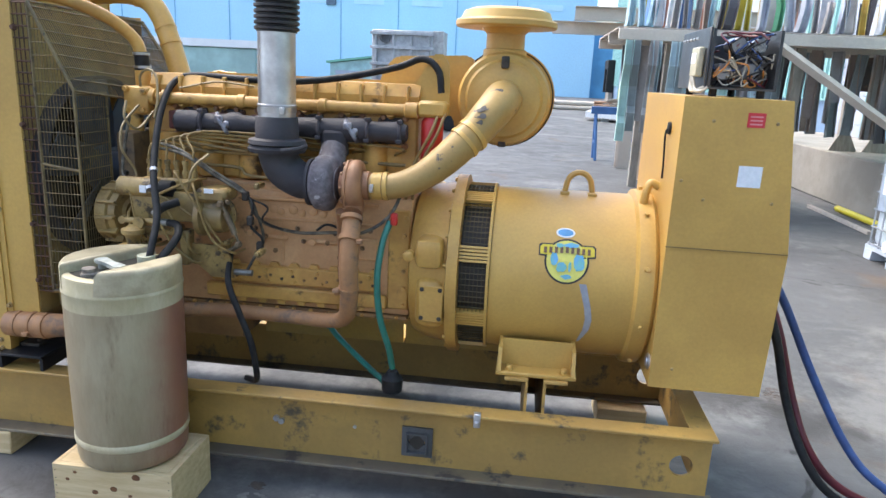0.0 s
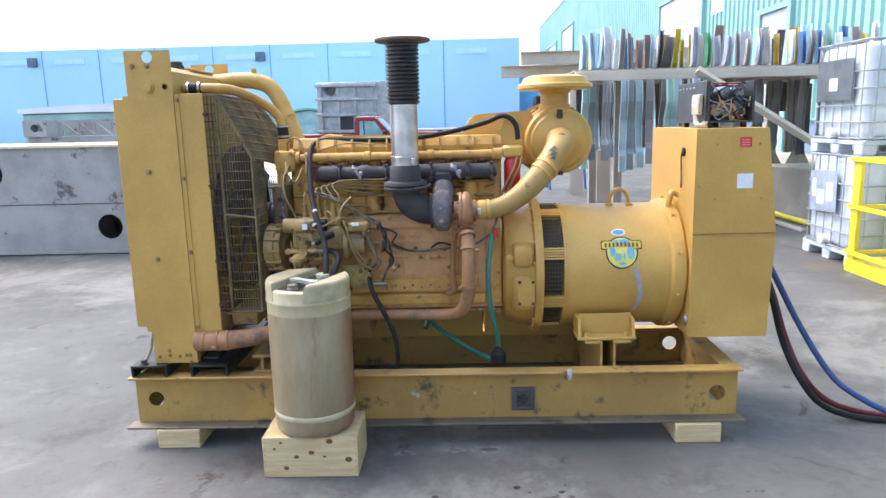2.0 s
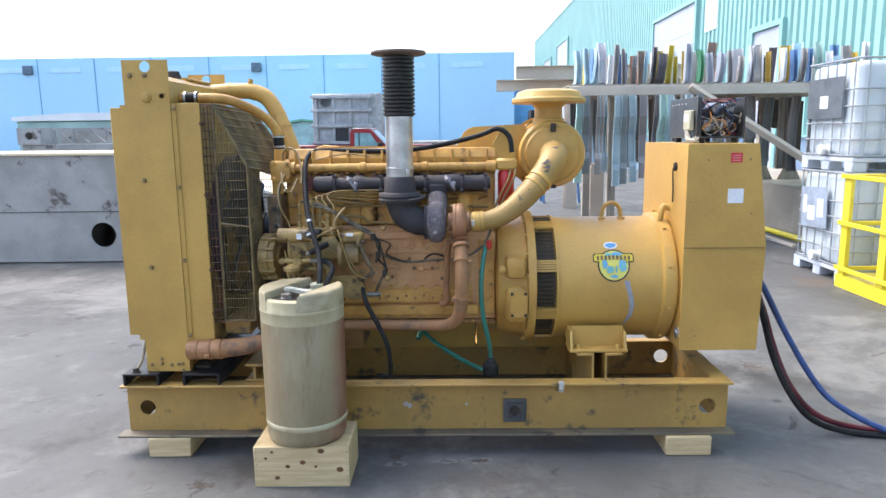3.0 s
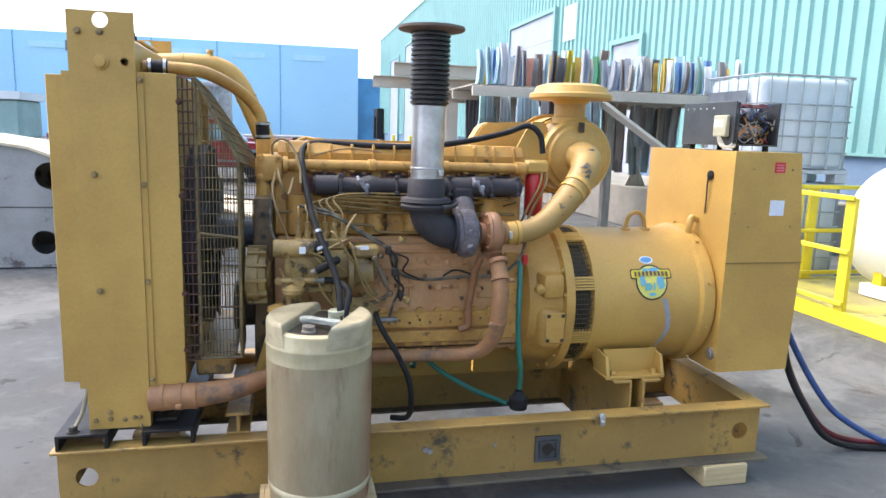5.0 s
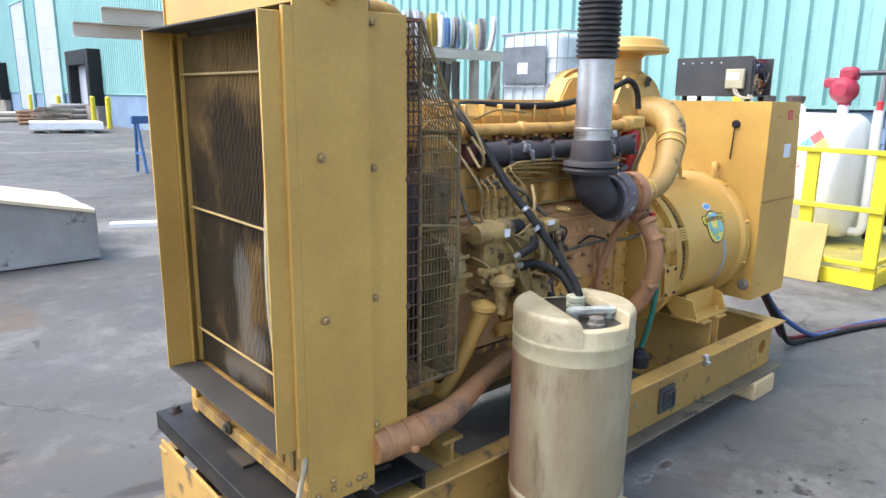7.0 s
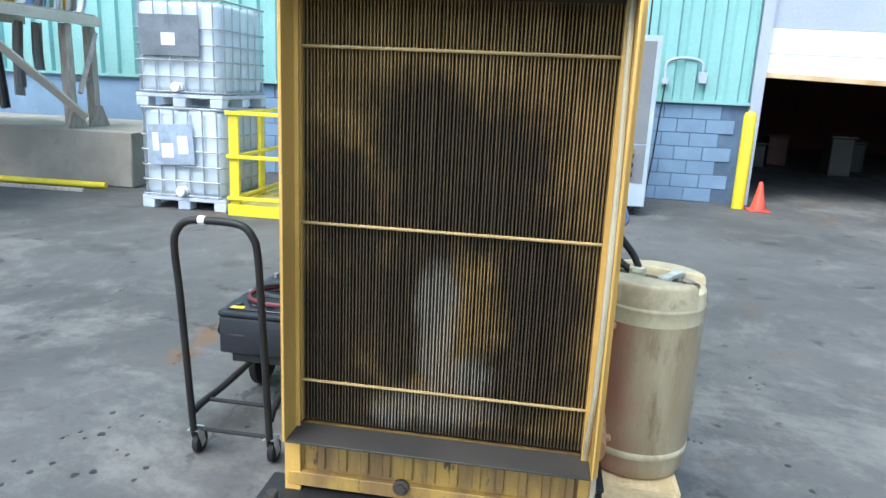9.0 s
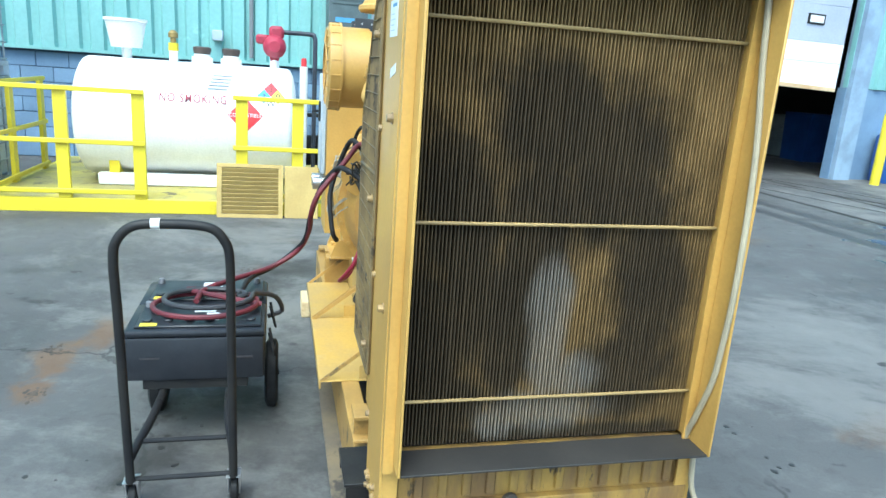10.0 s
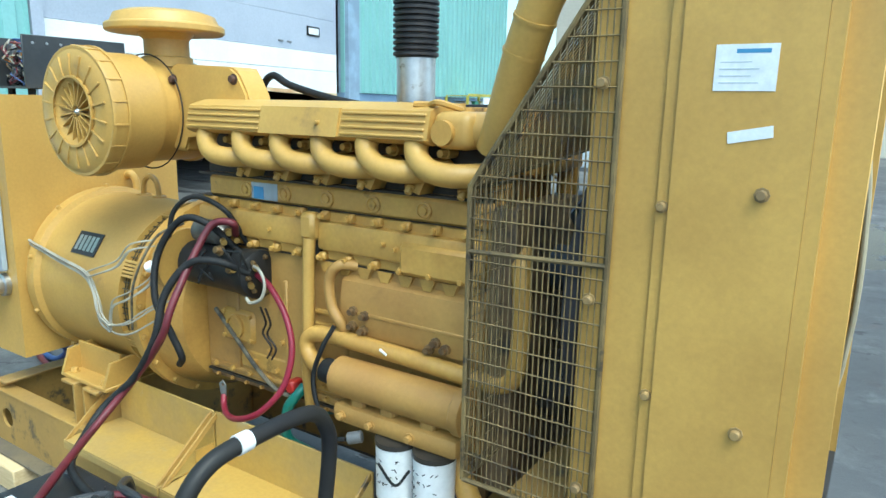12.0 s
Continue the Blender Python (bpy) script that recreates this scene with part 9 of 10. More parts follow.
def tote(x0, y0, z0, plate_at, plate_col, tilt, papers, w=1.18, d=1.03, h=1.14):
    """Caged liquid tote: pallet, poly bottle, cage of tubes, valve and label plate."""
    e = thing("liquid_tote", (x0 + w / 2, y0 + d / 2, z0), "white plastic liquid tote in a galvanized cage on a pallet", "tote", "stacked totes")
    x1, y1 = x0 + w, y0 + d
    WP = mat("tote_pallet", (0.5, 0.54, 0.6), (0.42, 0.46, 0.52), 0.5, scale=5)
    deck = part("pallet", box(BM(), x0, x1, y0, y1, z0 + 0.10, z0 + 0.145, 0.006), WP, e)
    for i in range(3):
        for j in range(3):
            fx, fy = x0 + i * (w - 0.15) / 2, y0 + j * (d - 0.15) / 2
            part("foot", box(BM(), fx, fx + 0.15, fy, fy + 0.15, z0, z0 + 0.0995, 0.008), WP, deck)
    part("bottle", box(BM(), x0 + 0.035, x1 - 0.035, y0 + 0.035, y1 - 0.035, z0 + 0.15, z0 + h - 0.02, 0.075, seg=4), TOTE, e)
    part("filler_lid", cyl(BM(), (x0 + w / 2, y0 + d / 2, z0 + h - 0.02), (x0 + w / 2, y0 + d / 2, z0 + h + 0.005), 0.11, 20, bev=0.006), TOTE, e)
    zs = [z0 + 0.165, z0 + 0.33, z0 + 0.50, z0 + 0.67, z0 + 0.84, z0 + h]
    for z in zs:
        c = BM()
        r = 0.013 if z == zs[-1] else 0.009
        tube(c, [(x0, y0 + 0.05, z), (x0, y1 - 0.05, z), (x0 + 0.05, y1, z), (x1 - 0.05, y1, z), (x1, y1 - 0.05, z), (x1, y0 + 0.05, z), (x1 - 0.05, y0, z), (x0 + 0.05, y0, z), (x0, y0 + 0.05, z)], r, 6, 1)
        part("cage_hoop", c, TOTE_CAGE, e)
    for k in range(6):
        t = (k + 0.5) / 6
        for p in ((x0 + 0.003, y0 + d * t), (x1 - 0.003, y0 + d * t), (x0 + w * t, y0 + 0.003), (x0 + w * t, y1 - 0.003)):
            part("cage_bar", cyl(BM(), (p[0], p[1], z0 + 0.145), (p[0], p[1], z0 + h), 0.009, 6), TOTE_CAGE, e)
    part("valve", lathe(lathe(BM(), [(0, 0.05), (0.05, 0.05), (0.055, 0.035), (0.10, 0.035)], (x0 + 0.06, y0 + d / 2, z0 + 0.22), (0, y0 + d / 2, z0 + 0.22), 16), [(0, 0.05), (0.02, 0.055), (0.035, 0.05)], (x0 - 0.04, y0 + d / 2, z0 + 0.22), (0, y0 + d / 2, z0 + 0.22), 16), WHITE, e)
    ya, yb, za, zb = plate_at
    m = Matrix.Translation((x0 - 0.015, y0 + yb, z0 + zb)) @ Matrix.Rotation(radians(tilt), 4, "X")
    lp = part("label_plate", box(BM(), -0.003, 0.003, ya - yb, 0, za - zb, 0, 0.001, m), plate_col, e, "sheet-metal label plate")
    for a, b2, c0, c1 in papers:
        part("paper_label", box(BM(), -0.0055, -0.0035, a - yb, b2 - yb, c0 - zb, c1 - zb, 0, m), PAPER, lp)
    return e


tote(5.62, 3.76, 0.0, (0.37, 0.91, 0.50, 0.95), mat("plate_tin", (0.40, 0.47, 0.58), None, 0.4, metal=0.3, scale=5), -3, ((0.44, 0.56, 0.62, 0.82), (0.62, 0.76, 0.58, 0.74), (0.79, 0.86, 0.66, 0.86)))
tote(5.64, 3.78, 1.156, (0.24, 0.94, 0.55, 0.98), mat("plate_dark", (0.13, 0.145, 0.17), (0.2, 0.22, 0.25), 0.35, metal=0.4, scale=3), 0, ((0.52, 0.68, 0.66, 0.79),))


# ---------------------------------------------------------------- kerb platform and strip rack
solo("loading_platform", box(BM(), 6.72, 8.93, 5.62, 14.0, 0, 0.74, 0.02), CONC, "stained concrete loading platform along the building", "platform", kind="structure")
c = BM()
tube(c, [(6.55, 5.9, 0.045), (6.52, 7.6, 0.045)], 0.042, 12, 1)
solo("yellow_pipe", c, SAFETY, "yellow pipe lying at the foot of the platform", "pipe")
c = BM()
box(c, 6.2, 6.26, 6.0, 7.8, 0.0, 0.045, 0.004)
solo("scrap_bar", c, WOOD_OLD, "weathered bar lying on the ground by the platform", "scrap bar")


def rack():
    e = thing("storage_rack", (5.3, 7.5, 0), "weathered timber storage rack holding painted metal strips", "rack")
    for b in ((3.2, 7.45, 6.44, 6.50, 2.09, 2.22), (3.2, 7.45, 8.9, 8.96, 2.09, 2.22), (3.2, 7.45, 7.6, 7.66, 2.09, 2.22)):
        part("beam", box(BM(), *b, 0.004), BEIGE, e)
    for k in range(10):
        y = 6.51 + k * 0.245
        part("deck_board", box(BM(), 3.2, 7.45, y, y + 0.2, 2.221, 2.245, 0.003), WOOD_OLD, e)
    for x, y, zb in ((6.92, 6.6, 0.745), (7.4, 6.6, 0.745), (6.92, 8.8, 0.745), (7.4, 8.8, 0.745), (3.9, 6.9, 0.0), (3.9, 8.8, 0.0), (5.4, 8.8, 0.0), (5.45, 6.9, 0.0)):
        p = part("post", box(BM(), x - 0.06, x + 0.06, y - 0.06, y + 0.06, zb, 2.089, 0.006), WOOD_OLD, e)
        if zb > 0.5:
            part("foot_gusset", prism(BM(), [(x - 0.2, zb), (x + 0.2, zb), (x + 0.06, zb + 0.28), (x - 0.06, zb + 0.28)], "y", y - 0.09, y - 0.061), WOOD_OLD, p)
    part("brace", cyl(BM(), (4.85, 6.42, 2.2), (6.95, 6.42, 0.9), 0.06, 4), BEIGE, e)
    part("brace", cyl(BM(), (7.4, 6.5, 2.0), (7.0, 6.5, 1.2), 0.04, 4), WOOD_OLD, e)
    part("cross_rail", box(BM(), 6.9, 7.45, 6.56, 6.62, 1.35, 1.42), WOOD_OLD, e)


rack()


def strip(bm, w, d, pts):
    """Channel-section strip swept along points in its own (y, z) plane."""
    rings = []
    for y, z in pts:
        rings.append([bm.verts.new((px, y + py, z)) for px, py in ((-w, 0), (w, 0), (w, -d), (w - 0.008, -d), (w - 0.008, -0.008), (-w + 0.008, -0.008), (-w + 0.008, -d), (-w, -d))])
    for p, q in zip(rings, rings[1:]):
        for k in range(8):
            bm.faces.new((p[k], p[(k + 1) % 8], q[(k + 1) % 8], q[k]))
    bm.faces.new(rings[0][::-1])
    bm.faces.new(rings[-1])
    return bm


rg = random.Random(12)
x = 3.32
while x < 7.35:
    h = rg.uniform(0.36, 0.56)
    w = rg.choice((0.026, 0.034, 0.044, 0.055))
    b = strip(BM(), w, 0.07, [(0.12, 0.0), (0.02, 0.012), (0.0, 0.06), (-0.02 + rg.uniform(-0.03, 0.03), h * 0.6), (0.01 + rg.uniform(-0.03, 0.03), h)])
    bmesh.ops.transform(b, matrix=pose(x, 6.60 + rg.uniform(-0.04, 0.06), 2.25, 0, rg.uniform(-7, 7), rg.uniform(-30, 30)), verts=b.verts)
    solo("metal_strip", b, fade(rg.choice((0, 0, 1, 2, 4, 4, 5, 5, 2, 2, 8, 11, 7, 12, 3, 10))) if not 4.55 < x < 4.7 else fade(6), "faded painted metal channel strip standing on the rack", "metal strip", "strips on the rack", smooth=0)
    x += w + rg.uniform(0.05, 0.14)
for y, step, cols in ((6.95, (0.16, 0.3), (0, 11, 8, 13, 5, 7, 1, 10, 4)), (7.3, (0.16, 0.34), (10, 9, 6, 11, 8, 13, 0, 3, 5))):
    x = 3.6
    while x < 7.35:
        h = rg.uniform(0.36, 0.6)
        b = strip(BM(), rg.uniform(0.05, 0.075), 0.07, [(0.0, 0.0), (0.01, h * 0.7), (0.0 + rg.uniform(-0.03, 0.03), h)])
        bmesh.ops.transform(b, matrix=pose(x, y, 2.247, 0, rg.uniform(-5, 5), rg.uniform(-35, 35)), verts=b.verts)
        solo("metal_strip", b, fade(rg.choice(cols)), "faded painted metal channel strip standing on the rack", "metal strip", "strips on the rack", smooth=0)
        x += rg.uniform(*step)
x = 3.3
while x < 5.1:
    z = rg.uniform(0.78, 1.05)
    b = strip(BM(), 0.05, 0.06, [(0.0, 2.085), (-0.02, 1.8), (0.06, 1.55), (0.05, z + 0.3), (-0.02, z + 0.22), (0.0, z)])
    bmesh.ops.transform(b, matrix=pose(x, 6.40 + rg.uniform(-0.05, 0.02), 0, 0, rg.uniform(-2, 2), rg.uniform(-12, 12)), verts=b.verts)
    solo("hanging_strip", b, fade(rg.choice((14, 15, 16, 14, 7, 17, 15, 16, 14, 17, 12))), "long weathered metal strip hanging from the rack edge", "metal strip", "strips hanging on the rack", smooth=0)
    x += rg.uniform(0.11, 0.15)
for y, step, zr in ((7.0, (0.2, 0.5), (1.2, 1.6)), (7.55, (0.1, 0.15), (0.95, 1.2))):
    x = 3.4
    while x < 7.05:
        z = rg.uniform(*zr)
        b = strip(BM(), 0.062, 0.05, [(0.0, 2.085), (0.02, 1.7), (0.0, z)])
        bmesh.ops.transform(b, matrix=pose(x, y, 0, 0, rg.uniform(-4, 4), rg.uniform(-20, 20)), verts=b.verts)
        solo("hanging_strip", b, fade(rg.choice((14, 16, 15, 11, 11, 13, 7, 14))), "long weathered metal strip hanging inside the rack", "metal strip", "strips hanging on the rack", smooth=0)
        x += rg.uniform(*step)


# Brown panel, plus a dark sheet added to darken the view under the rack
for x, y, z, w, h, lab in ((6.45, 7.9, 1.62, 0.42, 0.45, "rust-brown steel sheet hanging inside the rack"), (6.95, 8.2, 1.1, 0.36, 0.95, "dark steel sheet added inside the rack to darken the view")):
    bm = box(BM(), x, x + w, y, y + 0.03, z, z + h, 0.004)
    box(bm, x + 0.04, x + w - 0.04, y - 0.012, y, z + h - 0.12, z + h - 0.08, 0.002)
    box(bm, x + 0.05, x + 0.09, y + 0.005, y + 0.025, z + h, 2.0886)
    box(bm, x + w - 0.09, x + w - 0.05, y + 0.005, y + 0.025, z + h, 2.0886)
    solo("steel_sheet", bm, mat("sheet_rust", (0.10, 0.055, 0.035), (0.06, 0.045, 0.04), 0.7, scale=4, fine=50, bump=0.2, stain=(0.16, 0.1, 0.06), stain_at=0.6, stain_scale=6), lab, "steel sheet", "sheets in the rack")


def i_beam(name, p0, p1, h, w, label):
    """Steel I-section between two points."""
    m = frame_to(p0, p1)
    L = (Vector(p1) - Vector(p0)).length
    bm = BM()
    vertical = abs((Vector(p1) - Vector(p0)).normalized().z) > 0.9
    t = 0.014
    for b in ((-w / 2, w / 2, h / 2 - t, h / 2), (-w / 2, w / 2, -h / 2, -h / 2 + t), (-t / 2, t / 2, -h / 2 + t, h / 2 - t)):
        box(bm, b[0], b[1], b[2], b[3], 0, L, 0, m)
    return solo(name, bm, BEIGE, label, "steel beam", "beige steel beams")


i_beam("steel_column", (4.05, 11.3, 0), (4.05, 11.3, 2.5), 0.3, 0.24, "beige primed steel column standing by the rack")
i_beam("steel_column", (4.22, 9.5, 0), (4.22, 9.5, 1.0), 0.3, 0.24, "short beige primed steel column standing by the rack")
i_beam("steel_beam", (2.55, 12.2, 2.62), (6.6, 12.2, 2.62), 0.24, 0.2, "beige primed steel beam lying on columns")
i_beam("steel_beam", (2.95, 11.9, 2.87), (6.6, 11.9, 2.87), 0.26, 0.2, "beige primed steel beam lying on another beam")
i_beam("steel_beam", (3.4, 10.6, 2.28), (6.2, 10.6, 2.28), 0.18, 0.16, "slim beige primed steel beam behind the rack")


def sawhorse(x, y):
    e = thing("steel_trestle", (x, y, 0), "blue steel trestle stand near the rack", "trestle", "blue trestles")
    BL = mat("trestle_blue", (0.06, 0.16, 0.38), None, 0.5)
    part("top_beam", box(BM(), x - 0.1, x + 0.9, y - 0.06, y + 0.06, 0.95, 1.1, 0.006), BL, e)
    for dx in (0.0, 0.8):
        for dy in (-0.28, 0.28):
            part("leg", cyl(BM(), (x + dx + 0.04, y + dy, 0.0), (x + dx, y + dy * 0.2, 0.949), 0.032, 8), BL, e)
        part("spreader", box(BM(), x + dx, x + dx + 0.05, y - 0.2, y + 0.2, 0.35, 0.4), BL, e)


sawhorse(3.6, 12.6)


# ---------------------------------------------------------------- long steel box girder
def girder():
    e = thing("box_girder", (-3.2, 6.0, 0), "grey weathered steel box girder with round openings, tapered end", "girder")
    yf, yb = 5.40, 6.75
    prof = [(-8.0, 0.04), (0.90, 0.04), (0.90, 0.45), (0.2, 0.60), (-0.55, 0.80), (-1.2, 1.02), (-1.9, 1.28), (-2.6, 1.38), (-8.0, 1.40)]
    holes = [(-4.43, 1.06, 0.16), (-2.95, 0.36, 0.16), (-6.4, 0.4, 0.16), (-1.72, 1.0, 0.14), (-0.97, 0.42, 0.15), (-1.80, 0.28, 0.13), (-5.8, 1.05, 0.16)]
    part("side_plate", plate(BM(), prof, holes, "y", yf, yf + 0.02, 28), STEEL, e)
    part("side_plate", plate(BM(), prof, holes, "y", yb, yb + 0.02, 28), STEEL, e)
    # Sunlight on the top plate is put into this pale cream
    TOP_SUNLIT = mat("girder_top_sunlit", (0.82, 0.68, 0.45), (0.74, 0.6, 0.4), 0.55, scale=2, fine=40, stain=(0.85, 0.82, 0.74), stain_at=0.55, stain_scale=1.5)
    top = [(p[0], p[1]) for p in prof[2:]]
    bm = BM()
    for a, b in zip(top, top[1:]):
        bm2 = [(a[0], a[1]), (b[0], b[1]), (b[0], b[1] + 0.03), (a[0], a[1] + 0.03)]
        prism(bm, bm2, "y", yf - 0.04, yb + 0.06)
    part("top_plate", bm, TOP_SUNLIT, e)
    part("bottom_plate", box(BM(), -8.0, 0.92, yf - 0.03, yb + 0.05, 0.015, 0.0395), STEEL, e)
    part("end_plate", box(BM(), 0.901, 0.92, yf, yb + 0.02, 0.041, 0.48), STEEL, e)
    c = BM()
    box(c, -8.0, -1.5, yf - 0.006, yf - 0.001, 0.655, 0.668, 0.002)
    part("weld_seam", c, mat("weld_dark", (0.12, 0.11, 0.105), None, 0.6), e)
    for x in (-6, -3.6, -2.3, -0.4):
        zt = 1.36 if x < -2.6 else (1.28 if x < -2 else 0.72)
        part("stiffener", box(BM(), x, x + 0.02, yf + 0.021, yb - 0.001, 0.041, zt), STEEL, e)
    for x in (-6.5, -2.0, 0.3):
        solo("timber_bearer", box(BM(), x, x + 0.12, yf + 0.1, yb - 0.1, 0, 0.0145), WOOD_OLD, "thin timber bearer under the girder", "timber", "bearers under the girder")


girder()
c = BM()
prism(c, [(1.42, 6.92), (2.75, 6.30), (2.82, 6.44), (1.5, 7.08)], "z", 0.0, 0.05)
solo("white_plank", c, WHITE, "white painted plank lying on the ground", "plank")


# ---------------------------------------------------------------- pickup with plough, and the far yard
def pickup():
    y0, y1 = 18.0, 19.9
    e = thing("pickup_truck", (-1.6, 18.95, 0), "red pickup truck with grey wheel arches and front snow plough", "pickup truck")

    def arch(x, r=0.47):
        return [(x + r * math.cos(a), 0.40 + r * math.sin(a)) for a in [math.pi * (1 - k / 10) for k in range(11)]]

    side = [(-4.6, 0.50), (-3.97, 0.50)] + arch(-3.5) + [(-3.03, 0.42), (-0.54, 0.42)] + arch(-0.07) + [(0.40, 0.52), (0.70, 0.55), (0.73, 0.95), (0.66, 1.03), (0.2, 1.09), (-0.42, 1.14), (-1.62, 1.15), (-1.64, 1.08), (-4.6, 1.08)]
    bm = prism(BM(), side, "y", y0, y1)
    body = part("body", bm, TRUCK_RED, e, smooth=20)
    part("bed_floor", box(BM(), -4.45, -1.75, y0 + 0.12, y1 - 0.12, 1.081, 1.087), RUBBER, body)
    bm = prism(BM(), [(-1.60, 1.152), (-0.42, 1.152), (-0.90, 1.70), (-1.02, 1.77), (-1.52, 1.77), (-1.60, 1.70)], "y", y0 + 0.08, y1 - 0.08)
    bmesh.ops.bevel(bm, geom=bm.edges[:], offset=0.03, segments=2, affect="EDGES")
    cab = part("cab", bm, TRUCK_RED, e)
    part("roof_panel", box(BM(), -1.53, -0.98, y0 + 0.14, y1 - 0.14, 1.768, 1.79, 0.01), WHITE, cab)
    part("side_window", prism(BM(), [(-1.46, 1.19), (-0.66, 1.19), (-0.97, 1.63), (-1.44, 1.65)], "y", y0 + 0.066, y0 + 0.079), mat("window_bright", (0.25, 0.45, 0.48), None, 0.1, bump=0), cab)
    # Sun glare on the windscreen is put into its pale colour
    part("windscreen", prism(BM(), [(-0.40, 1.17), (-0.885, 1.72), (-0.915, 1.71), (-0.44, 1.17)], "y", y0 + 0.2, y1 - 0.2), mat("sunlit_screen", (0.5, 0.53, 0.55), None, 0.08, bump=0), cab)
    part("window_pillar", box(BM(), -1.33, -1.30, y0 + 0.055, y0 + 0.065, 1.17, 1.65), RUBBER, cab)
    c = BM()
    box(c, -0.595, -0.59, y0 - 0.004, y0 - 0.0005, 0.52, 1.12)
    box(c, -1.60, -1.595, y0 - 0.004, y0 - 0.0005, 0.52, 1.07)
    part("door_gap", c, CRANKED, body)
    part("door_handle", box(BM(), -1.5, -1.36, y0 - 0.02, y0 - 0.001, 0.98, 1.02, 0.006), RUBBER, body)
    for xa, xb in ((-3.0, -0.56), (0.42, 0.7)):
        part("rub_strip", box(BM(), xa, xb, y0 - 0.014, y0 - 0.001, 0.57, 0.64, 0.004), GREY_CAB, body)
    for x in (-3.5, -0.07):
        o = [(x + 0.56 * math.cos(t), 0.40 + 0.56 * math.sin(t)) for t in [math.pi * k / 12 for k in range(13)]]
        i = [(x + 0.46 * math.cos(t), 0.40 + 0.46 * math.sin(t)) for t in [math.pi * (1 - k / 12) for k in range(13)]]
        part("wheel_arch", prism(BM(), o + i, "y", y0 - 0.03, y0 - 0.002), GREY_CAB, e, "grey plastic wheel-arch flare")
        part("wheel_well", box(BM(), x - 0.46, x + 0.46, y0 + 0.3, y0 + 0.32, 0.42, 0.85), RUBBER, e)
        for y in (y0 - 0.01, y1 - 0.23):
            w = part("wheel", lathe(BM(), [(0, 0.22), (0.0, 0.34), (0.02, 0.39), (0.22, 0.39), (0.24, 0.34), (0.24, 0.22)], (x, y, 0.39), (x, y + 9, 0.39), 28), RUBBER, e)
            part("rim", lathe(BM(), [(0, 0.05), (0.01, 0.06), (0.015, 0.1), (0.05, 0.12), (0.04, 0.19), (0.01, 0.215), (0.17, 0.22), (0.2, 0.1)], (x, y + 0.005, 0.39), (x, y + 9, 0.39), 20), mat("rim_brown", (0.2, 0.17, 0.15), (0.12, 0.1, 0.09), 0.5, metal=0.3, scale=9), w)
    part("bumper", box(BM(), 0.42, 0.92, y0 - 0.01, y1 + 0.01, 0.50, 0.70, 0.05, seg=3), ALU, e, "chrome front bumper")
    part("grille", box(BM(), 0.72, 0.76, y0 + 0.30, y1 - 0.30, 0.74, 0.97, 0.005), RUBBER, e)
    for y in (y0 + 0.03, y1 - 0.29):
        part("headlight", box(BM(), 0.71, 0.755, y, y + 0.26, 0.76, 0.96, 0.01), mat("lamp_glass", (0.5, 0.52, 0.52), None, 0.1), e)
    part("corner_lamp", box(BM(), 0.53, 0.70, y0 - 0.012, y0 - 0.001, 0.76, 0.95, 0.004), mat("lamp_amber", (0.75, 0.28, 0.04), None, 0.25), e, "orange corner lamp")
    part("mirror", box(BM(), -0.72, -0.58, y0 - 0.2, y0 + 0.04, 1.17, 1.36, 0.03), RUBBER, e)
    pf = part("plough_frame", box(BM(), 0.86, 0.94, y0 + 0.55, y0 + 1.35, 0.25, 0.33, 0.005), BLACK_PAINT, e, "black steel plough lift frame")
    for y in (y0 + 0.6, y0 + 1.22):
        part("push_arm", box(BM(), 0.80, 1.45, y, y + 0.07, 0.22, 0.29, 0.005), BLACK_PAINT, pf)
        part("mast", box(BM(), 0.98, 1.05, y, y + 0.07, 0.30, 1.18, 0.005), BLACK_PAINT, pf)
    part("lift_arm", cyl(BM(), (1.02, y0 + 0.95, 0.93), (1.42, y0 + 0.95, 0.80), 0.03, 8), BLACK_PAINT, pf)
    part("lift_ram", cyl(BM(), (1.04, y0 + 0.95, 0.42), (1.10, y0 + 0.95, 0.92), 0.03, 8), ALU, pf)
    part("plough_lamp", box(BM(), 0.92, 1.12, y0 + 0.50, y0 + 0.75, 1.18, 1.33, 0.03), BLACK_PAINT, pf)
    part("lift_chain", cyl(BM(), (1.42, y0 + 0.95, 0.80), (1.52, y0 + 0.95, 0.50), 0.012, 6), BLACK_PAINT, pf)
    bm = BM()
    prof = [(1.48, 0.04), (1.42, 0.2), (1.42, 0.42), (1.50, 0.62), (1.62, 0.72), (1.64, 0.70), (1.53, 0.60), (1.46, 0.42), (1.46, 0.2), (1.52, 0.04)]
    prism(bm, prof, "y", y0 - 0.2, y0 + 2.2)
    part("plough_blade", bm, mat("plough_red", (0.4, 0.07, 0.05), (0.3, 0.05, 0.04), 0.5, scale=3), e, "faded red plough blade")


pickup()


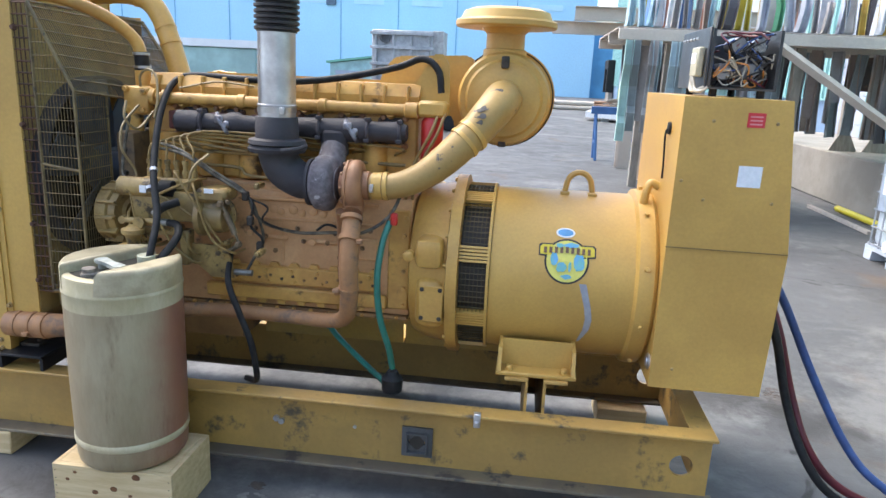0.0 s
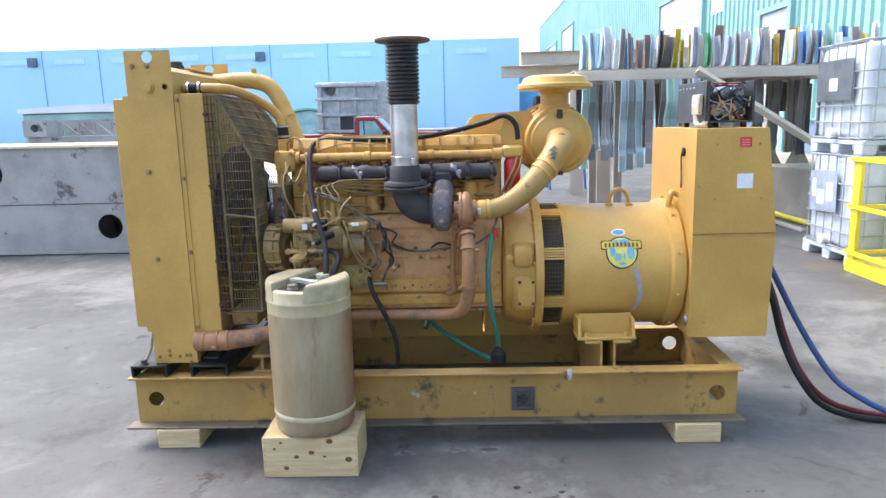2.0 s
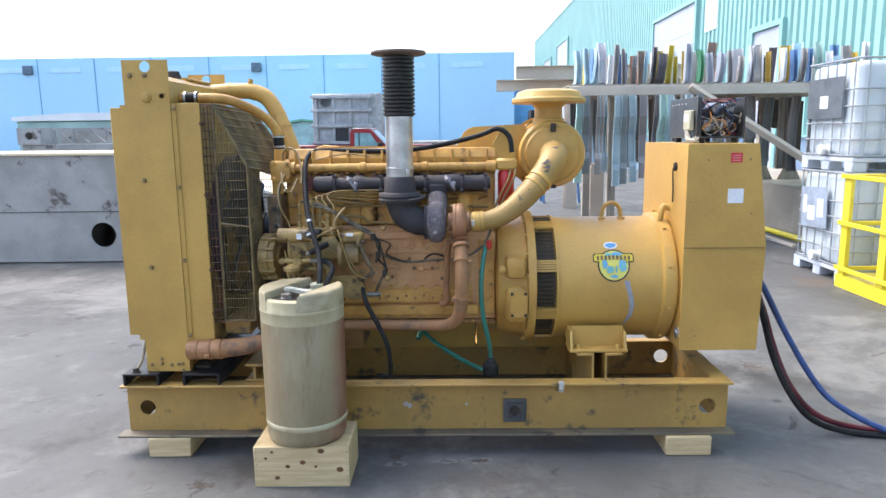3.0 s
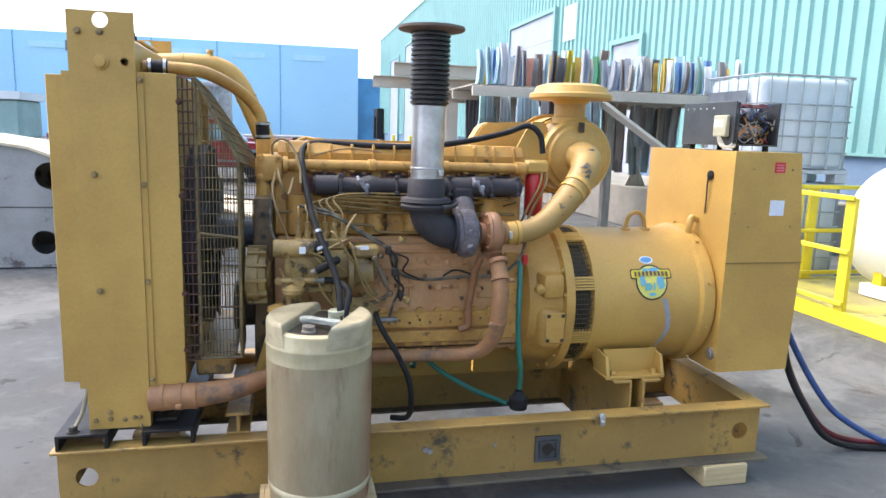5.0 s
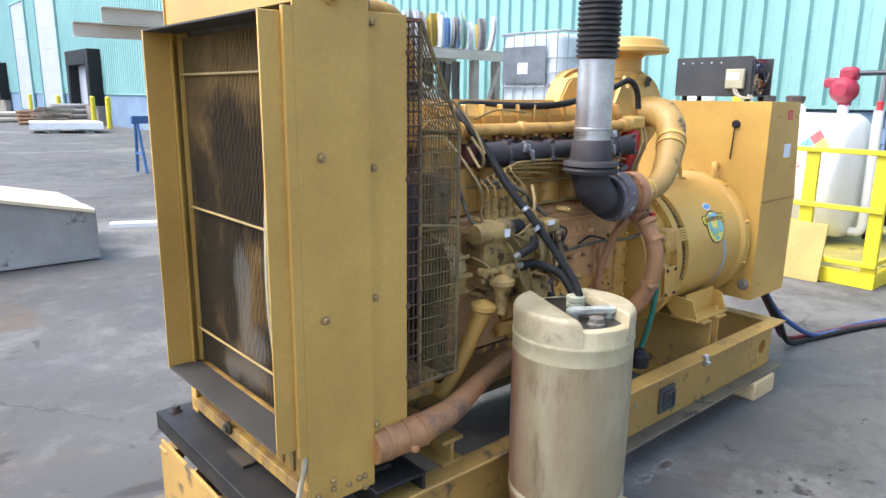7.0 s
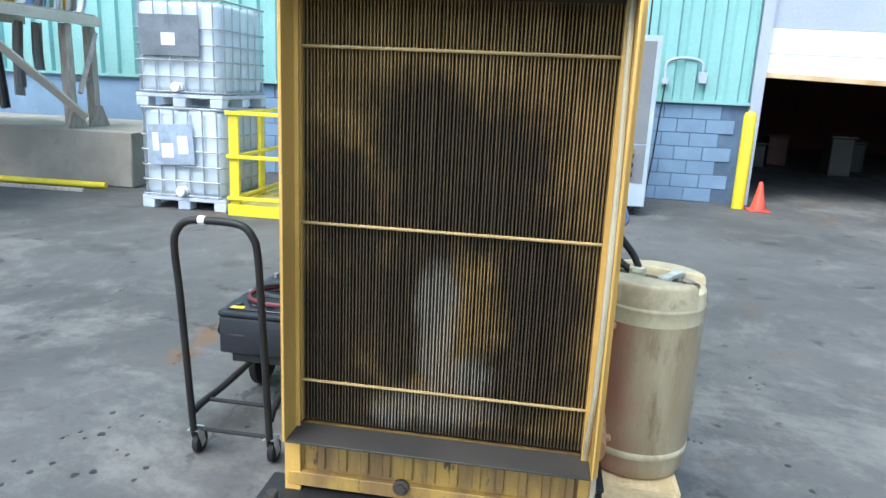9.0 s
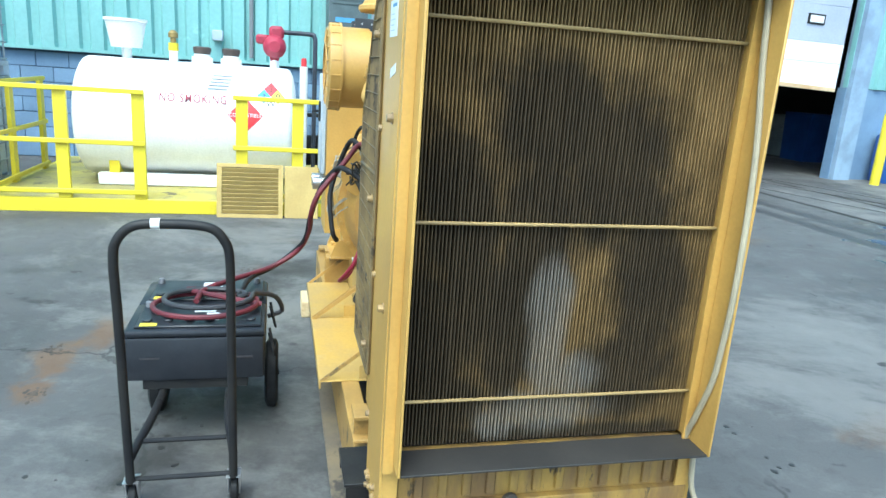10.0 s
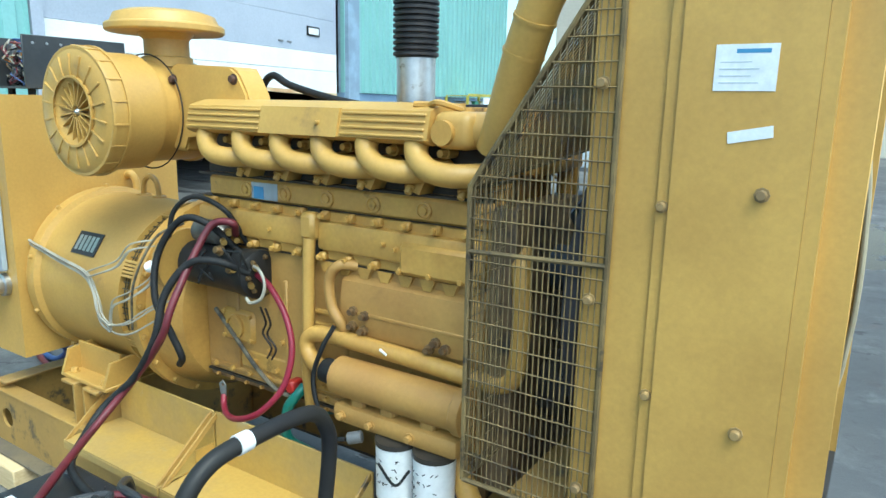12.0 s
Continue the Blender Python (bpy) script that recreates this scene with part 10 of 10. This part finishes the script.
def big_casting():
    e = thing("engine_casting", (-3.1, 27.0, 0.0), "large grey cast-iron engine block on a flat trailer", "engine block")
    x0, x1, y0, y1, z0, z1 = -4.35, -1.85, 26.2, 27.6, 1.15, 3.3
    part("body", box(BM(), x0, x1, y0, y1, z0, z1, 0.03), ENGINE_GREY, e)
    c = BM()
    for k in range(4):
        x = x0 + 0.12 + k * 0.72
        box(c, x, x + 0.1, y0 - 0.09, y0, z0, z1 - 0.15, 0.01)
    for z in (z0 + 0.05, z0 + 0.75, z0 + 1.4, z1 - 0.2):
        box(c, x0 - 0.05, x1 + 0.05, y0 - 0.13, y0, z, z + 0.12, 0.01)
    part("rib", c, ENGINE_GREY, e)
    part("round_port", lathe(BM(), [(0, 0.22), (0.12, 0.22), (0.12, 0.15), (0.02, 0.15)], (x0 + 0.55, y0, z1 - 0.3), (x0 + 0.55, 0, z1 - 0.3), 20), mat("port_dark", (0.1, 0.1, 0.1), None, 0.6), e)
    part("pocket", box(BM(), x0 + 0.95, x0 + 1.5, y0 - 0.02, y0 - 0.001, z0 + 0.18, z0 + 0.72), CAST_IRON, e)
    part("end_face", box(BM(), x1 - 0.02, x1 + 0.42, y0 + 0.1, y1, z0, z1 + 0.02, 0.02), mat("casting_light", (0.5, 0.5, 0.48), (0.35, 0.34, 0.33), 0.6, scale=4), e)
    t = thing("flat_trailer", (-3, 27, 0), "low flat trailer carrying a large engine block", "trailer")
    part("bed", box(BM(), -8, 1.5, 25.9, 28.0, 0.95, 1.149, 0.02), mat("trailer_red", (0.3, 0.06, 0.05), None, 0.5), t)
    for x in (-7, -6, 0):
        part("wheel", cyl(BM(), (x, 25.95, 0.45), (x, 26.3, 0.45), 0.45, 22), RUBBER, t)
        part("wheel", cyl(BM(), (x, 27.6, 0.45), (x, 27.95, 0.45), 0.45, 22), RUBBER, t)
    part("axle_beam", box(BM(), -7.5, 1.0, 26.6, 27.3, 0.45, 0.949), BLACK_PAINT, t)


big_casting()

# pale container, girder on trestles and pipe stacks in the far yard
e = thing("pale_container", (-11.0, 22.5, 0), "pale green container body with a white roof", "container")
part("body", box(BM(), -14.1, -7.4, 21.5, 23.6, 1.0, 2.2, 0.05), mat("pale_green", (0.42, 0.6, 0.55), None, 0.5, scale=1), e)
part("roof", prism(BM(), [(-14.2, 2.21), (-7.3, 2.21), (-7.3, 2.46), (-12.0, 2.48), (-14.2, 2.36)], "y", 21.4, 23.7), WHITE, e)
part("base", box(BM(), -14.0, -7.6, 21.6, 23.5, 0, 0.99), GREY_CAB, e)
e = thing("fabricated_girder", (-6.5, 14.5, 0), "grey steel frame part with an oblong opening on bearers", "steel part")
part("box_section", plate(BM(), rect(-9.5, -8.9, 1.44, 1.86), [(-9.2, 1.66, 0.1)], "y", 14.2, 14.9), STEEL, e)
part("support", box(BM(), -9.45, -6.6, 14.3, 14.8, 0, 1.439), STEEL, e)
c = BM()
for k in range(4):
    cyl(c, (-8.5 + k * 0.42, 14.25, 1.80), (-8.1 + k * 0.42, 14.25, 1.46), 0.025, 6)
    cyl(c, (-8.5 + k * 0.42, 14.25, 1.80), (-8.5 + k * 0.42, 14.25, 1.46), 0.025, 6)
box(c, -8.6, -6.7, 14.22, 14.28, 1.80, 1.85)
box(c, -8.6, -6.7, 14.5, 14.56, 1.45, 1.80)
part("lattice", c, STEEL, e)
e = thing("teal_shed", (-12, 62, 0), "small pale teal shed with a shallow gable before the blue building", "shed")
part("wall", prism(BM(), [(-16.5, 0), (-8, 0), (-8, 2.3), (-12.5, 2.85), (-16.5, 2.3)], "y", 62, 70), mat("shed_teal", (0.42, 0.62, 0.6), None, 0.6, scale=1), e)
part("door", box(BM(), -16, -13.4, 61.95, 61.99, 0, 1.7), DOOR_GREY, e)
part("roof", prism(BM(), [(-16.8, 2.31), (-12.5, 2.91), (-7.7, 2.31), (-7.7, 2.5), (-12.5, 3.1), (-16.8, 2.5)], "y", 61.7, 70.2), mat("shed_green", (0.2, 0.5, 0.36), None, 0.6), e)
rg = random.Random(4)
for k in range(14):
    x = -16 + k * 1.9 + rg.uniform(-0.4, 0.4)
    y = rg.uniform(34, 44)
    c = BM()
    w, h = rg.uniform(0.9, 2.4), rg.uniform(0.5, 1.3)
    for j in range(rg.randint(2, 4)):
        z = j * h / 4
        cyl(c, (x - w, y + j * 0.1, z + h / 8), (x + w, y + j * 0.1, z + h / 8), h / 8, 10)
        cyl(c, (x - w, y + 0.3 + j * 0.1, z + h / 8), (x + w * 0.9, y + 0.3 + j * 0.1, z + h / 8), h / 8, 10)
    e = thing("pipe_stack", (x, y, 0), "stack of stored pipes in the far yard", "pipe stack", "pipe stacks in the far yard")
    part("pipe", c, (WHITE, BEIGE, mat("stack_rust", (0.35, 0.2, 0.12), None, 0.7), STEEL, mat("stack_red", (0.5, 0.12, 0.1), None, 0.6))[k % 5], e)
c = BM()
prism(c, [(4.6, 28), (6.9, 27.0), (7.3, 29.0), (5.0, 30.2)], "z", 0.15, 0.4)
box(c, 5.3, 5.6, 28, 29.2, 0, 0.15)
box(c, 6.4, 6.7, 27.6, 28.8, 0, 0.15)
solo("white_slab", c, WHITE, "white slab lying on bearers in the yard", "slab")

# far blue building with its annex
e = thing("blue_building", (-30, 78, 0), "long blue metal-clad industrial building with pale vents", "building")
part("wall", box(BM(), -85, 8.6, 76, 110, 0, 10.5), BLUE_WALL, e)
for k in range(14):
    x = 5.0 - k * 6.5
    v = part("vent_strip", box(BM(), x - 3.4, x, 75.93, 75.999, 8.9, 9.5), mat("vent_pale", (0.55, 0.79, 0.88), (0.53, 0.77, 0.86), 0.6, scale=0.2, fine=1.0, bump=0), e)
    part("panel_joint", box(BM(), x - 4.9, x - 4.83, 75.95, 75.999, 0, 10.45), mat("joint_blue", (0.15, 0.42, 0.66), None, 0.6), e)
for x in (-21, -47):
    part("wall_lamp", box(BM(), x, x + 1.1, 75.7, 75.999, 8.7, 9.7, 0.05), mat("lamp_house", (0.12, 0.18, 0.25), None, 0.5), e)
part("annex", box(BM(), 8.601, 14.5, 77, 105, 0, 7.4), mat("annex_blue", (0.13, 0.38, 0.62), None, 0.6, scale=0.3), e)
part("annex_door", box(BM(), 11.2, 13.0, 76.9, 76.999, 0, 3.4), BEIGE, e)


# ---------------------------------------------------------------- loading docks along the teal wall
def dock(y0, y1, z0, z1):
    e = thing("loading_dock", (8.8, (y0 + y1) / 2, 0), "loading dock with a black rubber dock seal", "loading dock", "loading docks", "structure")
    part("seal", box(BM(), 8.35, 8.95, y0, y0 + 0.5, z0, z1, 0.03), RUBBER, e)
    part("seal", box(BM(), 8.35, 8.95, y1 - 0.5, y1, z0, z1, 0.03), RUBBER, e)
    part("seal_head", box(BM(), 8.35, 8.95, y0 + 0.501, y1 - 0.501, z1 - 0.7, z1, 0.03), RUBBER, e)
    part("dock_door", box(BM(), 8.8, 8.94, y0 + 0.501, y1 - 0.501, z0, z1 - 0.701), DOOR_GREY, e)
    part("bumper", box(BM(), 8.6, 8.94, y0, y1, 0.0, z0 - 0.001), CONC, e)


dock(34.0, 38.0, 0.9, 3.5)
dock(57.0, 59.5, 0.9, 3.5)
for y0, y1, z1 in ((41.5, 46.0, 7.4), (49.0, 53.0, 7.0), (18.2, 22.5, 5.4), (12.6, 14.0, 3.9)):
    e = thing("loading_door", (8.9, (y0 + y1) / 2, 0), "tall grey roller door in the teal wall", "door", "roller doors", "structure")
    for k in range(6):
        part("door_slat", box(BM(), 8.90, 8.94, y0, y1, 0.4 + k * (z1 - 0.4) / 6, 0.4 + (k + 1) * (z1 - 0.4) / 6 - 0.01), DOOR_GREY, e)
    part("head_trim", box(BM(), 8.84, 8.952, y0 - 0.15, y1 + 0.15, z1, z1 + 0.12), TEAL, e)
    for y in (y0 - 0.15, y1 + 0.001):
        part("side_trim", box(BM(), 8.84, 8.952, y, y + 0.149, 0, z1 - 0.001), TEAL, e)
for x, y in ((8.2, 33.2), (8.1, 30.5), (8.3, 40.0), (8.3, 47.0)):
    solo("bollard", lathe(BM(), [(0, 0.11), (1.3, 0.11), (1.36, 0.06)], (x, y, 0), (x, y, 9), 16), SAFETY, "yellow steel bollard by the loading docks", "bollard", "bollards")
rg = random.Random(9)
for k in range(16):
    c = BM()
    x, y, z = 7.0 + rg.uniform(-0.15, 0.15), 35.5 + rg.uniform(-0.15, 0.15), 0.026 + 0.052 * k
    a = rg.uniform(-60, 60)
    box(c, -0.9, 0.9, -0.06, 0.06, -0.025, 0.025, 0.003, pose(x, y, z, 0, 0, a))
    solo("scrap_board", c, WOOD_OLD, "weathered scrap board in a pile by the dock", "scrap board", "scrap wood pile")
solo("wall_sign", box(BM(), 8.93, 8.945, 16.6, 17.5, 4.4, 5.4), PAPER, "pale square notice on the teal wall", "sign")

# ---------------------------------------------------------------- past the garage: cylinder cage, parked things, cream building
e = thing("gas_cylinder_cage", (10.0, -15.0, 0), "yellow steel cage holding gas cylinders", "gas cage")
CY = mat("cage_yellow", (0.55, 0.47, 0.08), None, 0.5, scale=4)
for x in (9.8, 10.5):
    for y in (-14.4, -16.2):
        part("post", box(BM(), x, x + 0.06, y, y + 0.06, 0, 1.8), CY, e)
for z in (0.1, 0.5, 0.95, 1.4, 1.78):
    part("cage_rail", box(BM(), 9.77, 9.799, -16.2, -14.34, z, z + 0.06), CY, e)
    part("shelf", box(BM(), 9.87, 10.49, -16.13, -14.41, z, z + 0.02), CY, e)
part("notice", box(BM(), 9.74, 9.769, -16.0, -15.1, 1.1, 1.75), PAPER, e)
for z in (0.62, 1.07, 1.52):
    for k in range(4):
        solo("gas_cylinder", lathe(BM(), [(0, 0.05), (0.03, 0.13), (0.5, 0.13), (0.56, 0.06), (0.6, 0.03)], (9.9, -14.65 - k * 0.4, z), (20, -14.65 - k * 0.4, z), 14), (GALV, mat("cyl_green", (0.1, 0.3, 0.2), None, 0.4), WHITE, GALV)[k], "gas cylinder lying in the yellow cage", "gas cylinder", "gas cylinders")


def golf_cart():
    x, y = 2.42, -10.7
    e = thing("golf_cart", (x, y, 0), "red golf cart with a pale roof parked in the yard", "golf cart")
    part("body", box(BM(), x - 1.1, x + 1.1, y - 0.55, y + 0.55, 0.25, 0.62, 0.05), TRUCK_RED, e)
    part("front_cowl", prism(BM(), [(x + 0.6, 0.6), (x + 1.12, 0.6), (x + 1.0, 0.98), (x + 0.7, 1.0)], "y", y - 0.5, y + 0.5), TRUCK_RED, e)
    part("seat", box(BM(), x - 0.5, x + 0.1, y - 0.5, y + 0.5, 0.621, 0.80, 0.05), RUBBER, e)
    part("seat_back", box(BM(), x - 0.62, x - 0.45, y - 0.5, y + 0.5, 0.80, 1.2, 0.05), RUBBER, e)
    for dx in (-0.65, 0.72):
        for dy in (-0.5, 0.5):
            part("roof_post", cyl(BM(), (x + dx, y + dy, 0.6), (x + dx * 0.8, y + dy, 1.82), 0.02, 8), ALU, e)
    part("roof", box(BM(), x - 0.85, x + 0.85, y - 0.6, y + 0.6, 1.82, 1.88, 0.02), BEIGE, e)
    for dx in (-0.75, 0.75):
        for dy in (-0.56, 0.42):
            w = part("wheel", lathe(BM(), [(0, 0.1), (0, 0.2), (0.02, 0.23), (0.13, 0.23), (0.15, 0.2), (0.15, 0.1)], (x + dx, y + dy, 0.23), (x + dx, y + 9, 0.23), 20), RUBBER, e)
            part("rim", cyl(BM(), (x + dx, y + dy + 0.01, 0.23), (x + dx, y + dy + 0.14, 0.23), 0.11, 14), WHITE, w)


golf_cart()


def white_van():
    x0, x1, y0, y1 = 0.75, 2.6, -18.3, -13.7
    e = thing("white_van", ((x0 + x1) / 2, -15, 0), "white van seen from behind with red tail lamps", "van")
    bm = box(BM(), x0, x1, y0, y1, 0.4, 2.1, 0.1, seg=2)
    part("body", bm, WHITE, e)
    part("rear_window", box(BM(), x0 + 0.2, x1 - 0.2, y1 + 0.001, y1 + 0.015, 1.25, 1.85), GLASS_DARK, e)
    part("side_window", box(BM(), x1 + 0.001, x1 + 0.015, -17.3, -14.2, 1.3, 1.85), GLASS_DARK, e)
    part("bumper", box(BM(), x0, x1, y1 + 0.001, y1 + 0.12, 0.4, 0.6, 0.03), GREY_CAB, e)
    for x in (x0 + 0.03, x1 - 0.17):
        part("tail_lamp", box(BM(), x, x + 0.14, y1 + 0.001, y1 + 0.03, 0.75, 1.15, 0.01), INK_RED, e)
    for x in (x0 + 0.02, x1 - 0.22):
        for y in (-14.6, -17.3):
            part("wheel", cyl(BM(), (x, y, 0.33), (x + 0.2, y, 0.33), 0.33, 20), RUBBER, e)


white_van()


def machine_cabinet():
    x0, x1, y0, y1 = 5.5, 6.7, -14.9, -13.85
    e = thing("machine_cabinet", (6.1, -14.4, 0), "tall pale grey machine cabinet with a dark display", "cabinet")
    part("body", box(BM(), x0, x1, y0, y1, 0.1, 3.1, 0.02), mat("machine_grey", (0.62, 0.66, 0.7), (0.55, 0.6, 0.64), 0.4, scale=1.5), e)
    part("plinth", box(BM(), x0 + 0.05, x1 - 0.05, y0 + 0.05, y1 - 0.05, 0, 0.0995), GREY_CAB, e)
    part("display", box(BM(), 6.12, 6.42, y1 + 0.001, y1 + 0.012, 1.74, 2.27, 0.003), GLASS_DARK, e)
    part("panel_seam", box(BM(), x0 + 0.02, x1 - 0.02, y1 + 0.0005, y1 + 0.004, 1.64, 1.66), GREY_CAB, e)
    part("recessed_handle", box(BM(), 6.46, 6.55, y1 + 0.001, y1 + 0.01, 1.02, 1.52, 0.003), GREY_CAB, e)
    for z in (0.72, 1.13):
        part("warning_tab", box(BM(), 6.56, 6.69, y1 + 0.001, y1 + 0.01, z, z + 0.06), INK_RED, e)


machine_cabinet()
e = thing("cream_building", (-5, -27, 0), "cream-coloured industrial building closing the yard", "building", kind="structure")
part("wall", box(BM(), -40, 13, -30, -27, 0, 8), mat("cream_wall", (0.62, 0.58, 0.48), (0.55, 0.51, 0.42), 0.7, scale=0.3, fine=10), e)
for k in range(9):
    w = part("window", box(BM(), -36 + k * 5.4, -33.4 + k * 5.4, -26.98, -26.9, 4.2, 5.6), GLASS_DARK, e)
e = thing("west_building", (-30, 0, 0), "plain grey industrial wall closing the yard", "building", kind="structure")
part("wall", box(BM(), -72, -70, -27, 60, 0, 6), DOOR_GREY, e)

# embedded rails and tyre marks leading to the garage
TRACK = mat("track_steel", (0.06, 0.058, 0.057), (0.1, 0.095, 0.09), 0.5, scale=4)
for k, (p, q) in enumerate((((14.5, -5.3), (5.0, -8.9)), ((14.5, -6.0), (4.6, -9.7)), ((9.0, -6.6), (4.2, -8.1)), ((8.6, -7.6), (4.3, -9.0)))):
    c = slab(BM(), p, q, 0.0, 0.005, -0.035, 0.035, (0, 1))
    solo("ground_rail", c, TRACK, "dark steel strip set in the yard surface", "rail", "strips in the ground", kind="structure")

# ---------------------------------------------------------------- painted blocks of the wall base
def wall_blocks():
    p0, p1 = Vector((9.075, 5.0, 0)), Vector((9.015, -2.55, 0))
    d = (p1 - p0).normalized()
    turn = Matrix.Rotation(math.atan2(d.y, d.x), 4, "Z")
    rg = random.Random(77)
    shapes = []
    for w in (0.39, 0.193):
        t = box(BM(), 0, w, -0.012, 0.012, 0, 0.19, 0.004)
        shapes.append(to_mesh("block", t, BLUE_BLOCK, 0))
    for row in range(7):
        s = 0.0
        first = row % 2 == 1
        while s + 0.39 < 7.55:
            short = first
            first = False
            ob = new("block", shapes[1 if short else 0])
            at = p0 + d * (s + 0.005) + Vector((-0.006 + rg.uniform(-0.0015, 0.0015), 0, 0.008 + row * 0.2))
            ob.parent = wall
            ob.matrix_local = Matrix.Translation(at - ORG[wall.name]) @ turn
            s += 0.203 if short else 0.4


wall_blocks()


# ---------------------------------------------------------------- drips of oil on the yard
def oil_drips():
    rg = random.Random(5)
    bm = BM()

    def blob(x, y, r):
        n = 9
        ring = [(x + r * (0.7 + 0.5 * rg.random()) * math.cos(2 * math.pi * k / n), y + r * (0.6 + 0.4 * rg.random()) * math.sin(2 * math.pi * k / n)) for k in range(n)]
        prism(bm, ring, "z", -0.004, 0.0015)

    for cx, cy, spread, count in ((1.9, -0.56, 0.12, 9), (2.15, -0.63, 0.05, 3), (1.47, -0.61, 0.06, 3), (2.82, -0.53, 0.04, 3),
        (2.16, -1.11, 0.12, 7), (1.08, -1.02, 0.15, 8), (3.0, -3.1, 0.1, 3), (2.79, 3.15, 0.25, 8),
        (0.9, 1.82, 0.25, 14), (0.69, 2.02, 0.2, 8), (1.21, 1.45, 0.2, 8), (-0.49, 0.85, 0.15, 6)):
        for _ in range(count):
            blob(cx + rg.gauss(0, spread), cy + rg.gauss(0, spread * 0.5), rg.uniform(0.005, 0.02))
    solo("oil_drips", bm, mat("oil_film", (0.018, 0.017, 0.016), (0.03, 0.028, 0.026), 0.45, scale=8), "dark drips of oil on the concrete", "oil stain", kind="stuff", smooth=0)


oil_drips()


def scuffs():
    """Pale scraped rings and brown blotches on the concrete."""
    rg = random.Random(12)
    for kind, spots in (("pale", ((1.68, -0.13, 0.075, 0.03), (1.52, -0.13, 0.05, 0.022), (1.28, -0.16, 0.045, 0.02))),
                        ("dark", ((1.69, -0.128, 0.04, 0.014), (0.38, -0.36, 0.07, 0.03), (1.27, -0.09, 0.035, 0.02), (2.2, 2.15, 0.1, 0.05), (1.7, 2.08, 0.09, 0.05), (3.6, 1.25, 0.12, 0.06)))):
        bm = BM()
        for cx, cy, a, c in spots:
            for k in range(26):
                th = rg.uniform(0, 2 * math.pi)
                f = rg.uniform(0.8, 1.15) if kind == "pale" else rg.uniform(0.0, 1.0)
                x, y, r = cx + a * f * math.cos(th), cy + c * f * math.sin(th), rg.uniform(0.003, 0.011)
                n = 7
                ring = [(x + 1.6 * r * rg.uniform(0.6, 1.2) * math.cos(2 * math.pi * j / n), y + r * rg.uniform(0.6, 1.2) * math.sin(2 * math.pi * j / n)) for j in range(n)]
                prism(bm, ring, "z", -0.004, 0.0008 + 0.0004 * rg.random())
        if kind == "pale":
            solo("scrape_marks", bm, mat("scraped_concrete", (0.19, 0.185, 0.175), (0.14, 0.137, 0.13), 0.85, scale=30), "pale scraped rings on the concrete", "scrape mark", kind="stuff", smooth=0)
        else:
            solo("grime_blotches", bm, mat("ground_grime", (0.045, 0.035, 0.028), (0.075, 0.055, 0.04), 0.7, scale=20), "brown grime blotches on the concrete", "stain", kind="stuff", smooth=0)


scuffs()


def floor_lines():
    """Two dark grooves and a wet wheel band that run to the workshop door."""
    rg = random.Random(31)
    for y, w, h, m in ((-7.7, 0.04, 0.0012, mat("groove_dirt", (0.014, 0.013, 0.012), (0.022, 0.02, 0.018), 0.8, scale=9)), (-6.44, 0.05, 0.0012, MATS["groove_dirt"]),
                       (-5.75, 0.16, 0.0008, mat("damp_concrete", (0.04, 0.04, 0.041), (0.055, 0.054, 0.053), 0.55, scale=3)), (-5.25, 0.12, 0.0008, MATS["damp_concrete"])):
        bm = BM()
        up, lo = [], []
        x = 3.6
        while x < 15.5:
            d = 0.04 * math.sin(x * 0.9 + y)
            up.append((x, y + d + w * rg.uniform(0.7, 1.2)))
            lo.append((x, y + d - w * rg.uniform(0.7, 1.2)))
            x += 0.25
        for k in range(len(up) - 1):
            prism(bm, [lo[k], lo[k + 1], up[k + 1], up[k]], "z", -0.004, h)
        bmesh.ops.remove_doubles(bm, verts=bm.verts, dist=0.0001)
        solo("ground_line", bm, m, "dark worn line across the yard concrete", "ground line", kind="structure", smooth=0)


floor_lines()
